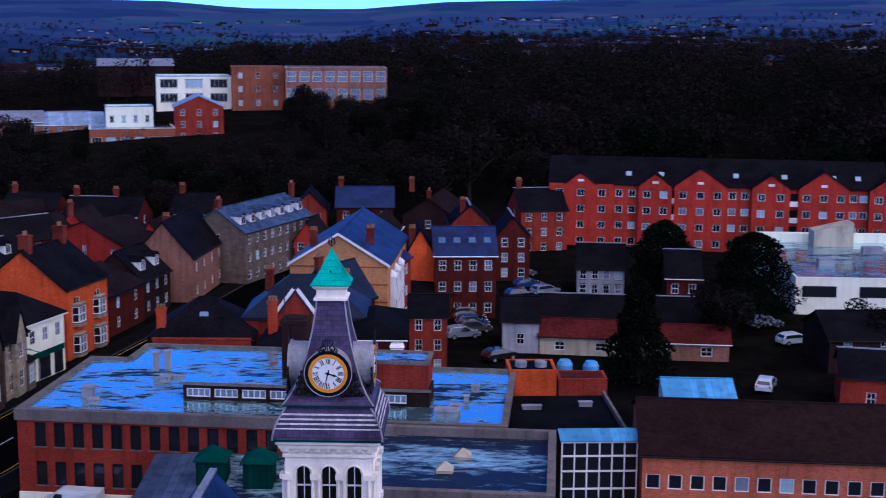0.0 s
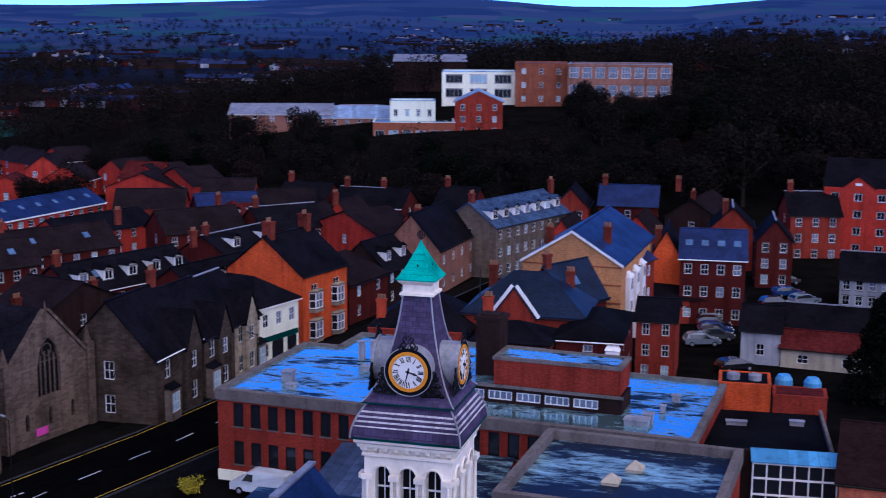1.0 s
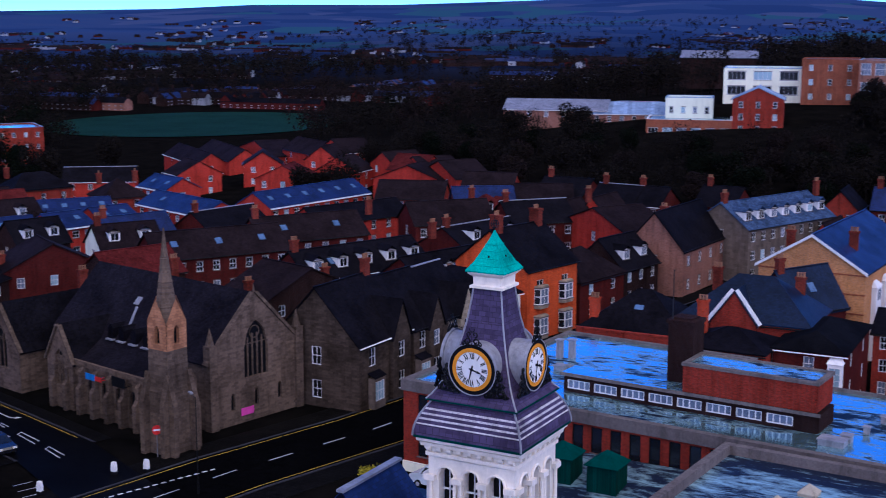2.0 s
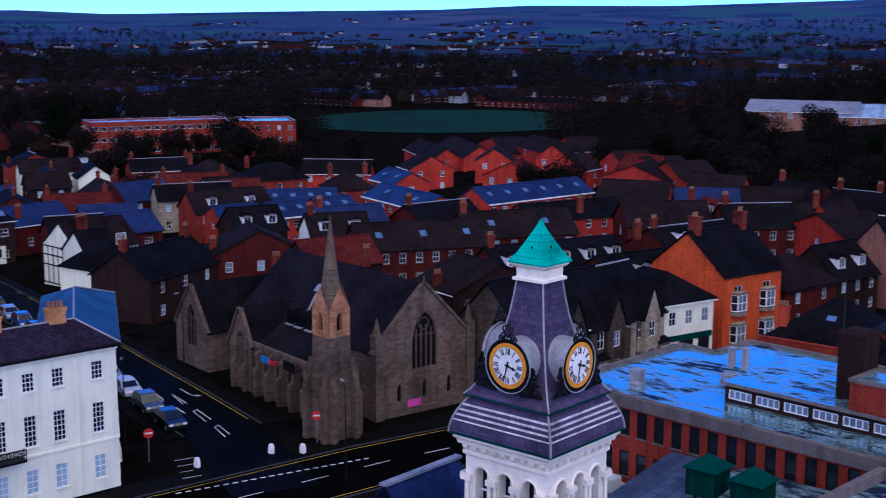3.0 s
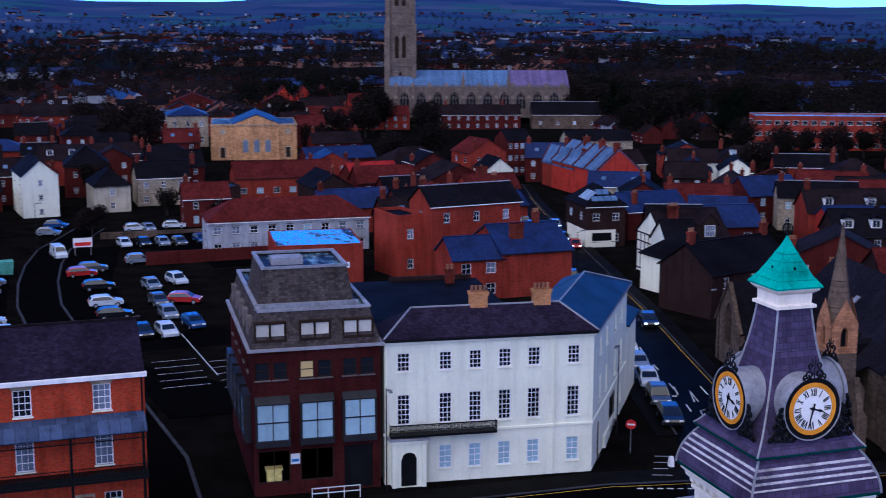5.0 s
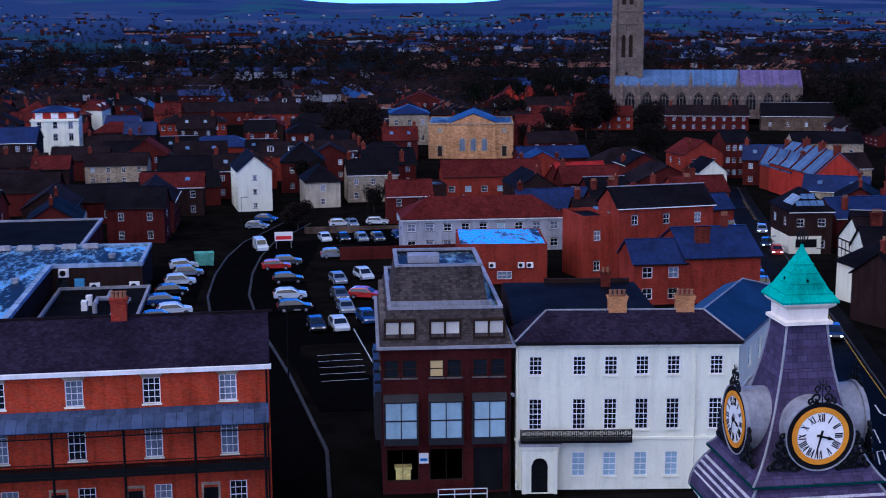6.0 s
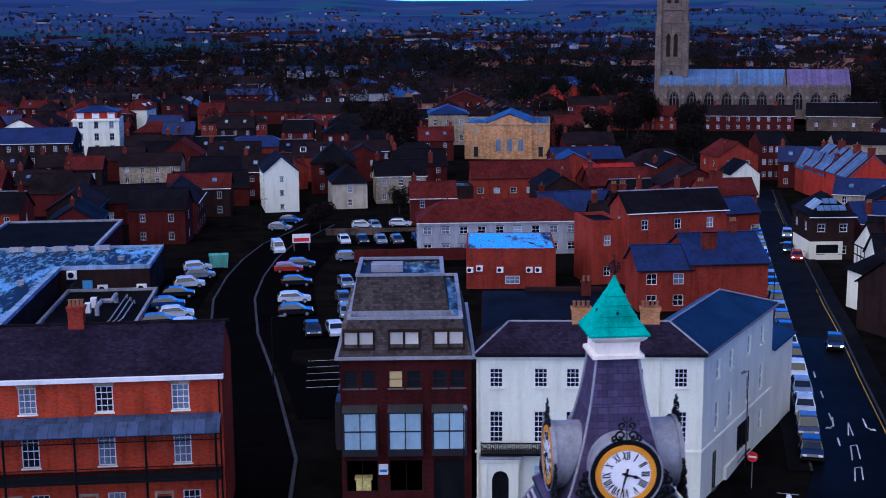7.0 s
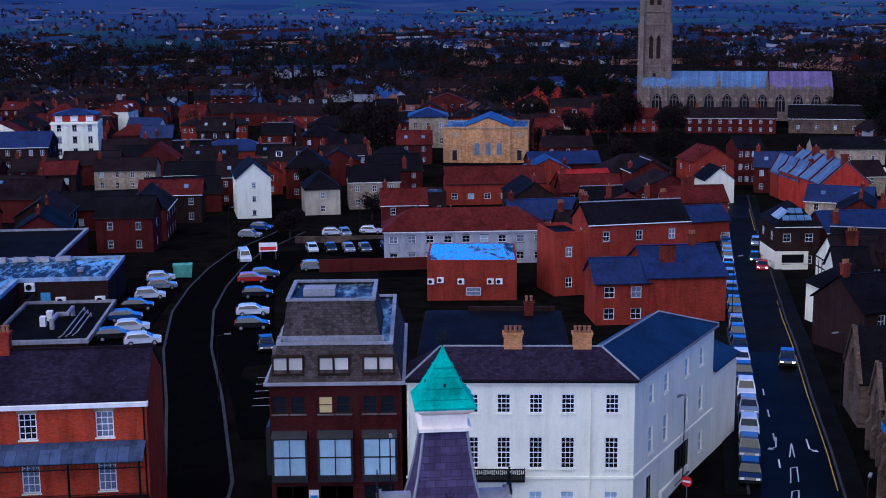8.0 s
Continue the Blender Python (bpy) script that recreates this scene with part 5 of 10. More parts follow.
# ---- the red brick terrace with the verandah ----
def verandah_terrace():
    t = thing("brick_terrace", pose(-52.3, -45.0, 0, 0, 0, 90.2), "orange-red brick terrace with a long lead verandah roof", "terrace")
    W, D, H = 29.2, 9.0, 11.5
    wall = MB()
    xs = [W - 2.85 - 5.17 * i for i in range(5, -1, -1)]
    wins = []
    for i, x in enumerate(xs):
        wins += [(x, 9.15, 1.2, 1.85, 3, 4, "glass_curtain" if i % 2 else "glass", "white_paint"), (x, 5.3, 1.2, 2.4, 3, 4, "glass_curtain" if i % 3 else "glass", "white_paint"),
                 (x + 0.5, 1.2, 1.2, 2.1, 3, 4, "glass_curtain" if i % 2 == 0 else "glass", "white_paint")]
    openings_of(t, wall, (0, 0, 0), (1, 0, 0), (0, 1, 0), W, H, wins)
    for x in (0, W):
        wall.face([(x, 0, 0), (x, D, 0), (x, D, H), (x, D / 2, H + 2.6), (x, 0, H)])
    wall.face([(W, D, 0), (0, D, 0), (0, D, H), (W, D, H)])
    part("wall", wall, "brick_scarlet", t)
    for x in xs:
        l = MB()
        l.rings([[(x - 0.62, -0.03, 11.0), (x + 0.62, -0.03, 11.0), (x + 0.62, 0.05, 11.0), (x - 0.62, 0.05, 11.0)], [(x - 0.85, -0.03, 11.36), (x + 0.85, -0.03, 11.36), (x + 0.85, 0.05, 11.36), (x - 0.85, 0.05, 11.36)]])
        part("lintel", l, "stone_cream", t)
        d = MB()
        d.box(x - 1.9, -0.04, 0.1, x - 0.9, 0.08, 2.9)
        dd = part("door", d, "black_paint", t)
        c = MB()
        c.box(x - 2.05, -0.06, 0.1, x - 1.9, 0.05, 3.1)
        c.box(x - 0.9, -0.06, 0.1, x - 0.75, 0.05, 3.1)
        c.box(x - 2.05, -0.06, 3.1, x - 0.75, 0.05, 3.3)
        part("door_case", c, "stone_cream", dd)
    cor = MB()
    cor.box(-0.1, -0.45, H - 0.12, W + 0.15, 0.0, H + 0.16)
    part("cornice", cor, "white_paint", t, "white painted eaves board")
    r = MB()
    roof_gable(r, 0.2, 0, W - 0.25, D, H + 0.1, 2.6, 0.3, "x")
    part("roof", r, "slate_plum", t)
    rd = MB()
    rd.box(-0.3, D / 2 - 0.12, H + 2.8, W + 0.3, D / 2 + 0.12, H + 2.95)
    part("ridge", rd, "tile_dark", t)
    v = MB()
    pr = [(-2.0, 8.0), (-1.7, 8.35), (-0.95, 8.65), (0.0, 8.82)]
    for (y0, z0), (y1, z1) in zip(pr, pr[1:]):
        slab(v, [(0.6, y0, z0), (W - 0.1, y0, z0), (W - 0.1, y1, z1), (0.6, y1, z1)], 0.07)
    part("verandah_roof", v, "verandah_lead", t, "pale lead verandah roof")
    b = MB()
    b.box(0.4, -2.2, 4.75, W - 0.1, 0, 4.92)
    b.box(0.4, -2.0, 5.75, W - 0.1, -1.95, 5.8)
    for i in range(150):
        x = 0.45 + i * (W - 0.7) / 149
        b.box(x, -1.99, 4.92, x + 0.025, -1.96, 5.76)
    b.box(0.4, -1.99, 4.92, W - 0.1, -1.97, 5.3)
    part("balcony", b, "black_iron", t, "long black iron balcony")
    vl = MB()
    vl.box(0.6, -1.98, 7.55, W - 0.1, -1.92, 7.62)
    vl.box(0.6, -1.98, 7.95, W - 0.1, -1.92, 8.02)
    for i in range(96):
        x = 0.6 + i * (W - 0.8) / 95
        vl.path([(x, -1.95, 7.6), (x + 0.15, -1.95, 7.8), (x, -1.95, 7.98)], 0.022, 4)
    part("valance", vl, "black_iron", t, "black iron lattice valance")
    for i in range(7):
        p = MB()
        x = 0.5 + i * (W - 0.9) / 6
        p.tube((x, -1.95, 0.1), (x, -1.95, 8.05), 0.10, 0.09, 8)
        part("post", p, "black_iron", t)
    for x in (W - 10.4, W - 20.8):
        chimney(t, x, D / 2, H + 2.4, 1.1, 0.9, 1.8, "brick", 4)
    pipe = MB()
    pipe.tube((W - 0.2, -0.1, 0.1), (W - 0.2, -0.1, H), 0.06, n=8)
    part("drainpipe", pipe, "black_iron", t)


verandah_terrace()


# ---- the flat-roofed brick offices beside the tower ----
def flat_offices():
    t = thing("flat_roofed_offices", pose(-30.3, 43.9, 0, 0, 0, -4.2), "red brick two-storey offices with puddled wet flat roof", "office building")
    W, D, H = 39.4, 17.0, 7.45
    wall = MB()
    wins = []
    for i in range(24):
        x = 1.9 + i * 1.58
        wins += [(x, 4.75, 0.92, 2.0, 1, 1, "glass", "black_paint"), (x, 1.5, 0.92, 2.0, 1, 1, "glass", "black_paint")]
    openings_of(t, wall, (0, 0, 0), (1, 0, 0), (0, 1, 0), W, H, wins, reveal=0.25)
    openings_of(t, wall, (0, D, 0), (0, -1, 0), (1, 0, 0), D, H, [(x, z, 0.9, 1.8, 1, 1, "glass", "black_paint") for x in (2, 5, 8, 11, 14) for z in (1.5, 4.75)])
    wall.face([(W, 0, 0), (W, D, 0), (W, D, H), (W, 0, H)])
    wall.face([(W, D, 0), (0, D, 0), (0, D, H), (W, D, H)])
    part("wall", wall, "brick", t)
    back = MB()
    back.box(3.5, D, 0, 22, D + 5.5, H)
    part("rear_wall", back, "brick", t)
    r = MB()
    r.box(0.4, 0.4, H - 0.1, W - 0.4, D, H + 0.18)
    r.box(3.9, D, H - 0.1, 21.6, D + 5.1, H + 0.18)
    part("flat_roof", r, "wet_flat", t, "felt roof under standing water with a painted sky-blue sheen")
    c = MB()
    for q in ((-0.15, -0.2, W + 0.15, 0.4), (-0.15, 0.4, 0.4, D + 0.1), (W - 0.4, 0.4, W + 0.15, D + 0.1), (22, D - 0.3, W - 0.4, D + 0.1), (3.4, D + 5.1, 22.1, D + 5.6), (3.4, D + 0.1, 3.9, D + 5.1), (21.6, D + 0.1, 22.1, D + 5.1), (0.4, D - 0.3, 3.4, D + 0.1)):
        c.box(q[0], q[1], H - 0.5 if q[1] < 0 else H - 0.05, q[2], q[3], H + 0.42)
    part("parapet", c, "concrete", t, "weathered concrete parapet")
    sk = MB()
    sk.box(-0.05, -0.12, 0, W, -0.002, 0.9)
    part("plinth", sk, "white", t)
    # clerestory band and plant room
    b = MB()
    bw = []
    for i in range(8):
        bw.append((13.6 + i * 2.35 - 12.3, 0.25, 2.0, 0.75, 4, 1, "glass_curtain", "white_paint"))
    wall_with_openings(b, (12.3, 4.9, H + 0.18), (1, 0, 0), (0, 1, 0), 20.6, 1.35, [(w[0] - w[2] / 2, w[1], w[0] + w[2] / 2, w[1] + w[3]) for w in bw], 0.1)
    for w in bw:
        add_window(t, (12.3, 4.9, H + 0.18), (1, 0, 0), (0, 1, 0), w[0] - w[2] / 2, w[1], w[2], w[3], 4, 1, "white_paint", w[6], edge=0.09, bar=0.08)
    b.box(12.3, 5.06, H + 0.18, 32.9, 8.6, H + 1.5)
    part("clerestory", b, "brick_brown", t)
    rf = MB()
    rf.box(12.1, 4.7, H + 1.53, 22.4, 8.8, H + 1.72)
    part("clerestory_roof", rf, "wet_flat", t)
    rf = MB()
    rf.box(12.05, 4.62, H + 1.50, 33.1, 4.7, H + 1.76)
    part("coping", rf, "concrete", t)
    p = MB()
    p.box(22.5, 4.75, H + 1.76, 32.8, 8.4, H + 3.85)
    pr = part("plant_room", p, "brick", t)
    rf = MB()
    rf.box(22.8, 5.05, H + 3.84, 32.5, 8.1, H + 3.95)
    part("plant_roof", rf, "wet_flat", pr)
    rf = MB()
    for q in ((22.4, 4.65, 32.9, 5.05), (22.4, 8.1, 32.9, 8.5), (22.4, 5.05, 22.8, 8.1), (32.5, 5.05, 32.9, 8.1)):
        rf.box(q[0], q[1], H + 3.8, q[2], q[3], H + 4.05)
    part("coping", rf, "concrete", pr)
    for x, y, w, d, h in ((3.8, 4.2, 0.9, 0.9, 0.9), (6.9, 13.6, 0.5, 0.5, 1.6), (7.8, 14.2, 0.5, 0.5, 1.6), (8.6, 10.0, 0.8, 0.8, 0.35), (5.0, 2.6, 0.7, 0.7, 0.35), (36.0, 10, 0.6, 0.6, 0.5), (34.8, 4.0, 0.7, 0.7, 0.5), (35.6, 6.8, 0.4, 0.4, 0.5), (33.6, 2.6, 1.8, 1.2, 0.4)):
        v = MB()
        v.box(x, y, H + 0.18, x + w, y + d, H + 0.18 + h)
        v.box(x - 0.08, y - 0.08, H + 0.18 + h, x + w + 0.08, y + d + 0.08, H + 0.26 + h)
        part("roof_vent", v, "lead", t)
    st = MB()
    st.box(20.2, 7.1, H + 0.18, 22.3, 9.2, 13.8)
    st.box(20.08, 6.98, 13.8, 22.42, 9.32, 14.1)
    st.box(20.5, 7.4, 14.1, 22.0, 8.9, 14.25)
    stack_ob = part("ventilation_shaft", st, "brick_brown", t, "square sooty brick ventilation stack")
    ms = MB()
    ms.tube((20.45, 7.3, 13.6), (20.45, 7.3, 18.0), 0.05, 0.035, 8)
    part("mast", ms, "dark_frame", stack_ob)
    ed = MB()
    ed.box(9.0, 11.2, H + 0.18, 20.4, 11.5, H + 0.42)
    part("roof_kerb", ed, "lead", t, "pale lead upstand across the roof")
    return t


flat_offices()


def damp_hall():
    t = thing("flat_roofed_hall", pose(-2.0, 23.6, 0, 0, 0, -3.8), "low brick hall with damp dark flat roof and two pyramid skylights", "hall")
    W, D, H = 13.6, 13.6, 8.3
    w = MB()
    w.box(0, 0, 0, W, D, H)
    part("wall", w, "brick", t)
    r = MB()
    r.box(0.42, 0.42, H, W - 0.42, D - 0.42, H + 0.1)
    part("flat_roof", r, "damp_flat", t)
    c = MB()
    for q in ((-0.15, -0.15, W + 0.15, 0.42), (-0.15, D - 0.42, W + 0.15, D + 0.15), (-0.15, 0.42, 0.42, D - 0.42), (W - 0.42, 0.42, W + 0.15, D - 0.42)):
        c.box(q[0], q[1], H - 0.3, q[2], q[3], H + 0.75)
    part("parapet", c, "concrete", t)
    for x, y in ((6.2, 5.6), (7.2, 8.6)):
        s = MB()
        z = H + 0.1
        s.box(x - 0.55, y - 0.55, z, x + 0.55, y + 0.55, z + 0.2)
        for a, b in (((-1, -1), (1, -1)), ((1, -1), (1, 1)), ((1, 1), (-1, 1)), ((-1, 1), (-1, -1))):
            s.face([(x + a[0] * 0.6, y + a[1] * 0.6, z + 0.2), (x + b[0] * 0.6, y + b[1] * 0.6, z + 0.2), (x, y, z + 0.75)])
        part("skylight", s, "cream", t, "cream pyramid rooflight")


damp_hall()


# ---- the town hall under the tower ----
def town_hall():
    t = thing("town_hall", pose(0, 0, 0), "pale stone town hall with purple slate pavilion roofs", "town hall")
    w = MB()
    w.box(-13, -3.2, 0, 13, 12, 12.2)
    part("wall", w, "tower_white", t)
    r = MB()
    r.box(-12.8, -3.0, 12.2, 12.8, 11.8, 12.4)
    part("flat_roof", r, "damp_flat", t)

    def pavilion(cx, cy, hw, hd, zb, zt, rx):
        mb = MB()
        lv = []
        for k in [i / 6 for i in range(7)]:
            s = 1 - k
            f = s ** 1.5
            lv.append([(cx - rx - (hw - rx) * f, cy - hd * f - 0.12 * (1 - f), zb + (zt - zb) * k), (cx + rx + (hw - rx) * f, cy - hd * f - 0.12 * (1 - f), zb + (zt - zb) * k),
                       (cx + rx + (hw - rx) * f, cy + hd * f + 0.12 * (1 - f), zb + (zt - zb) * k), (cx - rx - (hw - rx) * f, cy + hd * f + 0.12 * (1 - f), zb + (zt - zb) * k)])
        mb.rings(lv)
        ob = part("pavilion_roof", mb, "slate_blue", t)
        h = MB()
        for i in range(4):
            h.path([Vector(l[i]) for l in lv], 0.07, 6)
        h.tube((cx - rx, cy, zt), (cx + rx, cy, zt), 0.16, n=8)
        part("lead_roll", h, "lead", ob)
    for args in ((-6.2, 0.2, 3.0, 2.9, 13.0, 17.4, 0.05), (9.2, 3.0, 2.2, 2.2, 12.4, 15.6, 0.05)):
        pavilion(*args)
    mb = MB()
    for s in (-1, 1):
        slab(mb, [(-6.0 + s * 3.4, -2.2, 13.6), (-6.0 + s * 3.4, 2.4, 13.6), (-6.0, 2.4, 17.5), (-6.0, -2.2, 17.5)][::s], 0.08)
    part("pavilion_roof", mb, "slate_blue", t)
    h = MB()
    h.box(-6.18, -2.3, 17.5, -5.82, 2.5, 17.62)
    part("ridge", h, "lead", t)
    g = MB()
    g.box(-9.2, -2.4, 12.2, -2.6, 2.6, 13.7)
    part("attic", g, "tower_white", t)


town_hall()


def kiosk(x, y, z, label):
    t = thing("roof_hut", pose(x, y, z), label, "hut")
    b = MB()
    b.box(-1.1, -1.1, 0, 1.1, 1.1, 2.0)
    part("wall", b, "green_wood", t)
    r = MB()
    for a, c in (((-1, -1), (1, -1)), ((1, -1), (1, 1)), ((1, 1), (-1, 1)), ((-1, 1), (-1, -1))):
        slab(r, [(a[0] * 1.3, a[1] * 1.3, 1.95), (c[0] * 1.3, c[1] * 1.3, 1.95), (0, 0, 2.9)], 0.06)
    part("roof", r, "teal_paint", t)


low = MB()
low.box(-19, 32.2, 0, -4.5, 41.8, 3.6)
solo("link_building", low, "brick_brown", "low brown brick link building between hall and offices", "building")
for i, (x0, x1) in enumerate(((-18.6, -13.6), (-13.3, -4.6))):
    rr_ = MB()
    slab(rr_, [(x0, 32.0, 3.6), (x1, 32.0, 3.6), (x1, 41.9, 4.8), (x0, 41.9, 4.8)], 0.12)
    solo("link_roof", rr_, "verandah_lead" if i == 0 else "damp_flat", "sloping grey sheet roof of the link building", "roof")
kiosk(-13.2, 37.6, 4.2, "dark green timber hut with pyramid roof on the link")
kiosk(-9.6, 37.2, 4.2, "dark green timber hut with pyramid roof on the link")


# glazed link and small roofs beside the hall
def glazed_link():
    t = thing("glazed_link", pose(13.2, 38.6, 0, 0, 0, 4), "white-framed glazed link with sheet roof in reflected sky blue", "building")
    f = MB()
    for i in range(7):
        f.box(i * 0.96, 0, 0, i * 0.96 + 0.10, 0.12, 7.4)
    for z in (3.6, 5.0, 6.2, 7.3):
        f.box(0, -0.02, z, 5.86, 0.14, z + 0.14)
    part("frame", f, "white_paint", t)
    g = MB()
    g.box(0.05, 0.05, 0, 5.8, 0.07, 7.3)
    part("pane", g, "glass", t)
    r = MB()
    slab(r, [(-0.1, -0.2, 7.45), (6.0, -0.2, 7.45), (6.0, 1.6, 7.9), (-0.1, 1.6, 7.9)], 0.08)
    part("roof", r, "blue_sheet", t)
    b = MB()
    b.box(-3.6, 1.6, 0, 6.0, 17, 6.0)
    b.box(-3.6, 1.62, 6.0, 6.0, 1.8, 7.8)
    part("wall", b, "brick_brown", t)
    d = MB()
    d.box(-3.5, 1.8, 6.0, 6.0, 16.9, 6.15)
    part("flat_roof", d, "felt_black", t, "black felt flat roof")
    for x, y, w, h in ((1.0, 5.0, 0.5, 0.4), (-1.6, 12.6, 1.6, 0.3), (3.4, 13.4, 1.1, 0.35)):
        v = MB()
        v.box(x, y, 6.15, x + w, y + 0.5, 6.15 + h)
        v.box(x - 0.06, y - 0.06, 6.15 + h, x + w + 0.06, y + 0.56, 6.22 + h)
        part("roof_vent", v, "lead", t)
    e = MB()
    e.box(5.9, 1.8, 6.0, 6.15, 16.9, 6.6)
    part("parapet", e, "concrete", t)


glazed_link()
boiler = house("boiler_house", "small orange brick roof building with two round vents", 9.7, 57.2, 3, 4.3, 4, 8.0, "flat", 1, "brick_orange", "felt_black", 0, 1, 0, category="building", parapet=0.15, base=-0.15)
house("boiler_house", "low red brick roof building", 14.2, 57.6, 2, 4.4, 3, 7.2, "flat", 1, "brick", "tile_red", 0, 1, 0, category="building", parapet=0.1, base=-0.15)
for x in (1.2, 3.0):
    fan = MB()
    fan.tube((x, 1.6, 8.0), (x, 1.6, 8.55), 0.55, 0.55, 14)
    fan.tube((x, 1.6, 8.55), (x, 1.6, 8.62), 0.45, 0.40, 14)
    part("roof_fan", fan, "lead", boiler)
for x, y in ((15.0, 61.6), (17.4, 61.2)):
    tank = MB()
    tank.rings([[(r * math.cos(math.pi * i / 6), r * math.sin(math.pi * i / 6), z) for i in range(12)] for r, z in ((0.7, 0), (0.75, 6.6), (0.75, 7.6), (0.5, 8.0))])
    solo("storage_tank", tank, "blue_sheet", "pale blue domed storage tank behind the boiler house", "tank", "storage tanks", m=pose(x, y, -0.1))
house("canopy_shed", "pale blue roofed glazed shelter", 24.8, 63.5, -2, 6.4, 6, 4.1, "x", 0.9, "white", "blue_sheet", 8, 1, 0, category="shelter", win=(0.6, 1.3))


# ---- the stone chapel on the corner ----
def tracery(mb, cx, w, z0, zs, y, lights, bar=0.09):
    """Stone bars of a pointed window in the plane y."""
    top = zs + math.sqrt(3) * w / 2
    for i in range(1, lights):
        x = cx - w / 2 + w * i / lights
        k = (x - cx) / (w / 2)
        mb.box(x - bar / 2, y, z0, x + bar / 2, y + 0.16, zs + arch_top(k, True) * math.sqrt(3) * w / 2 * 0.55)
    for i in range(lights):
        x = cx - w / 2 + w * (i + 0.5) / lights
        r = w / lights / 2
        mb.path([(x + r * math.cos(a), y + 0.08, zs + r * 1.3 * math.sin(a)) for a in [math.pi * j / 8 for j in range(9)]], bar * 0.5, 5)
    r = w * 0.2
    mb.path([(cx + r * math.cos(a), y + 0.08, zs + (top - zs) * 0.55 + r * math.sin(a)) for a in [2 * math.pi * j / 14 for j in range(15)]], bar * 0.6, 5)


def buttress(parent, x, y, h, w=0.7, d=0.8, axis=0, mat="stone"):
    b = MB()
    b.box(-w / 2, -d, 0, w / 2, 0, h * 0.55)
    b.rings([[(-w / 2, -d, h * 0.55), (w / 2, -d, h * 0.55), (w / 2, 0, h * 0.55), (-w / 2, 0, h * 0.55)], [(-w / 2, -d * 0.55, h * 0.65), (w / 2, -d * 0.55, h * 0.65), (w / 2, 0, h * 0.65), (-w / 2, 0, h * 0.65)]])
    b.box(-w / 2, -d * 0.55, h * 0.65, w / 2, 0, h * 0.9)
    b.rings([[(-w / 2, -d * 0.55, h * 0.9), (w / 2, -d * 0.55, h * 0.9), (w / 2, 0, h * 0.9), (-w / 2, 0, h * 0.9)], [(-w / 2, -0.02, h), (w / 2, -0.02, h), (w / 2, 0, h), (-w / 2, 0, h)]])
    part("buttress", b, mat, parent, m=pose(x, y, 0, 0, 0, axis))


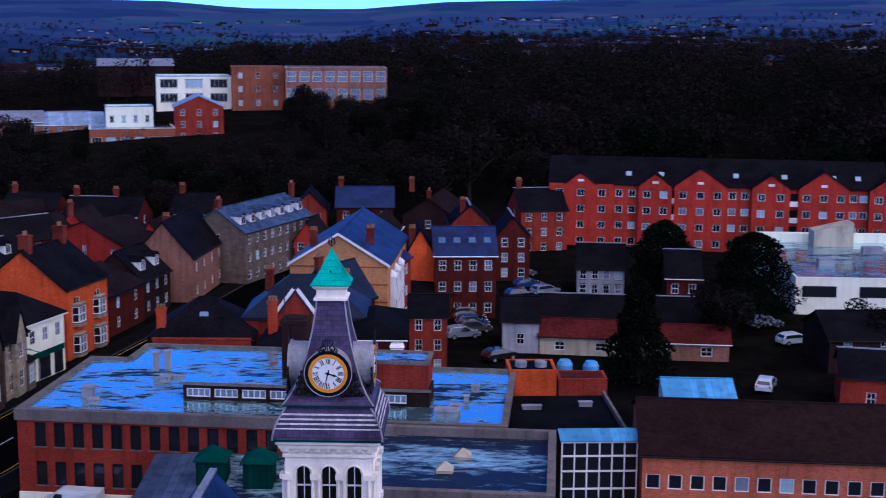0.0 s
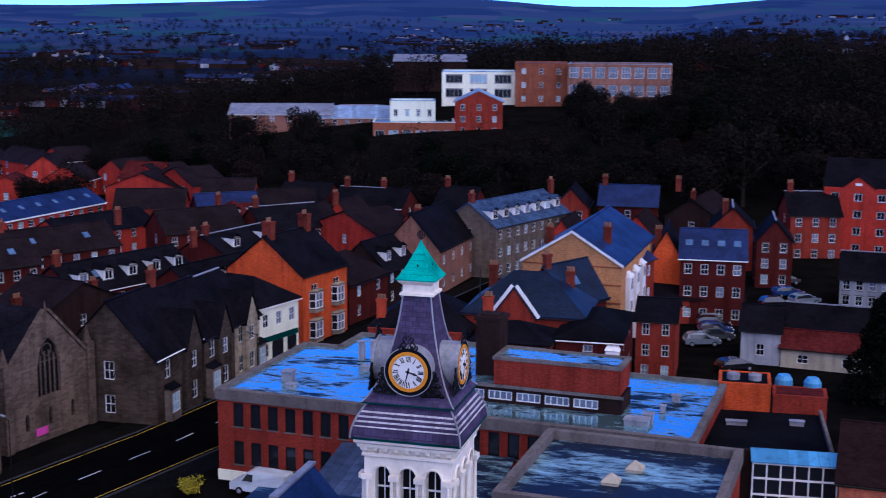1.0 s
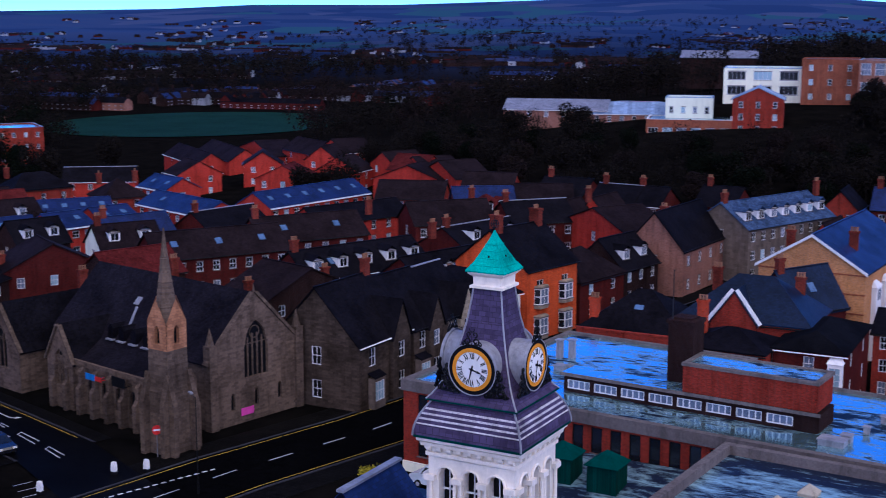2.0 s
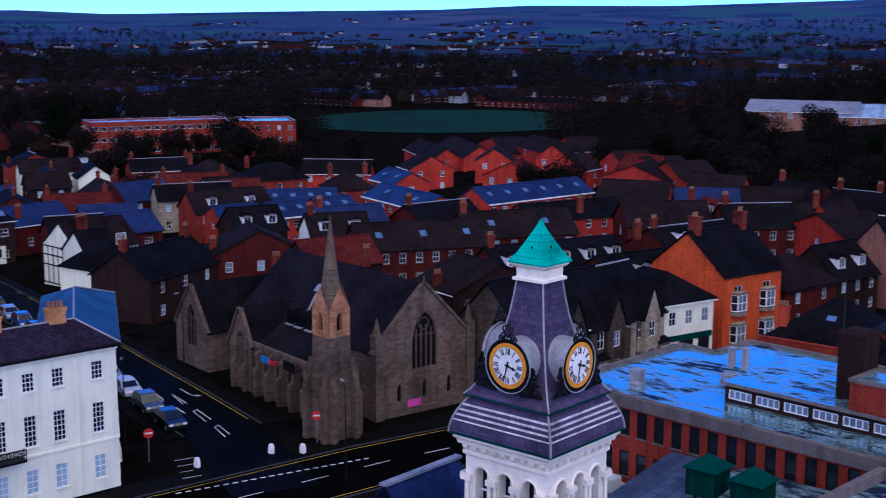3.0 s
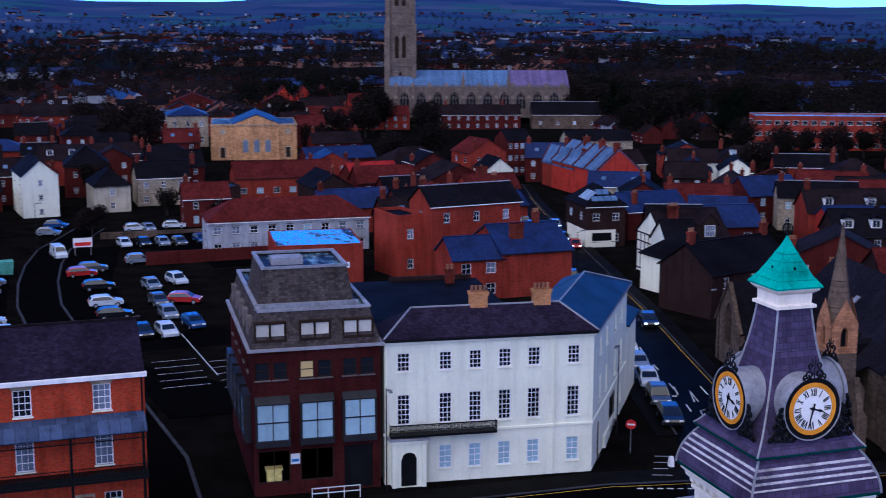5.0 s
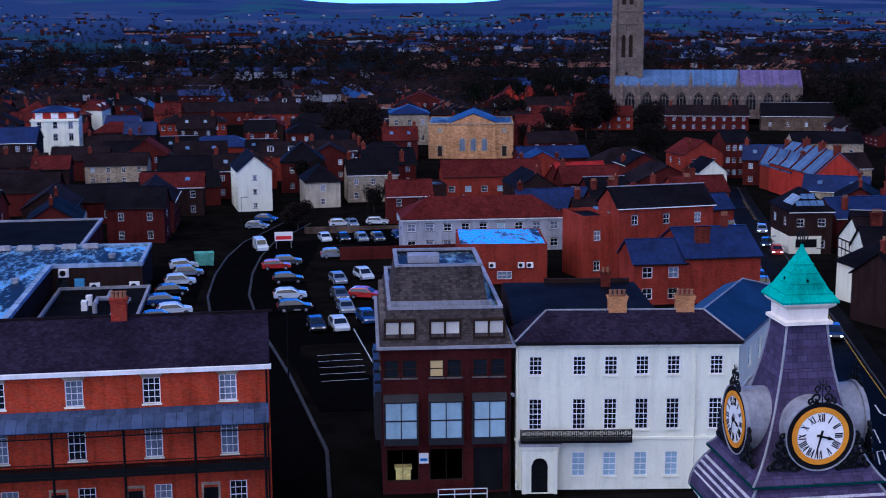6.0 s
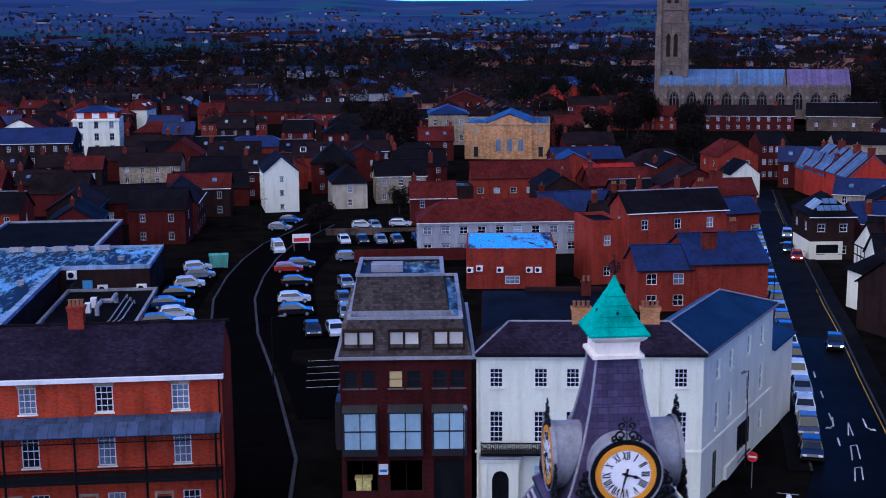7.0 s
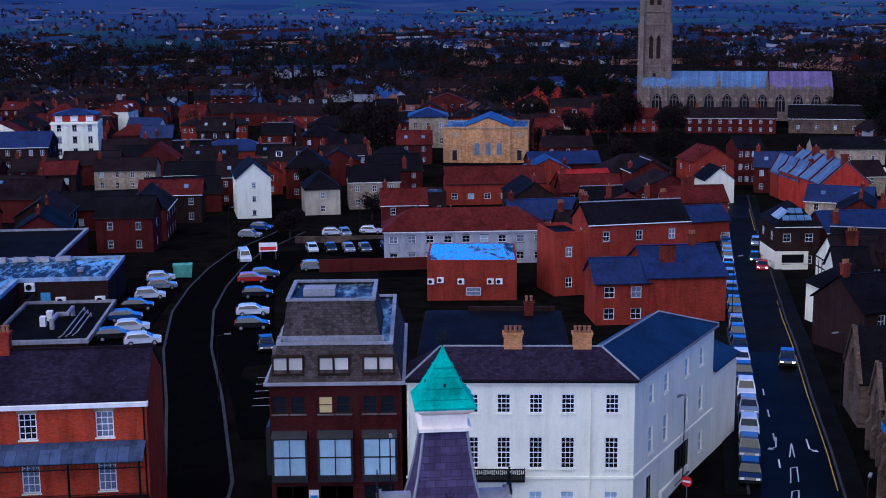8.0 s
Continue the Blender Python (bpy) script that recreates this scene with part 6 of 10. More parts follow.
def chapel():
    # local frame: x west along the nave, from the east gable; y south
    t = thing("stone_chapel", pose(-49.6, 49.5, 0, 0, 0, 168.5), "brown-grey stone Gothic chapel with steep slate roof and corner spire", "church")
    HW, HE, HR, L = 5.6, 6.4, 12.0, 24.0

    def gable_top(length):
        return lambda x: HE + (HR - HE) * (1 - abs(x - length / 2) / (length / 2))
    e = MB()
    wall_with_arches(e, (0, HW, 0), (0, -1, 0), (1, 0, 0), 2 * HW, HR, [(HW, 2.9, 4.2, 7.0), (HW - 2.9, 0.5, 1.4, 2.6), (HW + 2.9, 0.5, 1.4, 2.6), (HW, 0.5, 1.4, 2.6)], 0.4, True, gable_top(2 * HW))
    east = part("gable_wall", e, "stone", t)
    tr = MB()
    tracery(tr, 0, 2.9, 4.2, 7.0, 0, 5)
    part("tracery", tr, "stone", east, m=Matrix.Translation((0.12, 0, 0)) @ Matrix.Rotation(radians(-90), 4, "Z"))
    gl = MB()
    gl.box(0.3, -1.6, 4.0, 0.34, 1.6, 9.7)
    gl.box(0.3, -3.5, 1.2, 0.34, 3.5, 3.2)
    part("pane", gl, "glass_leaded", east)
    cp = MB()
    for s in (-1, 1):
        cp.obox((-0.15, s * (HW + 0.3), HE - 0.25), tuple(Vector((0, -s * HW, HR - HE)).normalized()), math.hypot(HW, HR - HE) + 0.35, (1, 0, 0), 0.6, tuple(Vector((0, s * (HR - HE), HW)).normalized()), 0.28)
    part("coping", cp, "stone", east)
    f = MB()
    f.tube((0.15, 0, HR), (0.15, 0, HR + 0.9), 0.12, 0.03, 6)
    part("finial", f, "stone", east)
    for s in (-1, 1):
        body = MB()
        body.face([(0, s * HW, 0), (L, s * HW, 0), (L, s * HW, HE), (0, s * HW, HE)])
        part("side_wall", body, "stone", t)
    body = MB()
    body.face([(L, -HW, 0), (L, HW, 0), (L, HW, HE), (L, 0, HR), (L, -HW, HE)])
    part("wall", body, "stone", t)
    r = MB()
    roof_gable(r, 0.2, -HW, L, HW, HE, HR - HE, 0.25, "x")
    roof = part("roof", r, "slate_chapel", t)
    up = Vector((0, -HW, HR - HE)).normalized()
    out = tuple(Vector((0, HR - HE, HW)).normalized())
    sk = MB()
    sk.obox((14.0, 2.7, HE + (HR - HE) * (1 - 2.7 / HW) - 0.05), (1, 0, 0), 0.7, tuple(up), 0.9, out, 0.22)
    part("skylight", sk, "lead", roof)
    for x in (14.4, 12.7, 10.8, 8.9, 7.0):
        v = MB()
        z = HE + (HR - HE) * (1 - 5.2 / HW)
        v.rings([[(x - 0.4, 5.25, z - 0.3), (x + 0.4, 5.25, z - 0.3), (x + 0.4, 5.9, z - 0.3), (x - 0.4, 5.9, z - 0.3)], [(x - 0.4, 4.6, z + 0.75), (x + 0.4, 4.6, z + 0.75), (x + 0.4, 5.85, z + 0.75), (x - 0.4, 5.85, z + 0.75)], [(x - 0.08, 4.2, z + 1.15), (x + 0.08, 4.2, z + 1.15), (x + 0.08, 5.85, z + 1.15), (x - 0.08, 5.85, z + 1.15)]])
        vent = part("roof_vent", v, "slate", roof, "small gabled slate roof vent")
        si = MB()
        si.box(x - 0.5, 5.7, z - 0.42, x + 0.5, 6.15, z - 0.28)
        part("sill", si, "lead", vent)
    fl = MB()
    slope_dir = Vector((-1.3, 2.6, -2.6))
    fl.obox((13.8, 2.95, HE + (HR - HE) * (1 - 2.95 / HW) + 0.16), tuple(slope_dir.normalized()), slope_dir.length, (1, 0, 0), 0.3, out, 0.06)
    part("flashing", fl, "lead", roof, "pale lead flashing strip")
    # south aisle with lean-to roof and cross gables
    a = MB()
    wall_with_arches(a, (4.0, HW + 4.0, 0), (1, 0, 0), (0, -1, 0), 15.0, 4.6, [(2.0 + i * 2.2, 1.0, 1.3, 2.7) for i in range(6)], 0.35, True)
    aisle = part("aisle_wall", a, "stone", t)
    gl = MB()
    gl.box(4.2, HW + 3.7, 1.0, 18.8, HW + 3.74, 4.3)
    part("pane", gl, "glass_leaded", aisle)
    par = MB()
    par.box(3.8, HW + 3.85, 4.6, 19.2, HW + 4.15, 5.1)
    part("parapet", par, "stone", aisle)
    ar = MB()
    slab(ar, [(4.0, HW, HE - 0.1), (19.2, HW, HE - 0.1), (19.2, HW + 3.9, 4.5), (4.0, HW + 3.9, 4.5)][::-1], 0.12)
    part("aisle_roof", ar, "slate_chapel", t)
    fl = MB()
    vd = Vector((-2.9, 4.4, -2.6))
    fl.obox((18.3, 4.75, 7.5), tuple(vd.normalized()), vd.length, (1, 0, 0), 0.32, (0, 0.5, 0.86), 0.06)
    part("flashing", fl, "lead", t, "lead valley between the roofs")
    for i in range(7):
        buttress(t, 4.9 + i * 2.2, HW + 4.0, 4.6, 0.5, 0.8, 180)
    for cx, w, h, he in ((17.1, 4.2, 8.1, 4.6), (27.6, 7.0, 8.7, 4.2)):
        g = MB()
        top = (lambda ww, hh, ee: (lambda x: ee + (hh - ee) * (1 - abs(x - ww / 2) / (ww / 2))))(w, h, he)
        wall_with_arches(g, (cx - w / 2, HW + 4.3, 0), (1, 0, 0), (0, -1, 0), w, h, [(w / 2, w * 0.34, 2.2, 4.6)], 0.35, True, top)
        gw = part("gable_wall", g, "stone", t)
        tr = MB()
        tracery(tr, 0, w * 0.34, 2.2, 4.6, 0, 3, 0.08)
        part("tracery", tr, "stone", gw, m=pose(cx, HW + 4.2, 0, 0, 0, 180))
        gl = MB()
        gl.box(cx - 1.4, HW + 3.95, 2.0, cx + 1.4, HW + 4.0, 7.0)
        part("pane", gl, "glass_leaded", gw)
        for x in (cx - w / 2, cx + w / 2):
            sd = MB()
            sd.face([(x, HW + 4.3, 0), (x, 0, 0), (x, 0, he), (x, HW + 4.3, he)])
            part("side_wall", sd, "stone", t)
        gr = MB()
        roof_gable(gr, cx - w / 2, 0.5, cx + w / 2, HW + 4.1, he, h - he, 0.15, "y")
        part("roof", gr, "slate", t)
        cp = MB()
        for s in (-1, 1):
            cp.obox((cx + s * (w / 2 + 0.1), HW + 4.05, he - 0.1), tuple(Vector((-s * w / 2, 0, h - he)).normalized()), math.hypot(w / 2, h - he) + 0.1, (0, 1, 0), 0.45, tuple(Vector((s * (h - he), 0, w / 2)).normalized()), 0.22)
        part("coping", cp, "stone", gw)
    hall = MB()
    hall.box(24, -5, 0, 31, HW, 4.6)
    part("rear_hall", hall, "stone", t)
    for x, y in ((0.2, HW - 0.3), (0.2, -HW + 0.3)):
        p = MB()
        p.box(x - 0.5, y - 0.45, 0, x + 0.4, y + 0.45, 8.0)
        p.tube((x, y, 8.0), (x, y, 9.6), 0.42, 0.03, 6)
        part("pinnacle", p, "stone", t)
    b = MB()
    b.box(-0.1, 0.5, 0.7, -0.04, 2.0, 1.4)
    part("banner", b, "pink_cloth", east, "small pink banner")
    for x0, x1, z0, z1, mat in ((10.5, 12.0, 3.9, 4.5, "blue_plastic"), (9.5, 10.49, 3.95, 4.4, "sign_red"), (5.9, 7.9, 4.0, 4.9, "black_paint")):
        m = MB()
        m.box(x0, HW + 4.9, z0, x1, HW + 4.94, z1)
        m.box(x0 + 0.1, HW + 4.0, z0 + 0.1, x0 + 0.16, HW + 4.9, z0 + 0.16)
        m.box(x1 - 0.16, HW + 4.0, z0 + 0.1, x1 - 0.1, HW + 4.9, z0 + 0.16)
        part("banner", m, mat, aisle)
    # corner steeple
    st = thing("chapel_spire", pose(-50.6, 38.4, 0, 0, 0, 174.0), "slender brown stone octagonal spire on buttressed square base", "spire")
    b = MB()
    b.rings([[(-1.45, -1.45, 0), (1.45, -1.45, 0), (1.45, 1.45, 0), (-1.45, 1.45, 0)], [(-1.35, -1.35, 5.5), (1.35, -1.35, 5.5), (1.35, 1.35, 5.5), (-1.35, 1.35, 5.5)], [(-1.2, -1.2, 5.9), (1.2, -1.2, 5.9), (1.2, 1.2, 5.9), (-1.2, 1.2, 5.9)], [(-1.15, -1.15, 9.2), (1.15, -1.15, 9.2), (1.15, 1.15, 9.2), (-1.15, 1.15, 9.2)]], cap=False)
    part("base", b, "stone", st)
    warm = surface("orange_lichen_stone", (0.36, 0.17, 0.085), 0.9, var=0.4, pattern=(0.5, 0.24, 0.014, (0.15, 0.1, 0.08)), spread=0.4)
    for k in range(4):
        g = MB()
        wall_with_arches(g, (-1.15, -1.17, 9.2), (1, 0, 0), (0, 1, 0), 2.3, 4.4, [(1.15, 0.62, 0.5, 1.6)], 0.4, True, lambda x: 2.4 + 2.0 * (1 - abs(x - 1.15) / 1.15))
        part("lantern_gable", g, warm, st, m=pose(0, 0, 0, 0, 0, 90 * k))
        for s in (-1, 1):
            buttress(st, s * 1.25, -1.35, 7.0, 0.5, 0.9, 0) if k == 0 else None
        if k:
            bb = MB()
            for s in (-1, 1):
                bb.box(s * 1.25 - 0.25, -2.1, 0, s * 1.25 + 0.25, -1.2, 4.6)
                bb.rings([[(s * 1.25 - 0.25, -2.1, 4.6), (s * 1.25 + 0.25, -2.1, 4.6), (s * 1.25 + 0.25, -1.2, 4.6), (s * 1.25 - 0.25, -1.2, 4.6)], [(s * 1.25 - 0.25, -1.3, 7.2), (s * 1.25 + 0.25, -1.3, 7.2), (s * 1.25 + 0.25, -1.2, 7.2), (s * 1.25 - 0.25, -1.2, 7.2)]])
            part("buttress", bb, "stone", st, m=pose(0, 0, 0, 0, 0, 90 * k))
    # added black box stands in for the shade inside the lantern
    dk = MB()
    dk.box(-0.8, -0.8, 9.4, 0.8, 0.8, 11.4)
    part("dark_core", dk, "black_paint", st)
    sp = MB()
    sp.rings([[(r * math.cos(math.pi / 8 + i * math.pi / 4), r * math.sin(math.pi / 8 + i * math.pi / 4), z) for i in range(8)] for r, z in ((1.2, 11.3), (0.62, 15.0), (0.22, 18.2), (0.06, 19.6))])
    part("spire", sp, "stone", st)
    for r, z in ((0.95, 12.9), (0.62, 15.0), (0.36, 17.0)):
        rg = MB()
        rg.rings([[(rr * math.cos(math.pi / 8 + i * math.pi / 4), rr * math.sin(math.pi / 8 + i * math.pi / 4), zz) for i in range(8)] for rr, zz in ((r + 0.02, z - 0.08), (r + 0.06, z), (r - 0.02, z + 0.08))], cap=False)
        part("spire_band", rg, "stone", st)


chapel()


# ---- the great parish church ----
def parish_church():
    t = thing("parish_church", pose(-427.0, 110.0, -2.8, 0, 0, 73.0), "large grey stone parish church with blue lead roof and tall tower", "church")
    L, D, H = 66.0, 24.0, 11.0
    a = MB()
    wall_with_arches(a, (0, 0, 0), (1, 0, 0), (0, 1, 0), L, H, [(5.5 + i * 6.1, 3.4, 3.2, 6.4) for i in range(10)], 0.6, True)
    for x in (0, L):
        a.face([(x, 0, 0), (x, D, 0), (x, D, H), (x, 0, H)])
    part("wall", a, "stone_grey", t)
    g = MB()
    g.box(1, 0.5, 2.5, L - 1, 0.6, 9.8)
    part("pane", g, "glass", t)
    for i in range(10):
        tr = MB()
        tracery(tr, 5.5 + i * 6.1, 3.4, 3.2, 6.4, 0.2, 3, 0.2)
        part("tracery", tr, "stone_grey", t)
    for i in range(11):
        buttress(t, 2.4 + i * 6.1, 0, H + 1.5, 1.2, 1.8, 0, "stone_grey")
    p = MB()
    for i in range(66):
        p.box(i, -0.15, H, i + 0.55, 0.25, H + 0.9)
    p.box(0, -0.15, H - 0.3, L, 0.25, H)
    tagged(part("battlement", p, "stone_grey", t), kind="stuff")
    for x0, x1 in ((0, 44), (44.5, L)):
        r = MB()
        slab(r, [(x0, 0.3, H), (x1, 0.3, H), (x1, D / 2, H + 5.6), (x0, D / 2, H + 5.6)], 0.15)
        slab(r, [(x1, D, H), (x0, D, H), (x0, D / 2, H + 5.6), (x1, D / 2, H + 5.6)], 0.15)
        part("roof", r, "church_lead" if x0 == 0 else "church_lead_purple", t, "weathered blue-grey lead roof")
    for x in (27, 43.5):
        pn = MB()
        pn.box(x - 0.6, -0.6, H, x + 0.6, 0.6, H + 2.5)
        pn.tube((x, 0, H + 2.5), (x, 0, H + 6), 0.6, 0.05, 6)
        part("pinnacle", pn, "stone_grey", t)
    tw = thing("church_tower", pose(-437.3, 117.3, -5, 0, 0, 73.0), "tall square grey stone church tower with twin belfry windows", "church tower")
    for k in range(4):
        f = MB()
        wall_with_arches(f, (-4.6, -4.6, 0), (1, 0, 0), (0, 1, 0), 9.2, 68, [(3.3, 1.5, 23.5, 30.5), (5.9, 1.5, 23.5, 30.5), (3.3, 1.5, 42.5, 48.0), (5.9, 1.5, 42.5, 48.0), (4.6, 1.2, 15, 17.5)], 0.8, True)
        part("wall", f, "stone_grey", tw, m=pose(0, 0, 0, 0, 0, 90 * k))
        l = MB()
        l.box(-2.6, -4.0, 22, 2.6, -3.9, 52)
        l.box(-0.8, -4.0, 14, 0.8, -3.9, 20)
        part("louvre", l, "wood_dark", tw, m=pose(0, 0, 0, 0, 0, 90 * k))
        c = MB()
        c.box(-5.5, -5.5, 0, -3.9, -3.9, 66)
        c.box(-5.9, -5.9, 0, -3.9, -3.9, 36)
        part("corner_buttress", c, "stone_grey", tw, m=pose(0, 0, 0, 0, 0, 90 * k))
        s = MB()
        for z in (13, 20.5, 35.5, 40.0, 55):
            s.box(-5.0, -4.95, z, 5.0, -4.6, z + 0.5)
        part("string_course", s, "stone_grey", tw, m=pose(0, 0, 0, 0, 0, 90 * k))
    top = MB()
    top.box(-4.4, -4.4, 67, 4.4, 4.4, 68)
    part("top", top, "lead", tw)


parish_church()


# ---- the gabled apartment block ----
def apartment_block():
    """A stepped row: recessed ranges and projecting gabled bays."""
    t = thing("apartment_block", pose(19.4, 166.5, 0.4, 0, 0, -7.6), "long crimson brick apartment block with gabled bays and slate roof", "apartment building")
    H, D, L = 11.6, 13.0, 56.0
    bays = [(0.0, 10.8, 0.35), (15.2, 5.6, 1.0), (21.2, 8.6, 0.6), (34.0, 6.2, 1.0), (41.6, 8.2, 0.6), (53.0, 6.0, 1.0)]
    wall = MB()
    wall.box(0, 0.9, -4, L, D, H)
    part("wall", wall, "brick_crimson", t)
    r = MB()
    roof_gable(r, 0, 0.9, L, D, H, 4.0, 0.3, "x")
    part("roof", r, "slate", t)
    k = random.Random(9)
    cuts = []
    for x0, w, pr in bays:
        b = MB()
        o = (x0, 0.9 - pr - 0.3, 0)
        dep = pr + 0.3
        wins = []
        n = 3 if w > 7 else 2
        for fl in range(4):
            for i in range(n):
                wins.append((w * (i + 0.5) / n, 1.2 + fl * 2.75, 1.25, 1.2))
        wall_with_openings(b, o, (1, 0, 0), (0, 1, 0), w, H, [(c - a / 2, z, c + a / 2, z + h) for c, z, a, h in wins], 0.12)
        rise = w * 0.36 if w < 10 else 1.9
        gw = w if w < 10 else 5.0
        g0 = (w - gw) / 2
        b.face([(x0 + g0, o[1], H), (x0 + g0 + gw, o[1], H), (x0 + w / 2, o[1], H + rise)])
        for x in (x0, x0 + w):
            b.face([(x, o[1], -4), (x, 0.9, -4), (x, 0.9, H), (x, o[1], H)])
        b.face([(x0, o[1], -4), (x0 + w, o[1], -4), (x0 + w, o[1], 0), (x0, o[1], 0)])
        bay = part("bay", b, "brick_crimson", t)
        for c, z, a, h in wins:
            add_window(t, o, (1, 0, 0), (0, 1, 0), c - a / 2, z, a, h, 2, 1, "white_paint", pane_kind(k), far=True)
        rf = MB()
        roof_gable(rf, x0 + g0, o[1], x0 + g0 + gw, 7.0, H, rise, 0.25, "y")
        part("bay_roof", rf, "slate", bay)
        v = MB()
        cx = x0 + w / 2
        v.box(cx - 0.5, o[1] - 0.04, H + 0.35, cx + 0.5, o[1], H + 0.75)
        part("gable_vent", v, "white_paint", bay)
    gaps = [(10.8, 15.2), (29.8, 34.0), (49.8, 53.0)]
    for a, b in gaps:
        n = 2
        for fl in range(4):
            for i in range(n):
                add_window(t, (a, 0.9, 0), (1, 0, 0), (0, 1, 0), (b - a) * (i + 0.5) / n - 0.6, 1.2 + fl * 2.75, 1.2, 1.2, 2, 1, "white_paint", pane_kind(k), depth=-0.06, far=True)
    for a in (20.0, 40.4):
        for fl in range(4):
            # flat black panel on the wall paints the shade of a balcony recess
            bl = MB()
            bl.box(a - 0.6, 0.75, 0.3 + fl * 2.75, a + 1.2, 0.89, 2.4 + fl * 2.75)
            part("balcony_recess", bl, "black_paint", t)
            rl = MB()
            rl.box(a - 0.6, 0.2, 0.3 + fl * 2.75, a + 1.2, 0.25, 1.2 + fl * 2.75)
            part("balcony_rail", rl, "white_paint", t)
    for x in (13, 18.5, 31, 39, 47, 51):
        s = MB()
        s.obox((x, 2.6, H + 1.25), (1, 0, 0), 0.9, tuple(Vector((0, 6.05, 4.0)).normalized()), 1.1, tuple(Vector((0, -4.0, 6.05)).normalized()), 0.1)
        part("skylight", s, "glass_blind", t)
    FOOT.append((46, 170, 30))


apartment_block()


# ---- houses of the town ----
house("cottage_row", "pale grey rendered row with red clay tile roof", -171.7, 6.0, 88.0, 26.3, 9, 5.6, "hip", 3.0, "grey_render", "tile_red", 9, 2, 1, group="houses of the old town", win=(1.3,1.2))
ac_shop = house("workshop", "red brick workshop with a wet flat roof", -138.9, 10.3, 83.4, 12.2, 13, 5.7, "flat", 2, "brick", "wet_flat", 0, 2, 0, group="houses of the old town", category="workshop", parapet=0.1, base=-1.75)
house("town_house", "tall red brick house with dark slate roof", -137.4, 32.4, 97.5, 14.3, 7.5, 10.4, "x", 2.4, "brick", "slate", 3, 3, 1, group="houses of the old town", chimneys=((0.7, 4.5, 1.5), (12.3, 4.5, 1.5)))
house("annex", "low red brick wing with slate roof", -139.6, 27.9, 97.7, 4.3, 8, 8.6, "flat", 2, "brick", "slate", 1, 2, 0, group="houses of the old town")
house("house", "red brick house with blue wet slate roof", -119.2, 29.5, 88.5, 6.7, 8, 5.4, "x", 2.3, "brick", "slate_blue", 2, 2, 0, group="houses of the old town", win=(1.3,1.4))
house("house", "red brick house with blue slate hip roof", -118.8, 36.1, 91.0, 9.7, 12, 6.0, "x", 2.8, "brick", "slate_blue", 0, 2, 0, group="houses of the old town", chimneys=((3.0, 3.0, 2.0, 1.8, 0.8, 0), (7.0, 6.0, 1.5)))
house("house", "white painted gable-fronted house with dark roof", -233.7, -21.4, 97.0, 7.0, 14, 8.6, "y", 3.0, "white", "slate", 1, 3, 2, group="houses of the old town", win=(0.8,0.9))
house("house", "cream stone house with dark slate roof", -244.0, 1.8, 91.5, 10.9, 9, 6.0, "x", 3.0, "stone_cream", "slate", 3, 2, 1, group="houses of the old town", chimneys=((0.7, 4.5, 1.5), (12.3, 4.5, 1.5)))
house("house", "cream rendered house with slate hip roof", -236.7, -7.5, 95.6, 7.3, 10, 5.6, "hip", 3.2, "cream", "slate", 1, 2, 2, group="houses of the old town")
house("house", "dark red brick house with slate hip roof", -261.7, -12.2, 87.9, 9.6, 11, 7.0, "hip", 4.2, "brick_dark", "slate", 2, 2, 1, group="houses of the old town")
gold_hall = house("assembly_hall", "golden ashlar hall with low pediment and arched windows", -325.7, 29.5, 80.6, 23.6, 22, 9.9, "flat", 2, "stone_gold", "damp_flat", 0, 1, 0, group="houses of the old town", category='hall', parapet=0.2)
house("villa", "buff stone house with low slate hip roof", -364.5, 22.5, 86.0, 12.0, 14, 9.6, "hip", 2.4, "stone_cream", "slate_blue", 3, 2, 3, group="houses of the old town", win=(1.1, 1.7))
for gy in (77.5, 85.5, 93.5):
    house("gabled_house", "red brick gabled house in a row of three", -478.0 + (gy - 77) * 0.1, gy, 82.0, 7.2, 10, 7.0, "y", 4.2, "brick_crimson", "tile_red", 2, 2, 0, group="gabled houses by the church", category="house")
house("gabled_house", "red brick house with two gables and white windows", -470.0, 106.0, 82.0, 15.0, 9, 5.0, "x", 3.2, "brick_crimson", "tile_red", 5, 1, 0, group="gabled houses by the church", category="house")
house("row_house", "long red brick row with dark red roof before the church", -405.0, 84.0, 82.0, 26.0, 8, 5.0, "x", 3.0, "brick", "tile_red", 8, 2, 0, group="houses by the church", chimneys=((4.0, 4.0, 1.5), (20.0, 4.0, 1.5)))
house("row_house", "dark brick row with brown tile roof before the church", -398.0, 118.0, 76.0, 30.0, 8, 5.2, "x", 3.2, "brick_dark", "tile_dark", 9, 2, 0, group="houses by the church", chimneys=((4.0, 4.0, 1.5), (24.0, 4.0, 1.5)))
house("row_house", "dark slate hall with steep roof before the church", -392.0, 152.0, 72.0, 24.0, 9, 5.0, "x", 4.2, "stone", "slate", 4, 1, 0, group="houses by the church")
house("house", "red brick row with red tile roof", -247.2, 23.0, 89.2, 21.8, 8, 4.8, "x", 3.2, "brick", "tile_red", 6, 1, 1, group="houses of the old town", win=(1.4,1.2))
house("house", "low red brick house with bright red tile roof", -238.5, 47.7, 100.3, 11.3, 9, 4.4, "x", 3.4, "brick_dark", "tile_bright", 2, 1, 1, group="houses of the old town")
hotel_block = house("hotel", "white stuccoed hotel with pilasters and a red brick attic", -351.5, -81.8, 92.0, 13.1, 11, 10.4, "flat", 2.0, "white", "damp_flat", 3, 3, 3, group="houses of the old town", win=(1.3,1.9), category='hotel', parapet=0.3)
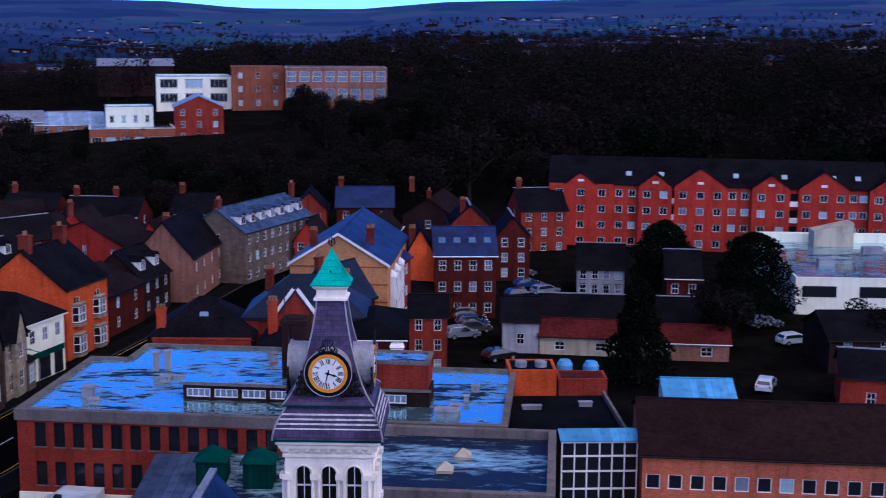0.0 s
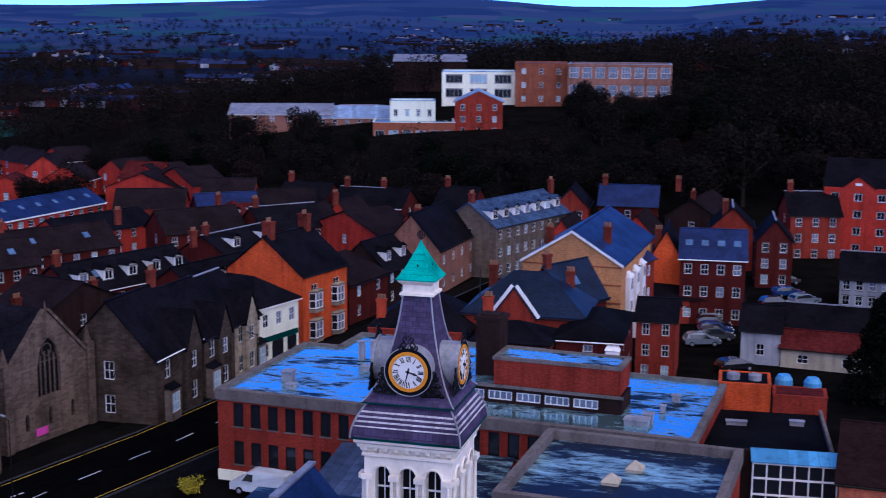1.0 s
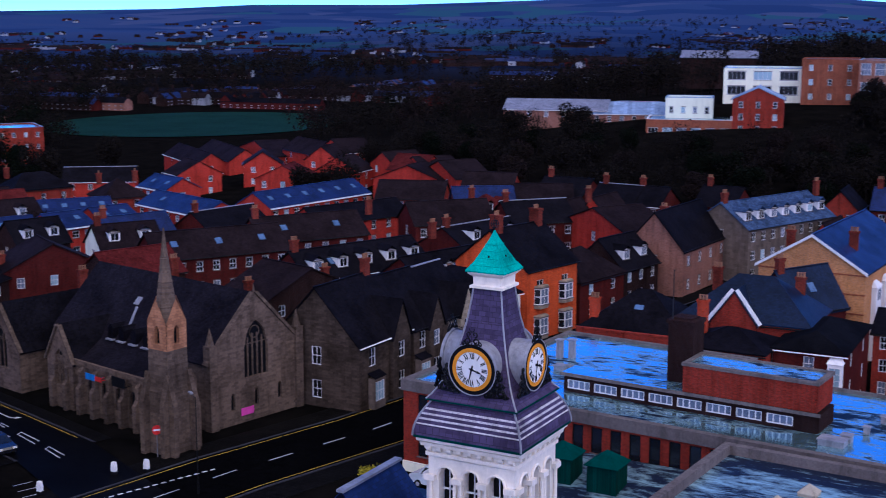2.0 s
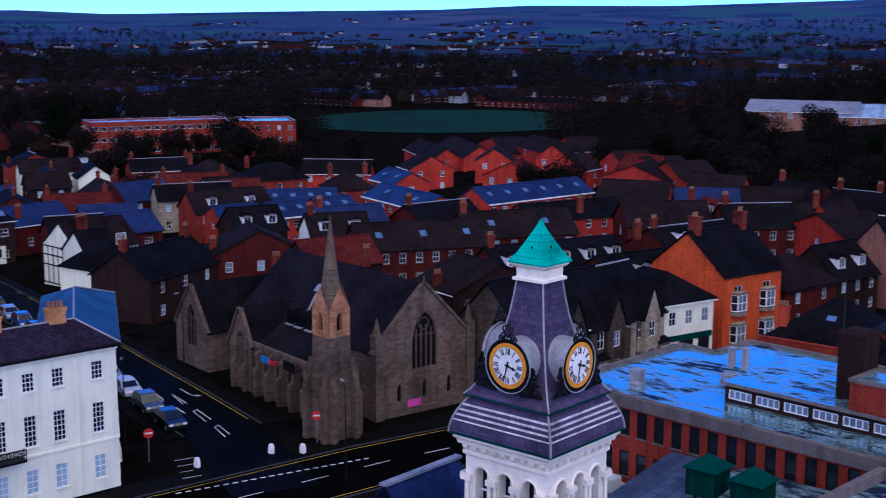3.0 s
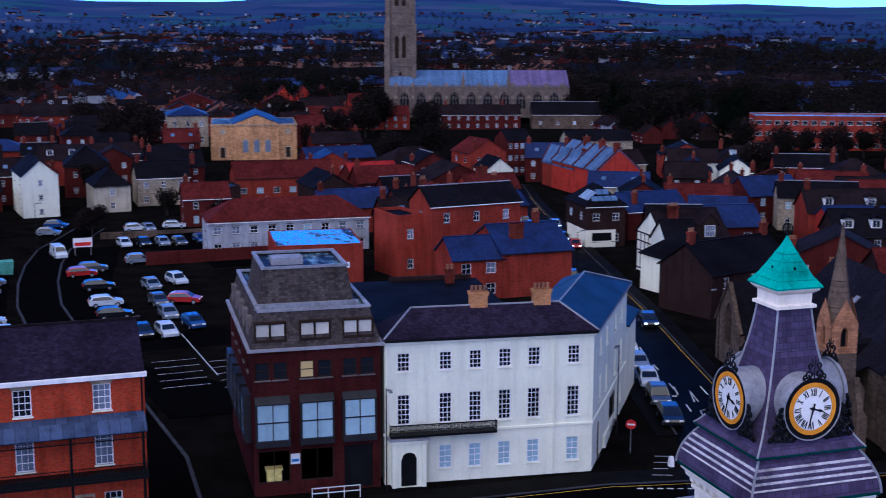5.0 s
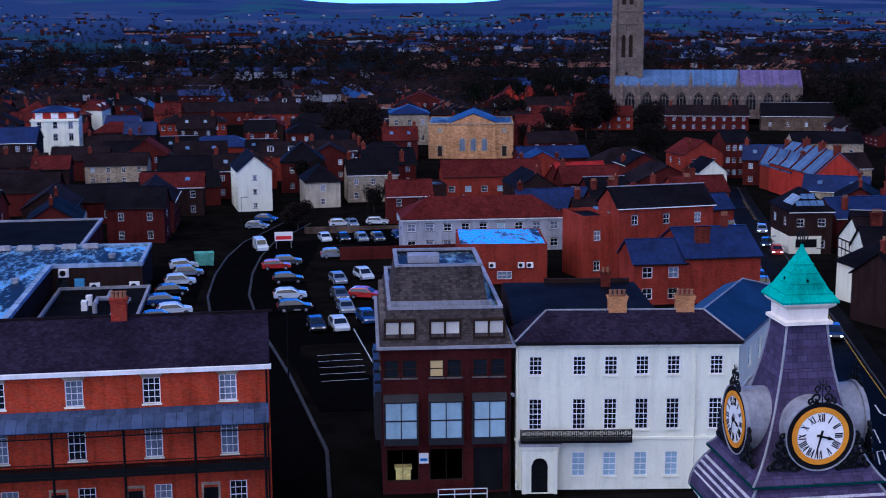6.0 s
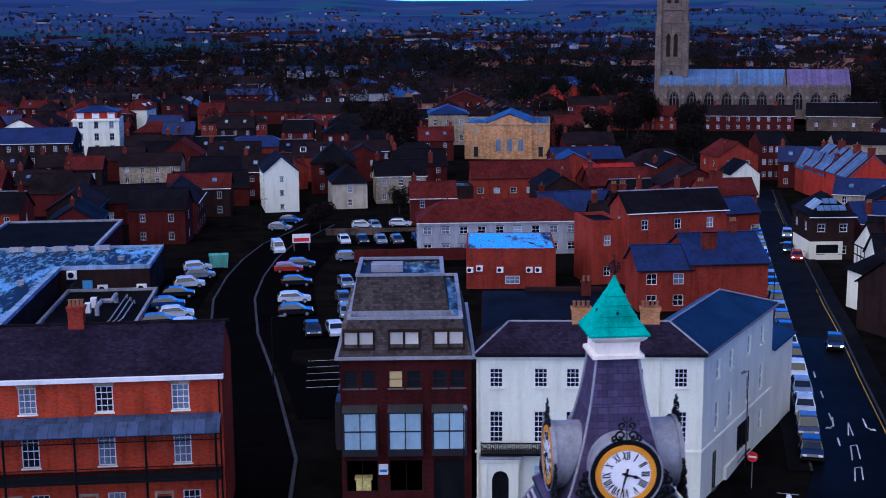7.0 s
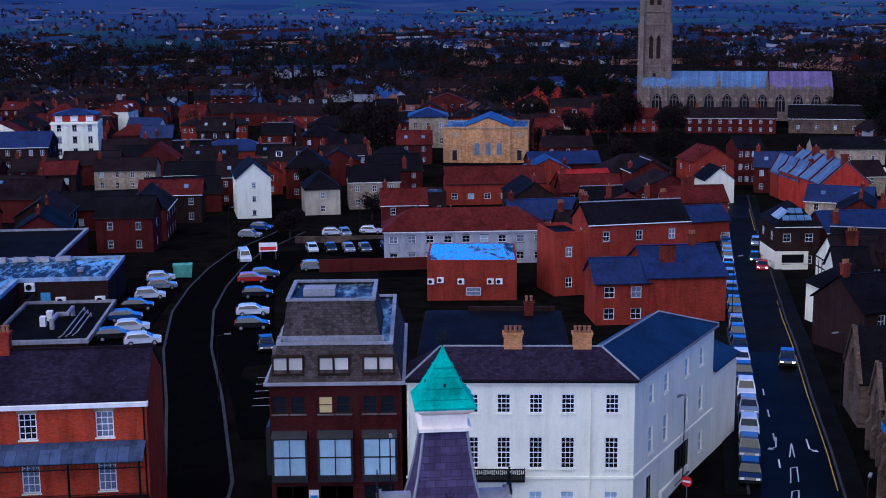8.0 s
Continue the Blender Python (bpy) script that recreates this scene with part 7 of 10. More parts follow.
house("office_building", "red brick block with rows of white windows", -383.0, -48.2, 91.5, 20.6, 9, 6.4, "hip", 2.2, "brick", "tile_dark", 10, 2, 2, group="houses of the old town", win=(1.0,1.2), category='office building')
house("warehouse", "dark brick three-storey warehouse", -298.6, -92.0, 91.0, 19.8, 14, 9.0, "x", 3.2, "brick_brown", "slate_blue", 7, 3, 2, group="houses of the old town")
house("shed", "long dark tiled shed with brick end", -242.8, -41.0, 97.6, 15.8, 10, 4.2, "x", 3.0, "brick_dark", "slate", 0, 1, 0, group="houses of the old town")
house("shed", "dark slate house with grey rendered end", -220.0, -56.9, 98.0, 17.0, 9, 4.6, "x", 2.8, "brick_dark", "slate", 4, 1, 1, group="houses of the old town")
house("shed", "dark gabled house beside the yards", -235.4, -69.2, 91.0, 11.5, 11, 5.0, "x", 3.2, "brick_dark", "tile_dark", 1, 1, 1, group="houses of the old town")
house("house", "low dark slate house by the car park", -232.4, 12.3, 92.3, 9.4, 8, 4.6, "flat", 2, "brick_brown", "damp_flat", 3, 1, 0, group="houses of the old town", win=(0.9,0.8))
house("house", "dark slate house with small dormer gable", -269.4, -40.3, 90.5, 13.5, 9, 5.0, "x", 2.6, "brick_dark", "slate", 3, 2, 1, group="houses of the old town")
house("house", "dark brick house with blue slate roof", -319.0, -36.8, 91.0, 18.2, 10, 5.0, "hip", 2.6, "brick", "slate_blue", 2, 1, 1, group="houses of the old town")
house("house", "dark house with mossy slate roof", -291.4, -67.5, 91.0, 13.7, 10, 5.2, "x", 2.8, "brick_dark", "tile_dark", 2, 1, 1, group="houses of the old town")
house("house", "dark brick row with slate roof", -305.1, -56.6, 91.0, 12.7, 9, 5.4, "x", 2.5, "brick_dark", "slate", 3, 2, 1, group="houses of the old town")
house("house", "dark brick house with lead flat roof", -372.7, -8.3, 91.0, 16.8, 10, 6.2, "hip", 3, "brick_dark", "slate", 2, 2, 1, group="houses of the old town")
house("house", "long red brick building with dark tile roof", -449.0, -47.0, 91.0, 38.0, 9, 5.0, "x", 3, "brick_dark", "tile_dark", 6, 1, 1, group="houses of the old town")
house("house", "brown tiled house with brick gable", -262.8, 62.8, 101.2, 15.9, 10, 4.6, "hip", 3.6, "brick_dark", "tile_dark", 1, 1, 1, group="houses of the old town")
house("house", "slate house behind the yards", -285.1, 47.7, 91.0, 17.6, 10, 4.2, "x", 2.4, "brick_dark", "slate_blue", 3, 1, 0, group="houses of the old town")
house("house", "red brick gabled house with tall chimneys", -260.3, 81.9, 100.4, 10.4, 9, 7.2, "y", 3.0, "brick", "tile_red", 2, 2, 2, group="houses of the old town", chimneys=((2.0,1.0,1.8),))
house("house", "white gabled house beside the street", -241.2, 79.1, 91.0, 6.5, 8, 5.4, "y", 2.6, "white", "slate", 0, 2, 0, group="houses of the old town")
house("house", "red brick house with pots on its chimney", -204.6, 62.0, 91.0, 10.8, 8, 5.6, "x", 2.6, "brick", "tile_red", 1, 2, 0, group="houses of the old town", chimneys=((4.0,4.0,1.6,2.4,0.7,6),))
house("terrace_house", "dark brick three-storey terrace with white sashes", -269.7, 95.3, 91.0, 6.4, 9, 9.0, "x", 2.4, "brick_dark", "slate", 4, 3, 0, group="houses of the old town")
house("house", "small white dormered house", -188.6, 59.3, 100.4, 9.4, 7, 4.0, "x", 2.2, "brick", "slate_blue", 0, 1, 0, group="houses of the old town")
solar_ob = house("house", "brown brick house with solar panels and white ground floor", -157.5, 65.6, 86.0, 6.8, 10, 6.9, "hip", 3.0, "brick_brown", "slate", 2, 2, 2, group="houses of the old town", win=(1.2,1.2))
stepped_ob = house("terrace_house", "red brick terrace end with stepped pale blue slate roofs", -222.3, 97.8, 91.0, 10.2, 24, 6.6, "y", 4.4, "brick_crimson", "church_lead", 0, 2, 0, group="houses of the old town", chimneys=((5.0,0.8,1.6,1.4,0.8,3),(5.0,8.0,1.6,1.4,0.8,3),(5.0,16.0,1.6,1.4,0.8,3)))
stepped_ob2 = house("terrace_house", "red brick terrace with narrow pale blue slate roofs", -234.3, 97.8, 91.0, 4.1, 18, 6.0, "y", 3.6, "brick", "church_lead", 1, 2, 0, group="houses of the old town", chimneys=((2.6,1.0,1.6),))
house("house", "house with a blue slate roof and tall chimney", -163.0, 76.0, 91.0, 11.6, 10, 5.0, "x", 2.6, "brick_dark", "slate_blue", 2, 1, 0, group="houses of the old town", chimneys=((2.0,2.0,2.0),))
house("barn", "long pale stone building with slate roof", -305.8, 127.8, 81.2, 19.1, 9, 4.6, "x", 2.6, "stone_cream", "slate", 3, 1, 0, group="houses of the old town")
house("house", "pale stone cottage with clay roof", -247.9, 116.4, 91.0, 6.4, 9, 4.6, "x", 3, "stone_cream", "tile_dark", 1, 2, 0, group="houses of the old town")
timber_ob = house("timbered_house", "black and white half-timbered house with dark roof", -125.0, 62.6, 88.0, 9.9, 9, 5.6, "x", 3.4, "white", "tile_dark", 5, 2, 0, group="houses of the old town", chimneys=((2.6,3.0,2.0,1.4,0.8,4),))
house("house", "dark slate roofed house beside the chapel", -110.5, 57.2, 96.7, 6.9, 9, 4.6, "hip", 3.0, "white", "slate", 0, 1, 0, group="houses of the old town")
house("house", "red brick house with bright blue slate roof", -174.8, 106.9, 87.6, 10.6, 9, 5.4, "x", 3.0, "brick_dark", "slate_blue", 2, 2, 0, group="houses of the old town")
house("house", "dark slate house beside the chapel", -136.4, 75.2, 80.6, 9.4, 9, 5.4, "x", 2.6, "brick_dark", "slate_blue", 2, 2, 1, group="houses of the old town", win=(1.3,0.9))
house("house", "dark brick house with pale dormers", -136.4, 66.0, 68.0, 8.1, 9, 5.8, "x", 2.8, "brick_dark", "slate", 2, 2, 1, group="houses of the old town")
house("house", "white rendered house beside the street", -117.7, 59.4, 78.0, 4.2, 9, 5.6, "x", 3.0, "white", "slate", 1, 2, 1, group="houses of the old town")
house("house", "dark brick row with dark slate roof", -98.0, 54.6, 105.5, 13.9, 9, 5.6, "x", 3.0, "brick_brown", "slate", 3, 2, 0, group="houses of the old town", chimneys=((0.7, 4.5, 1.5), (13.3, 4.5, 1.5)))
house("house", "pale rendered annex with wet flat roof", -264.3, 112.8, 96.6, 18.2, 8, 3.6, "flat", 2, "white", "wet_flat", 2, 1, 0, group="houses of the old town")
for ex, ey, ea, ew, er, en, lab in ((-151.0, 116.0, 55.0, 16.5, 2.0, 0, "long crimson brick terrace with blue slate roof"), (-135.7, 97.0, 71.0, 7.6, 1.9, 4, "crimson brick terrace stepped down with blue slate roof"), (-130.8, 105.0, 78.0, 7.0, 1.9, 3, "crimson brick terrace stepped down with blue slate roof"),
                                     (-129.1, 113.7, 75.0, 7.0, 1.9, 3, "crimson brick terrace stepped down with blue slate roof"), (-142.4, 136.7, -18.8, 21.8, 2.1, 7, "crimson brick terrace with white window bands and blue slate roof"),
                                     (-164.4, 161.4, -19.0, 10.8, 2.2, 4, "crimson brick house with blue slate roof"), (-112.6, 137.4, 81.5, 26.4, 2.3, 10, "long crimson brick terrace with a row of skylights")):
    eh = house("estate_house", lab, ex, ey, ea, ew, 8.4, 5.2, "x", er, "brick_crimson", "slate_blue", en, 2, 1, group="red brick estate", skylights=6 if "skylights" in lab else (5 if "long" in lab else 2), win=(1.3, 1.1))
    g_ = MB()
    g_.box(-0.1, -0.5, 4.92, ew + 0.1, -0.38, 5.16)
    part("fascia", g_, "white_paint", eh, "white painted fascia board")
house("estate_house", "red brick house with tiled gable", -142.1, 172.0, 17.7, 12.1, 8, 5.2, "y", 2.8, "brick_crimson", "tile_red", 3, 2, 1, group="red brick estate")
house("estate_house", "red brick house with tiled gable", -133.1, 181.7, 7.2, 9.6, 8, 5.2, "y", 2.8, "brick_crimson", "tile_dark", 2, 2, 1, group="red brick estate")
house("estate_house", "red brick house with tiled gable", -158.0, 189.0, 36.1, 8.6, 8, 5.2, "y", 2.8, "brick_crimson", "tile_dark", 2, 2, 1, group="red brick estate")
house("estate_house", "red brick house with tiled gable", -166.2, 175.8, 60.8, 10.5, 8, 5.2, "y", 2.8, "brick_crimson", "tile_dark", 2, 2, 1, group="red brick estate")
house("estate_house", "red brick house with tiled gable", -144.7, 194.0, 12.8, 7.8, 8, 5.2, "y", 2.8, "brick_crimson", "tile_dark", 2, 2, 1, group="red brick estate")
house("estate_house", "red brick house with tiled gable", -116.2, 182.7, -2.3, 8.4, 8, 5.2, "x", 2.8, "brick_crimson", "tile_red", 2, 2, 1, group="red brick estate")
house("estate_house", "red brick house with tiled gable", -108.6, 183.5, -33.5, 14.5, 8, 5.2, "y", 2.8, "brick_crimson", "tile_dark", 2, 2, 1, group="red brick estate")
house("estate_house", "pink brick houses with pale bays", -188.9, 164.5, 37.0, 15.6, 8, 5.2, "x", 2.8, "brick_crimson", "slate", 4, 2, 1, group="red brick estate")
house("estate_house", "dark slate terrace with dormers", -93.6, 124.6, 71.0, 19.0, 8, 5.0, "x", 2.2, "brick_crimson", "slate", 6, 2, 1, group="red brick estate")
house("hospital_wing", "long red brick block with white bands and flat roof", -306.4, 188.8, 67.0, 42.6, 12, 10, "flat", 2, "brick", "wet_flat", 16, 3, 3, group="", blind='glass', win=(2.3,1.3), cols=3, rows=1, category='office building', parapet=0.4, coping='lead_blue')
house("hospital_wing", "red brick block with white rooftop plant", -277.0, 217.4, 55.2, 20.1, 18, 10.4, "flat", 2, "brick", "wet_flat", 6, 3, 3, group="", category='office building', parapet=0.4, coping='lead_blue')
house("terrace_house", "dark brick terrace with white dormers", -51.6, 85.3, 74.3, 13.4, 9, 6.0, "x", 3.0, "brick_dark", "slate", 5, 2, 0, group="houses of the old town", dormers=4, skylights=3)
house("terrace_house", "dark brick terrace with white windows", -66.9, 83.5, 69.8, 19.3, 9, 5.6, "x", 3.0, "brick_dark", "slate", 7, 2, 0, group="houses of the old town", chimneys=((0.7, 4.5, 1.5), (23.3, 4.5, 1.5)), dormers=5, skylights=2)
house("terrace_house", "dark slate terrace behind the chapel", -92.7, 85.1, 58.9, 19.0, 9, 5.6, "x", 3.0, "brick_dark", "tile_dark", 8, 2, 0, group="houses of the old town", skylights=3)
house("terrace_house", "dark tiled terrace with brick chimneys", -88.6, 103.0, 59.5, 16.9, 9, 5.6, "x", 3.0, "brick_dark", "tile_dark", 6, 2, 0, group="houses of the old town", chimneys=((0.7, 4.5, 1.5), (19.3, 4.5, 1.5)), skylights=2)
house("terrace_house", "red brick terrace with dark roof", -77.8, 127.8, 48.5, 13.3, 9, 5.6, "x", 3.0, "brick_dark", "tile_dark", 5, 2, 1, group="houses of the old town")
house("terrace_house", "dark terrace with brick chimneys", -65.3, 136.2, 48.5, 11.0, 9, 5.6, "x", 3.0, "brick_dark", "slate", 4, 2, 0, group="houses of the old town", chimneys=((0.7, 4.5, 1.5), (15.3, 4.5, 1.5)))
house("house", "red brick gabled house in the trees", -114.5, 174.2, 7.7, 14.8, 8, 5.2, "y", 2.8, "brick_crimson", "tile_dark", 3, 2, 1, group="houses of the old town")
house("house", "red brick gabled house in the trees", -61.6, 145.9, -32.2, 19.1, 9, 5.2, "y", 3.2, "brick_crimson", "tile_dark", 3, 2, 1, group="houses of the old town")
house("house", "red brick house with dark tile roof", -101.9, 154.9, 20.9, 12.3, 9, 5.2, "x", 2.8, "brick", "tile_dark", 4, 2, 1, group="houses of the old town")
house("house", "red brick house with dark tile roof", -91.0, 167.3, 15.1, 9.6, 9, 5.2, "x", 2.8, "brick", "tile_dark", 3, 2, 1, group="houses of the old town")
house("house", "red brick house with a blue slate roof", -83.7, 151.8, 35.2, 10.5, 9, 5.2, "x", 2.8, "brick_dark", "slate_blue", 3, 2, 1, group="houses of the old town")
house("house", "red brick house with tile roof", -75.8, 159.3, 26.9, 10.0, 9, 5.2, "x", 2.8, "brick", "tile_dark", 3, 2, 1, group="houses of the old town")
house("house", "orange brick gabled house with bay windows", -40.1, 88.5, 77.4, 9.7, 11, 8.5, "x", 4.2, "brick_orange", "slate", 2, 2, 0, group="houses of the old town", chimneys=((1.0, 5.5, 1.8, 0.8, 1.4, 3), (8.6, 5.5, 1.8, 0.8, 1.4, 3)), win=(1.3,1.7), gablets=())
house("shop", "white painted shop with dark hip roof", -41.2, 78.0, 74.2, 7.1, 11, 6.8, "hip", 2.6, "white", "slate", 3, 2, 0, group="houses of the old town", category='shop', win=(1.0,1.5))
house("house", "dark brick house with white sashes", -38.5, 100.3, 79.0, 10.0, 8, 7.5, "hip", 3.4, "brick_dark", "tile_dark", 2, 3, 1, group="houses of the old town", base=-2.5)
house("house", "dark house with gabled dormers", -36.9, 111.0, 79.0, 8.5, 8, 7.5, "x", 3.6, "brick_brown", "slate", 3, 3, 1, group="houses of the old town", base=-2.5, dormers=2)
house("house", "pink gabled house with dark slate roof", -41.0, 122.0, -4.0, 8.5, 16, 6.5, "y", 4.8, "brick_pink", "slate", 1, 2, 4, group="houses of the old town", chimneys=((3.0,6.0,1.6),), win=(0.9,1.3))
house("terrace_house", "pale stone terrace with dormers in blue slate", -27.4, 134.5, 69.1, 20.8, 10, 8.0, "x", 3.2, "stone_grey", "slate_lichen", 9, 3, 1, group="houses of the old town", chimneys=((0.7, 5.0, 1.5), (23.3, 5.0, 1.5)), dormers=7)
house("house", "grey stone house with steep slate roof", -42.0, 55.5, 89.0, 9.0, 10, 6.6, "x", 5.2, "stone_dark", "slate", 2, 2, 1, group="houses of the old town", win=(1.1,1.8), gablets=((6.8, 3.2, 3.4),), chimneys=((8.6, 5.0, 1.6),))
house("house", "grey stone house with gabled bay", -41.6, 65.0, 87.0, 6.6, 10, 6.4, "x", 4.8, "stone_dark", "slate", 2, 2, 1, group="houses of the old town", win=(1.1,1.8), gablets=((3.6, 2.8, 3.0),))
house("house", "cream stone house with gabled bay", -41.3, 71.8, 87.0, 5.8, 10, 6.4, "x", 4.6, "stone_cream", "slate", 2, 2, 1, group="houses of the old town", win=(1.1,1.8), gablets=((3.0, 2.8, 3.0),))
buff_ob = house("house", "cream gabled house with white bargeboards", -15.4, 96.0, -2.9, 11.7, 22, 10.6, "y", 3.6, "brick_buff", "slate_blue", 0, 2, 3, group="houses of the old town", trim="white_paint", chimneys=((2.0, 5.0, 2.0), (9.0, 5.0, 2.0)))
for z in (10.2, 8.1, 6.0):
    g_ = MB()
    g_.box(-0.04, -0.07, z, 11.74, -0.003, z + 0.16)
    part("string_course", g_, "brick_dull", buff_ob)
for y in (3.0, 7.4, 11.8, 16.2):
    g_ = MB()
    g_.box(11.7, y, 0.4, 12.25, y + 2.2, 8.6)
    g_.rings([[(11.7, y - 0.1, 8.6), (12.35, y - 0.1, 8.6), (12.35, y + 2.3, 8.6), (11.7, y + 2.3, 8.6)], [(11.7, y + 0.5, 9.2), (11.75, y + 0.5, 9.2), (11.75, y + 1.7, 9.2), (11.7, y + 1.7, 9.2)]])
    part("bay", g_, "white_paint", buff_ob, "white painted two-storey bay")
    for z in (1.6, 4.4, 7.0):
        add_window(buff_ob, (12.25, y, 0), (0, 1, 0), (-1, 0, 0), 0.3, z, 1.6, 1.4, 2, 1, "white_paint", "glass_curtain", depth=-0.05)


def bargeboards(t, cx, w, z, rise, y):
    b = MB()
    for sg in (-1, 1):
        b.obox((cx + sg * (w / 2 + 0.25), y, z - 0.2), tuple(Vector((-sg * w / 2, 0, rise)).normalized()), math.hypot(w / 2, rise) + 0.32, (0, 1, 0), 0.16, tuple(Vector((sg * rise, 0, w / 2)).normalized()), 0.34)
    part("bargeboard", b, "white_paint", t, "white painted bargeboards")


gabled = house("house", "dark slate house with white-trimmed front gable", -17.4, 75.6, 2.0, 12.6, 9, 8.4, "hip", 3.8, "brick", "slate_wet", 0, 3, 2, group="houses of the old town", gablets=((5.4, 4.4, 3.0),), chimneys=((10.2, 6.5, 1.6), (2.0, 6.0, 1.6)))
bargeboards(gabled, 5.4, 4.4, 8.5, 3.0, -0.5)
add_window(gabled, (0, -0.36, 0), (1, 0, 0), (0, 1, 0), 4.6, 8.6, 1.6, 0.8, 2, 1, "white_paint", "glass", depth=-0.05)
house("house", "red brick house with dark slate hip roof and tall orange chimney", -14.6, 67.9, 1.0, 7.6, 6.6, 7.4, "hip", 1.5, "brick", "slate", 2, 3, 1, group="houses of the old town", chimneys=((1.0, 3.0, 2.6, 0.9, 0.7, 3),), stack="brick_scarlet", win=(0.9, 1.6))
oriel_ob = house("house", "dark red brick house with shallow black roof and white oriel", -6.8, 70.6, 2.0, 6.4, 13, 7.6, "hip", 1.2, "brick_dark", "felt_black", 1, 3, 2, group="houses of the old town")
g_ = MB()
g_.box(5.0, -0.8, 4.4, 6.3, -0.002, 6.9)
g_.rings([[(4.9, -0.9, 6.9), (6.4, -0.9, 6.9), (6.4, 0.0, 6.9), (4.9, 0.0, 6.9)], [(5.1, -0.1, 7.3), (6.2, -0.1, 7.3), (6.2, 0.0, 7.3), (5.1, 0.0, 7.3)]])
part("oriel", g_, "white_paint", oriel_ob, "white painted oriel window")
add_window(oriel_ob, (5.0, -0.8, 0), (1, 0, 0), (0, 1, 0), 0.12, 4.8, 1.06, 1.8, 2, 3, "white_paint", "glass_blind", depth=-0.05)
house("house", "red brick side house with white sashes by the yard", -0.6, 84.5, 2.0, 4.2, 8, 6.8, "x", 1.6, "brick", "slate", 2, 3, 2, group="houses of the old town", win=(0.8, 1.3))
house("house", "steep slate roofed house with sky-blue tint and one skylight", -8.6, 86.2, 62.0, 7.6, 6.0, 7.4, "x", 4.0, "brick_dark", "slate_wet", 1, 2, 1, group="houses of the old town", skylights=1, chimneys=((0.5, 3.0, 1.4),))
house("house", "low dark slate house with an orange chimney behind the offices", -26.4, 72.0, 4.0, 10.4, 9, 7.0, "hip", 3.4, "brick_brown", "slate", 0, 2, 0, group="houses of the old town", chimneys=((1.0, 1.2, 2.0, 0.9, 0.7, 3),), stack="brick_scarlet", skylights=1)
g_ = MB()
for i in range(6):
    g_.box(i * 1.6, 0.0, 0.0, i * 1.6 + 1.5, 0.3, 7.9 - 0.02 * (i % 2))
    g_.box(i * 1.6 + 1.5, 0.04, 0.0, i * 1.6 + 1.6, 0.26, 7.8)
g_.box(-0.05, -0.06, 7.9, 9.65, 0.36, 8.04)
solo("yard_wall", g_, "brick", "red brick yard wall with coping behind the offices", "wall", kind="structure", m=pose(-25.0, 67.4, 0, 0, 0, 2.0))
house("house", "red brick gable house with chimney", -2.7, 115.7, 4.0, 4.1, 10, 8.0, "y", 3.6, "brick_orange", "slate", 0, 3, 1, group="houses of the old town", chimneys=((1.0,1.0,2.0),))
house("house", "dark brick house with skylights in the slate", 1.4, 113.5, 4.0, 8.1, 10, 8.6, "x", 3.0, "brick_dark", "slate_blue", 4, 3, 1, group="houses of the old town", skylights=4)
house("house", "red brick row with dark flat roof", -1.8, 112.5, 13.6, 11.6, 7, 3.4, "x", 1.4, "brick", "slate", 4, 1, 0, group="houses of the old town")
house("house", "pink brick house wall beside the yard", -4.6, 102.5, 74.4, 10.5, 8, 8.6, "x", 2.8, "brick", "slate_blue", 3, 3, 0, group="houses of the old town")
house("house", "red brick houses with dormers", 2.8, 151.6, 4.0, 6.3, 9, 7, "y", 3, "brick", "slate", 2, 3, 1, group="houses of the old town", chimneys=((2.0,1.0,2.0),))
house("house", "red brick house with dark gable", 10.0, 140.0, 4.0, 5.1, 9, 7, "y", 3, "brick_dark", "slate", 2, 3, 1, group="houses of the old town")
house("house", "slate house with brick chimneys", 14.5, 161.0, 11.9, 8.0, 10, 7.6, "x", 3.2, "brick", "slate", 3, 3, 1, group="houses of the old town", chimneys=((0.7, 5.0, 1.5), (11.3, 5.0, 1.5)))
house("house", "red brick house with a slate gable roof", -25.0, 167.7, 4.0, 5.9, 9, 6, "y", 3, "brick", "slate", 2, 2, 1, group="houses of the old town")
house("house", "red brick house with chimneys", -17.5, 169.7, 4.0, 9.9, 9, 6, "x", 3, "brick_dark", "slate_blue", 3, 2, 1, group="houses of the old town", chimneys=((0.7, 4.5, 1.5), (13.3, 4.5, 1.5)))
house("house", "white rendered house with dark slate roof", 21.5, 128.9, -4.1, 6.7, 9, 4.2, "x", 3, "grey_render", "slate", 4, 2, 1, group="houses of the old town")
house("house", "red brick house with white end", 32.0, 113.3, -4.0, 4.5, 9, 6, "x", 3, "brick_dark", "slate", 2, 2, 1, group="houses of the old town")
house("cottage", "white rendered cottage with dark roof", 10.0, 95.2, -1.0, 4.3, 7, 4.0, "x", 2.2, "grey_render", "slate", 1, 1, 0, group="houses of the old town")
house("cottage", "cream rendered cottage with red-brown tile roof", 14.4, 94.9, -6.0, 9.6, 5, 2.4, "x", 1.5, "cream", "tile_red", 2, 1, 0, group="houses of the old town", win=(1.2, 1.0))
house("cottage", "salmon brick cottage with clay tile roof", 26.0, 92.9, -4.0, 10.4, 5, 2.3, "x", 1.5, "brick_pink", "tile_red", 2, 1, 0, group="houses of the old town", win=(1.3, 1.1))
house("outbuilding", "long low range with dark slate roof behind the cottages", 14.6, 100.6, -5.0, 21.5, 7, 3.0, "x", 2.6, "brick_brown", "slate", 0, 1, 0, group="houses of the old town")
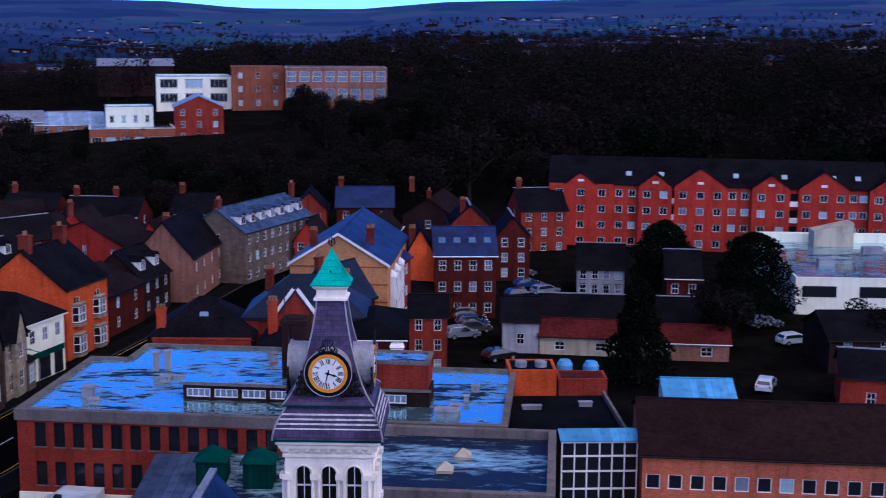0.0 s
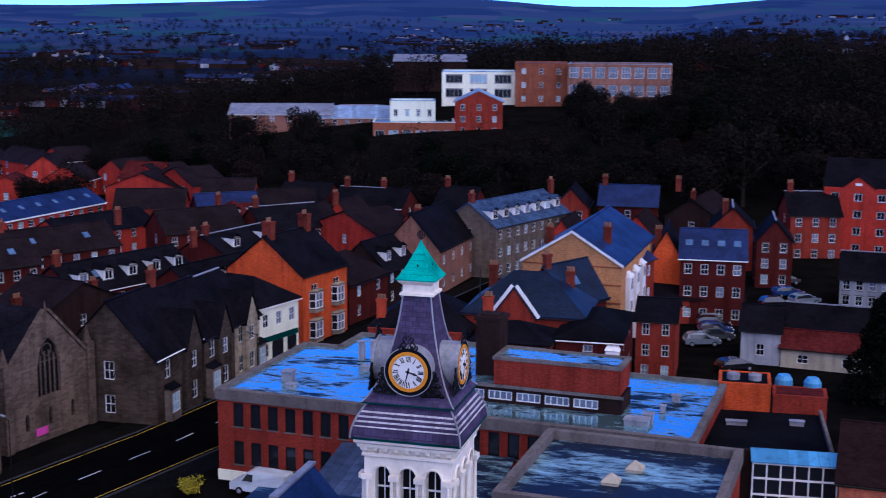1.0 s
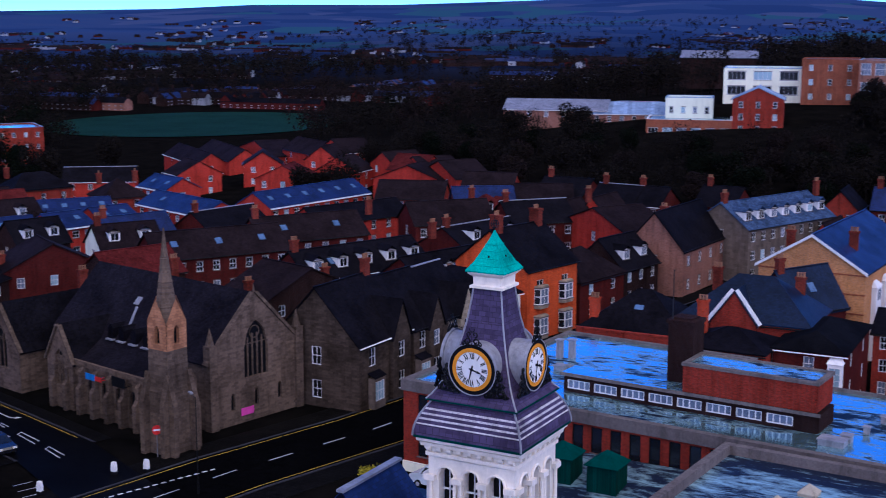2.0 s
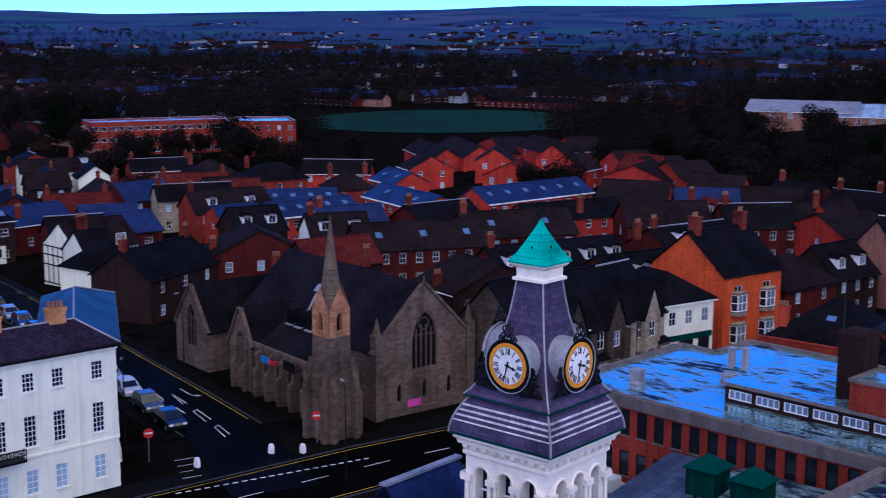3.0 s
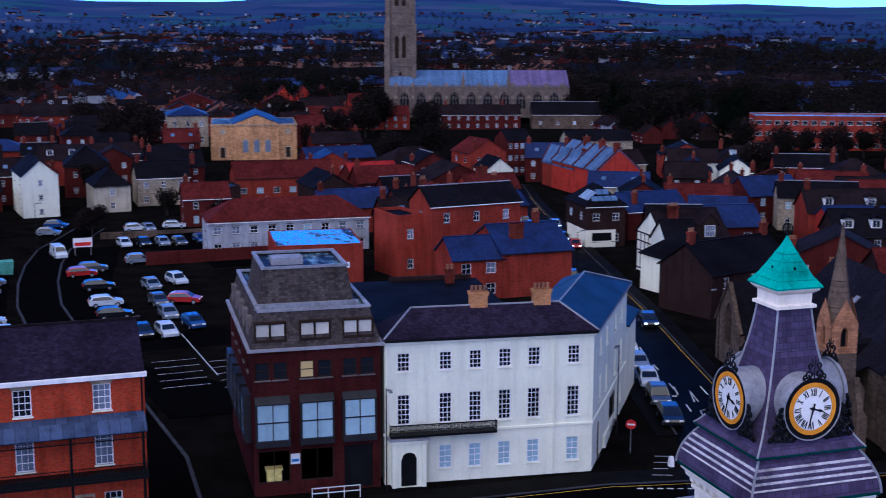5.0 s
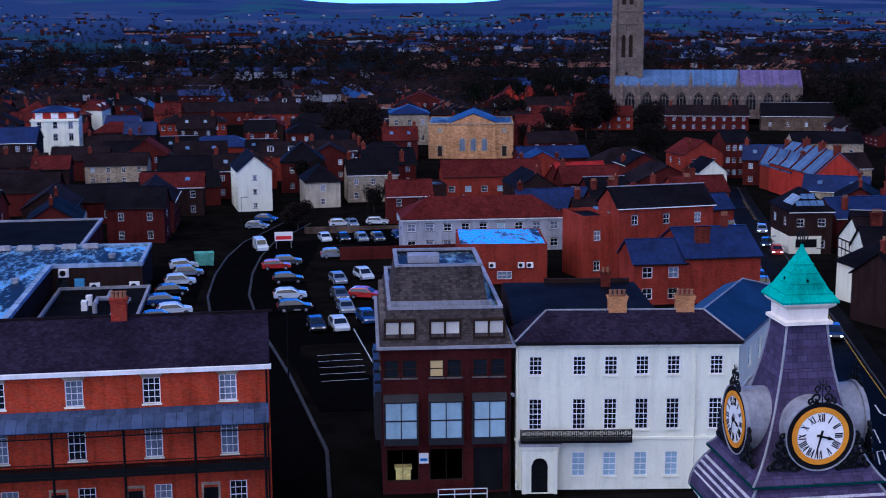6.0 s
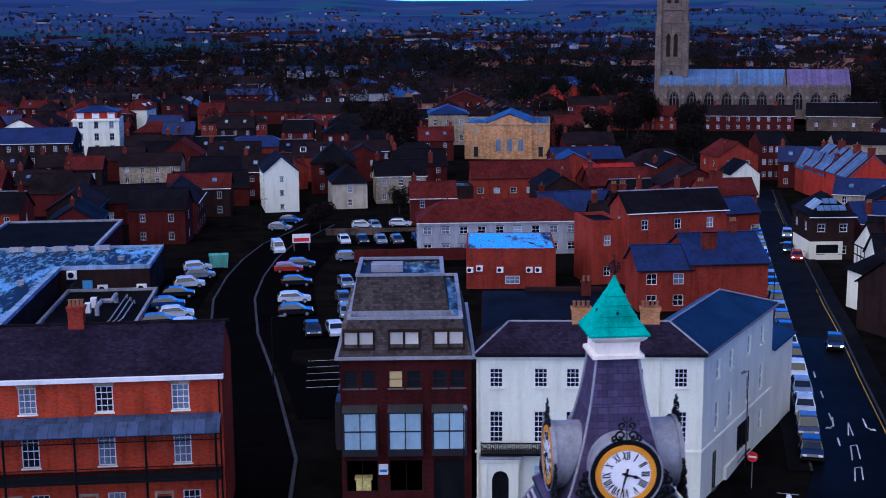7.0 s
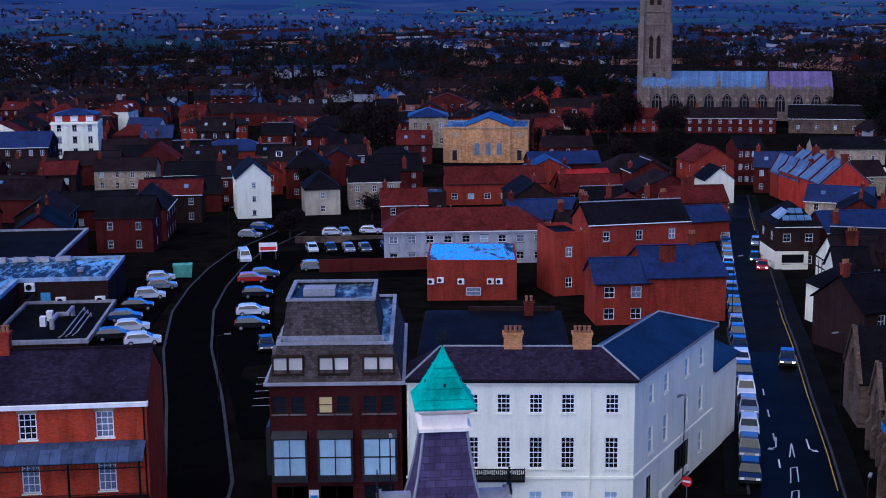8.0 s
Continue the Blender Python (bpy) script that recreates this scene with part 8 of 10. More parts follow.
store = house("supermarket", "pale walled store with wet blue flat roof", 50.3, 118.6, -2.0, 27.0, 32, 5.2, "flat", 2, "white", "wet_flat", 0, 1, 0, group="houses of the old town", category='shop', parapet=0.12)
for x in (0.9, 8.6, 16.3):
    g_ = MB()
    g_.box(x, -0.08, 2.6, x + 4.6, -0.02, 4.1)
    part("window", g_, "glass", store)
for x, y, w, d, h in ((5.0, 9.0, 2.2, 1.6, 1.0), (17.0, 3.0, 2.0, 1.4, 0.6), (14.0, 20.0, 3.0, 1.4, 0.9)):
    g_ = MB()
    g_.box(x, y, 5.25, x + w, y + d, 5.25 + h)
    g_.box(x - 0.1, y - 0.1, 5.25 + h, x + w + 0.1, y + d + 0.1, 5.33 + h)
    part("roof_vent", g_, "lead", store)
g_ = MB()
g_.box(0.0, 30.0, 5.2, 26.8, 31.8, 6.6)
part("rear_parapet", g_, "white", store)
g_ = MB()
g_.box(8.0, 26.0, 5.2, 14.0, 30.0, 7.6)
g_.rings([[(8.0, y, 7.6), (14.0, y, 7.6), (14.0, y, 9.0)] for y in (26.0, 30.0)])
part("roof_pavilion", g_, "cream", store)
house("house", "dark slate house at the yard", 46.7, 87.6, 3.0, 8.4, 10, 4.0, "x", 2.2, "brick_brown", "slate", 2, 2, 0, group="houses of the old town")
house("garage_block", "brick garage with dark flat roof", 43.6, 71.8, -11.7, 6.0, 8, 4.0, "x", 2.0, "brick", "slate", 1, 1, 0, group="houses of the old town")
house("office_wing", "salmon brick building with brown tile roof", 19.0, 35.9, -3.9, 22.7, 13, 7.6, "x", 2.3, "brick_salmon", "tile_brown", 14, 2, 0, group="", win=(1.05,1.15), cols=1, rows=1, category='office building')
house("school_block", "pale school block with blue flat roof", -71.8, 265.7, 13.7, 18.3, 16, 7, "flat", 2, "white", "wet_flat", 3, 2, 1, group="school buildings", win=(4.6,2.0), cols=4, rows=1, category='school', parapet=0.3, coping='lead_blue', base=18.2)
house("school_block", "red brick school block with flat roof", -53.0, 265.1, 11.0, 12.8, 16, 10, "flat", 2, "brick_dull", "damp_flat", 3, 3, 1, group="school buildings", category='school', parapet=0.4, base=17.6)
house("school_block", "pale panelled school block with brick ends and window bands", -39.5, 262.6, 7.6, 24.8, 14, 8.5, "flat", 2, "brick_pink", "damp_flat", 8, 2, 1, group="school buildings", win=(3.4,2.6), cols=3, rows=2, category='school', parapet=0.4, coping='lead_blue', blind='glass_curtain', base=19.1)
house("school_block", "brick school hall with pale wet roof", -78.9, 232.2, 16.5, 18.7, 16, 4.2, "flat", 2, "brick_dull", "wet_flat", 6, 1, 1, group="school buildings", win=(2.4,1.4), cols=3, rows=1, category='school', parapet=0.3, coping='white_paint', base=10.6)
house("school_block", "low school building with pale blue sheet roof", -96.3, 241.9, 19.2, 17.5, 18, 2.6, "x", 2.2, "brick_pink", "lead_blue", 6, 1, 1, group="school buildings", category='school', parapet=0.3, coping='lead_blue', base=12.5)
house("school_block", "white school block with blue wet roof", -77.6, 241.0, 16.6, 10.6, 10, 4.5, "flat", 1.6, "white", "wet_flat", 4, 1, 1, group="school buildings", category='school', parapet=0.3, coping='lead_blue', base=14.7)
house("school_block", "brick school block with wet roof behind", -98.0, 262.6, 18.5, 14.3, 12, 2.6, "flat", 1.6, "brick_orange", "wet_flat", 5, 1, 1, group="school buildings", category='school', parapet=0.3, coping='lead_blue', base=13.3)
house("school_block", "low pale school building with brick walls", -116.3, 236.1, 18.4, 24.5, 16, 2.4, "x", 2.0, "brick_pink", "slate_pale", 6, 1, 1, group="school buildings", category='school', base=13.4)
house("school_block", "brick school house with two gabled bays", -61.0, 237.5, 13.7, 10.9, 12, 8, "y", 2.5, "brick", "lead_blue", 3, 3, 1, group="school buildings", category='school', base=11.8)
house("school_block", "dark sports hall with a pale metal roof", -104.2, 329.1, 15.8, 21.9, 20, 5, "x", 1.8, "brick_brown", "slate_pale", 0, 1, 0, group="school buildings", category='school', base=20.9)
house("estate_house", "red brick estate house with dark roof and white windows", -205.7, 217.4, -34.4, 28.9, 8, 5, "x", 2.6, "brick_crimson", "tile_dark", 2, 2, 1, group="red brick estate")
house("estate_house", "red brick estate house with dark roof and white windows", -199.1, 223.1, -36.4, 30.2, 8, 5, "x", 2.6, "brick_crimson", "tile_dark", 2, 2, 1, group="red brick estate")
house("estate_house", "red brick estate house with dark roof and white windows", -186.5, 224.8, -37.4, 28.5, 8, 5, "y", 2.6, "brick_crimson", "tile_dark", 2, 2, 1, group="red brick estate")
house("estate_house", "red brick estate house with dark roof and white windows", -163.8, 212.0, -30.8, 19.4, 8, 5, "x", 2.6, "brick_crimson", "tile_dark", 2, 2, 1, group="red brick estate")
house("estate_house", "red brick estate house with dark roof and white windows", -150.3, 207.9, -29.3, 12.8, 8, 5, "y", 2.6, "brick_crimson", "tile_dark", 2, 2, 1, group="red brick estate")
house("estate_house", "red brick estate house with dark roof and white windows", -125.2, 190.2, -27.1, 10.2, 8, 5, "y", 2.6, "brick_crimson", "tile_dark", 2, 2, 1, group="red brick estate")
house("estate_house", "red brick estate house with dark roof and white windows", -118.1, 190.0, -37.9, 17.0, 8, 5, "y", 2.6, "brick_crimson", "tile_dark", 2, 2, 1, group="red brick estate")
house("house", "red brick gabled house before the dark woods", -65.6, 146.9, -4.0, 5.8, 9, 5, "y", 2.8, "brick_crimson", "tile_dark", 2, 2, 1, group="red brick estate")
house("house", "red brick gabled house before the dark woods", -62.1, 155.3, -4.0, 4.8, 9, 5, "y", 2.8, "brick_crimson", "tile_dark", 2, 2, 1, group="red brick estate")
house("house", "red brick gabled house before the dark woods", -46.3, 144.8, -4.0, 4.1, 9, 5, "y", 2.8, "brick_crimson", "tile_dark", 2, 2, 1, group="red brick estate")
house("house", "red brick gabled house before the dark woods", -21.8, 146.6, -4.0, 4.0, 9, 5, "y", 2.8, "brick_crimson", "tile_dark", 2, 2, 1, group="red brick estate")
house("house", "red brick gabled house before the dark woods", -11.7, 153.5, -4.0, 5.5, 9, 5, "y", 2.8, "brick_crimson", "tile_dark", 2, 2, 1, group="red brick estate")
house("house", "dark slate terrace house with brick chimney", -76.5, 168.5, -4.0, 9.4, 9, 5, "x", 2.8, "brick_dark", "slate", 3, 2, 1, group="houses of the old town", chimneys=((1.0,4.5,1.5),))
house("house", "dark slate terrace house with brick chimney", -64.6, 165.7, -4.0, 8.1, 9, 5, "x", 2.8, "brick_dark", "slate", 3, 2, 1, group="houses of the old town", chimneys=((1.0,4.5,1.5),))
house("house", "dark slate terrace house with brick chimney", -46.7, 169.2, -4.0, 7.0, 9, 5, "x", 2.8, "brick_dark", "slate", 3, 2, 1, group="houses of the old town", chimneys=((1.0,4.5,1.5),))
house("house", "dark slate terrace house with brick chimney", -57.6, 165.5, -4.0, 6.0, 9, 5, "x", 2.8, "brick_dark", "slate", 3, 2, 1, group="houses of the old town", chimneys=((1.0,4.5,1.5),))


# ---- the flat-roofed workshops behind the terrace ----
def workshops():
    t = thing("workshop", pose(0, 0, -1.4), "L-shaped brown brick workshop under a wet pale flat roof", "workshop")
    w = MB()
    w.box(-152.5, -55.5, -1, -137.5, -32.2, 4.1)
    w.box(-137.5, -55.5, -1, -104, -43.8, 4.1)
    part("wall", w, "brick_brown", t)
    r = MB()
    r.box(-152.2, -55.2, 4.1, -137.8, -32.5, 4.3)
    r.box(-137.8, -55.2, 4.1, -104.3, -44.1, 4.3)
    part("flat_roof", r, "patchy_flat", t, "felt roof under standing water with a painted sky-blue sheen")
    c = MB()
    for q in ((-152.6, -55.6, -152.1, -32.1), (-152.1, -32.6, -137.4, -32.1), (-137.9, -43.9, -137.4, -32.6), (-137.4, -44.4, -103.9, -43.7), (-104.5, -55.6, -103.9, -44.4), (-152.1, -55.6, -104.5, -55.1)):
        c.box(q[0], q[1], 4.05, q[2], q[3], 4.55)
    part("coping", c, "lead_blue", t, "pale wet lead coping")
    for i in range(5):
        l = MB()
        y = -53.5 + i * 3.0
        l.rings([[(-151.6, y, 4.3), (-150.4, y, 4.3), (-150.4, y + 2.2, 4.3), (-151.6, y + 2.2, 4.3)], [(-151.4, y + 0.15, 4.9), (-150.6, y + 0.15, 4.9), (-150.6, y + 2.05, 4.9), (-151.4, y + 2.05, 4.9)]])
        part("rooflight", l, "lead", t)
    for x, y in ((-128, -47), (-118, -50), (-133, -52), (-112, -46.5), (-143, -37)):
        v = MB()
        v.box(x, y, 4.3, x + 0.8, y + 0.8, 4.75)
        v.box(x - 0.08, y - 0.08, 4.75, x + 0.88, y + 0.88, 4.83)
        part("roof_vent", v, "lead", t)
    o, u, n = (-137.48, -43.8, 0), (0, 1, 0), (-1, 0, 0)
    add_window(t, o, u, n, 0.6, 0.9, 1.5, 1.7, 2, 2, "dark_frame", "glass", depth=-0.08)
    d = MB()
    d.box(-137.5, -41.0, 0.2, -137.4, -39.7, 2.6)
    part("door", d, "blue_sheet", t, "pale blue steel door")
    for y, z in ((-42.9, 2.9), (-39.0, 0.9), (-33.9, 0.9)):
        b = MB()
        b.box(-137.4, y, z, -136.9, y + 1.3, z + 1.1)
        ac = part("air_conditioner", b, "white_paint", t)
        f = MB()
        f.tube((-136.9, y + 0.55, z + 0.55), (-136.86, y + 0.55, z + 0.55), 0.4, 0.4, 14)
        part("fan_grille", f, "black_paint", ac)
    s2 = thing("store_building", pose(0, 0, -1.2), "low yard store with wet felt roof and white pipes", "building")
    w = MB()
    w.box(-137.2, -42.9, -1, -116, -31.2, 0.9)
    part("wall", w, "brick_brown", s2)
    r = MB()
    r.box(-137.0, -42.6, 0.9, -116.3, -31.5, 1.0)
    part("flat_roof", r, "felt_black", s2)
    c = MB()
    for q in ((-137.2, -42.95, -115.9, -42.55), (-116.3, -42.55, -115.9, -31.15), (-137.2, -31.5, -116.3, -31.15), (-137.2, -42.55, -136.8, -31.5)):
        c.box(q[0], q[1], 0.85, q[2], q[3], 1.35)
    part("coping", c, "lead", s2)
    p = MB()
    for i, y in enumerate((-34.4, -33.7, -33.0)):
        p.path([(-132 + i * 1.7, y, 1.05), (-132 + i * 1.7, y, 1.5), (-118.0 - i * 0.5, y, 1.5), (-118.0 - i * 0.5, y - 0.6, 1.05)], 0.09, 6)
    part("pipes", p, "lead", s2, "thin grey service pipes")
    d = MB()
    d.path([(-129.5, -35.4, 1.05), (-129.5, -35.4, 2.1), (-126.0, -35.4, 2.1), (-126.0, -36.6, 2.1), (-122.5, -36.6, 2.1), (-122.5, -36.6, 1.05)], 0.3, 8)
    part("duct", d, "lead", s2, "bent grey ventilation duct")
    for x, y in ((-128, -38.2), (-125, -38.4)):
        b = MB()
        b.box(x, y, 1.0, x + 1.0, y + 0.7, 2.2)
        part("duct_box", b, "white_paint", s2)
    s3 = thing("yard_building", pose(0, 0, -2.6), "dark flat-roofed yard building with pale edge", "building")
    w = MB()
    w.box(-182, -61, -1.5, -154, -42.5, 4.6)
    part("wall", w, "brick_dark", s3)
    r = MB()
    r.box(-181.6, -60.6, 4.6, -154.4, -42.9, 4.72)
    part("flat_roof", r, "felt_black", s3)
    c = MB()
    for q in ((-182.2, -61.2, -181.7, -42.3), (-181.7, -42.8, -153.8, -42.3), (-154.3, -61.2, -153.8, -42.8), (-181.7, -61.2, -154.3, -60.7)):
        c.box(q[0], q[1], 4.55, q[2], q[3], 5.0)
    part("coping", c, "lead", s3)
    FOOT.extend([(-145, -44, 14), (-120, -49, 18), (-126, -37, 10), (-168, -52, 17)])


workshops()


# ---- bay windows on the orange house ----
def bay_column(parent_pose, x, zs, label):
    t = thing("bay_window", parent_pose @ Matrix.Translation((x, 0, 0)), label, "bay window", "bay windows of the orange house")
    for z, h in zs:
        b = MB()
        for zz, hh in ((z, 0.5), (z + 0.5 + h, 0.3)):
            b.rings([[(-1.1, 0.05, zz), (-0.75, -0.75, zz), (0.75, -0.75, zz), (1.1, 0.05, zz)], [(-1.1, 0.05, zz + hh), (-0.75, -0.75, zz + hh), (0.75, -0.75, zz + hh), (1.1, 0.05, zz + hh)]])
        part("bay_stone", b, "stone_cream", t)
        f, p, s, both = window_meshes(1.5, h, 2, 2, "white_paint", "glass_curtain", 0.06, 0.1)
        part("window", both, (), t, m=Matrix.Translation((-0.75, -0.72, z + 0.5)))
        for sgn in (-1, 1):
            f, p, s, both = window_meshes(0.87, h, 1, 2, "white_paint", "glass", 0.06, 0.1)
            a = math.degrees(math.atan2(0.8, 0.35)) * sgn
            m = pose(0.75, -0.72, z + 0.5, 0, 0, 66.4) if sgn > 0 else pose(-1.1, 0.06, z + 0.5, 0, 0, -66.4)
            part("window", both, (), t, m=m)


oh = pose(-40.1, 88.5, -0.15, 0, 0, 77.4)
for x in (2.4, 7.2):
    bay_column(oh, x, ((0.3, 2.0), (3.9, 1.9)), "two-storey pale stone bay window with white sashes")
shop_front = MB()
shop_front.box(0.2, -0.12, 2.75, 6.9, 0.0, 3.35)
solo("shop_fascia", shop_front, "teal_paint", "dark green painted shop fascia board", "shop fascia", m=pose(-41.2, 78.0, -0.15, 0, 0, 74.2))
shop_glass = MB()
shop_glass.box(2.2, -0.06, 0.3, 4.2, 0.0, 2.7)
shop_glass.box(5.0, -0.06, 0.3, 6.6, 0.0, 2.7)
solo("shop_window", shop_glass, "glass", "dark glazed shop window in a white front", "shop window", m=pose(-41.2, 78.0, -0.15, 0, 0, 74.2))


def front_bay(ax, ay, ang, x, z, w, h, pane):
    """A shallow stone bay with a white-framed window, standing on a house front."""
    t = next(o for o in bpy.data.objects if o.parent is None and abs(o.matrix_basis.translation.x - ax) < 0.06 and abs(o.matrix_basis.translation.y - ay) < 0.06)
    b = MB()
    b.box(x - w / 2, -0.75, 0, x + w / 2, -0.003, z)
    b.box(x - w / 2, -0.75, z + h, x + w / 2, -0.003, z + h + 0.35)
    for s in (-1, 1):
        b.box(x + s * (w / 2 - 0.09) - 0.09, -0.75, z, x + s * (w / 2 - 0.09) + 0.09, -0.003, z + h)
    bay = part("bay_window", b, "stone_grey", t)
    add_window(t, (0, -0.72, 0), (1, 0, 0), (0, 1, 0), x - w / 2 + 0.18, z, w - 0.36, h, 3, 2, "white_paint", pane, depth=0.0)
    r = MB()
    slab(r, [(x - w / 2 - 0.1, -0.85, z + h + 0.35), (x + w / 2 + 0.1, -0.85, z + h + 0.35), (x + w / 2 + 0.1, 0, z + h + 0.8), (x - w / 2 - 0.1, 0, z + h + 0.8)], 0.06)
    part("bay_roof", r, "slate", bay)


for ax, ay, ang, x in ((-42.0, 55.5, 89, 2.4), (-41.6, 65.0, 87, 1.2), (-41.3, 71.8, 87, 5.0)):
    front_bay(ax, ay, ang, x, 1.0, 1.9, 1.9, "glass_blind")


# ---- extra parts of singular houses in the west ----
def block(mb_mat, name, parent, *boxes, label=""):
    mb = MB()
    for b in boxes:
        mb.box(*b)
    return part(name, mb, mb_mat, parent, label)


def arched_plate(x, z, w, h, y):
    """A flat arched pane standing at y."""
    mb = MB()
    r = w / 2
    front = [(x - r, y, z), (x + r, y, z)] + [(x + r * math.cos(a), y, z + h - r + r * math.sin(a)) for a in [math.pi * i / 10 for i in range(11)]]
    mb.rings([front, [(p[0], y + 0.05, p[2]) for p in front]])
    return mb


def finish_hall(t, w, h):
    c0, c1 = w * 0.27, w * 0.79
    m = MB()
    m.box(c0, -0.5, 0, c1, 0, h + 0.25)
    m.rings([[(c0, y, h + 0.25), (c1, y, h + 0.25), ((c0 + c1) / 2, y, h + 2.6)] for y in (-0.5, 0.3)])
    part("centre_bay", m, "stone_gold", t)
    r = MB()
    roof_gable(r, c0, -0.3, c1, 20, h + 0.3, 2.5, 0.35, "y")
    part("pediment_roof", r, "slate_blue", t)
    for i in range(3):
        x = c0 + (c1 - c0) * (0.25 + 0.25 * i)
        part("arched_window", arched_plate(x, 2.4, 1.3, 3.3, -0.56), "glass_curtain", t)
        part("arch_surround", arched_plate(x, 2.2, 1.8, 3.75, -0.53), "stone_cream", t)
    for x in (c0 * 0.5, (c1 + w) / 2):
        block("wood_dark", "door", t, (x - 0.6, -0.06, 0.8, x + 0.6, 0.02, 3.6))
        block("stone_cream", "door_surround", t, (x - 0.85, -0.04, 0.8, x + 0.85, 0.01, 3.9))
        mb = MB()
        mb.tube((x, 0, h - 1.9), (x, -0.06, h - 1.9), 0.8, 0.8, 20)
        part("roundel", mb, "stone_cream", t)
    block("stone_cream", "cornice", t, (-0.2, -0.25, h - 0.2, c0, 0.02, h + 0.05), (c1, -0.25, h - 0.2, w + 0.2, 0.02, h + 0.05), (c0 - 0.1, -0.75, h - 0.2, c1 + 0.1, -0.5, h + 0.05))


finish_hall(gold_hall, 23.6, 9.9)


def finish_hotel(t, w, d, h):
    block("brick_crimson", "attic", t, (0.5, 0.5, h + 0.1, w - 0.5, d - 0.5, h + 2.2), label="red brick attic storey")
    r = MB()
    roof_hip(r, 0.5, 0.5, w - 0.5, d - 0.5, h + 2.2, 1.5, 0.4)
    part("attic_roof", r, "slate_blue", t)
    for i in range(3):
        x = w * (i + 0.5) / 3
        dm = block("white_paint", "dormer", t, (x - 1.0, 0.2, h + 0.2, x + 1.0, 1.2, h + 2.0))
        add_window(t, (0, 0.18, 0), (1, 0, 0), (0, 1, 0), x - 0.7, h + 0.45, 1.4, 1.3, 2, 2, "white_paint", "glass", far=True, depth=0.0)
    for x in (0.35, w / 3, 2 * w / 3, w - 0.35):
        block("white", "pilaster", t, (x - 0.35, -0.18, 0, x + 0.35, -0.002, h - 0.4))
    block("white", "cornice", t, (-0.3, -0.45, h - 0.4, w + 0.3, -0.002, h + 0.1))


finish_hotel(hotel_block, 13.1, 11, 10.4)


def finish_timber(t, w, h):
    """Black beams on the white front and end, and a gabled dormer."""
    mat = "wood_dark"
    for z in (0.1, 2.7, 4.1, h - 0.25):
        block(mat, "beam", t, (-0.05, -0.05, z, w + 0.05, -0.003, z + 0.2))
        block(mat, "beam", t, (-0.05, 0.0, z, -0.003, 9, z + 0.2))
    for i in range(19):
        x = w * i / 18
        block(mat, "beam", t, (x - 0.09, -0.045, 2.9, x + 0.09, -0.004, h - 0.25))
    for i in range(8):
        y = 9 * i / 7
        block(mat, "beam", t, (-0.045, y - 0.09, 0.3, -0.004, y + 0.09, h - 0.25))
    g = MB()
    g.box(5.6, -0.25, h - 0.6, 8.0, 4.0, h + 2.0)
    g.rings([[(5.6, y, h + 2.0), (8.0, y, h + 2.0), (6.8, y, h + 3.4)] for y in (-0.25, 4.4)])
    dm = part("dormer", g, "wood_dark", t)
    gr = MB()
    roof_gable(gr, 5.6, -0.2, 8.0, 4.6, h + 2.0, 1.4, 0.25, "y", 0.1)
    part("dormer_roof", gr, "tile_dark", dm)
    add_window(t, (0, -0.34, 0), (1, 0, 0), (0, 1, 0), 6.0, h + 0.2, 1.6, 1.6, 4, 2, "white_paint", "glass_curtain", depth=0.0)


finish_timber(timber_ob, 9.9, 5.6)


def finish_solar(t, w, h):
    rise, over = 3.0, 0.3
    k = rise / ((min(w, 11) + 2 * over) / 2)
    nrm = Vector((0, -k, 1)).normalized()
    up = Vector((0, 1, k)).normalized()
    for row, count in ((0, 4), (1, 2)):
        for i in range(count):
            x = w / 2 + (i - count / 2) * 1.15
            y = 0.5 + row * 1.15
            o = Vector((x, y, h + k * (y + over) + 0.16))
            p = MB()
            p.obox(tuple(o), (1, 0, 0), 1.05, tuple(up), 1.1, tuple(nrm), 0.06)
            part("solar_panel", p, "sky_pane", t)
    block("white", "ground_floor_render", t, (-0.06, -0.06, 0, w * 0.75, -0.003, 3.0), (-0.06, -0.003, 0, -0.003, 9, 3.0))
    block("black_paint", "shop_window", t, (1.0, -0.1, 1.2, 4.4, -0.062, 2.5))
    nl = Vector((-k, 0, 1)).normalized()
    o = Vector((0.6, 1.2, h + k * 0.9 + 0.16))
    p = MB()
    p.obox(tuple(o), (0, 1, 0), 4.2, tuple(Vector((1, 0, k)).normalized()), 2.0, tuple(nl), 0.06)
    part("rooflight", p, "lead_blue", t)


finish_solar(solar_ob, 6.8, 6.9)


def party_walls(t, w, d, h, rise, n):
    k = rise / (w / 2)
    for i in range(n + 1):
        y = d * i / n
        m = MB()
        for s in (-1, 1):
            a = [(w / 2 + s * (w / 2 + 0.35), y - 0.2, h - 0.35 * k), (w / 2, y - 0.2, h + rise), (w / 2, y - 0.2, h + rise + 0.45), (w / 2 + s * (w / 2 + 0.35), y - 0.2, h - 0.35 * k + 0.45)]
            m.rings([a, [(p[0], p[1] + 0.4, p[2]) for p in a]])
        part("party_wall", m, "brick_dark", t)


party_walls(stepped_ob, 10.2, 24, 6.6, 4.4, 4)
party_walls(stepped_ob2, 4.1, 18, 6.0, 3.6, 3)


# ---- cars, markings and street things ----
CAR_GLASS = surface("car_glass", (0.012, 0.016, 0.022), 0.06, var=0.1, bump=0.0, spec=0.7, dirt_amount=0.0)


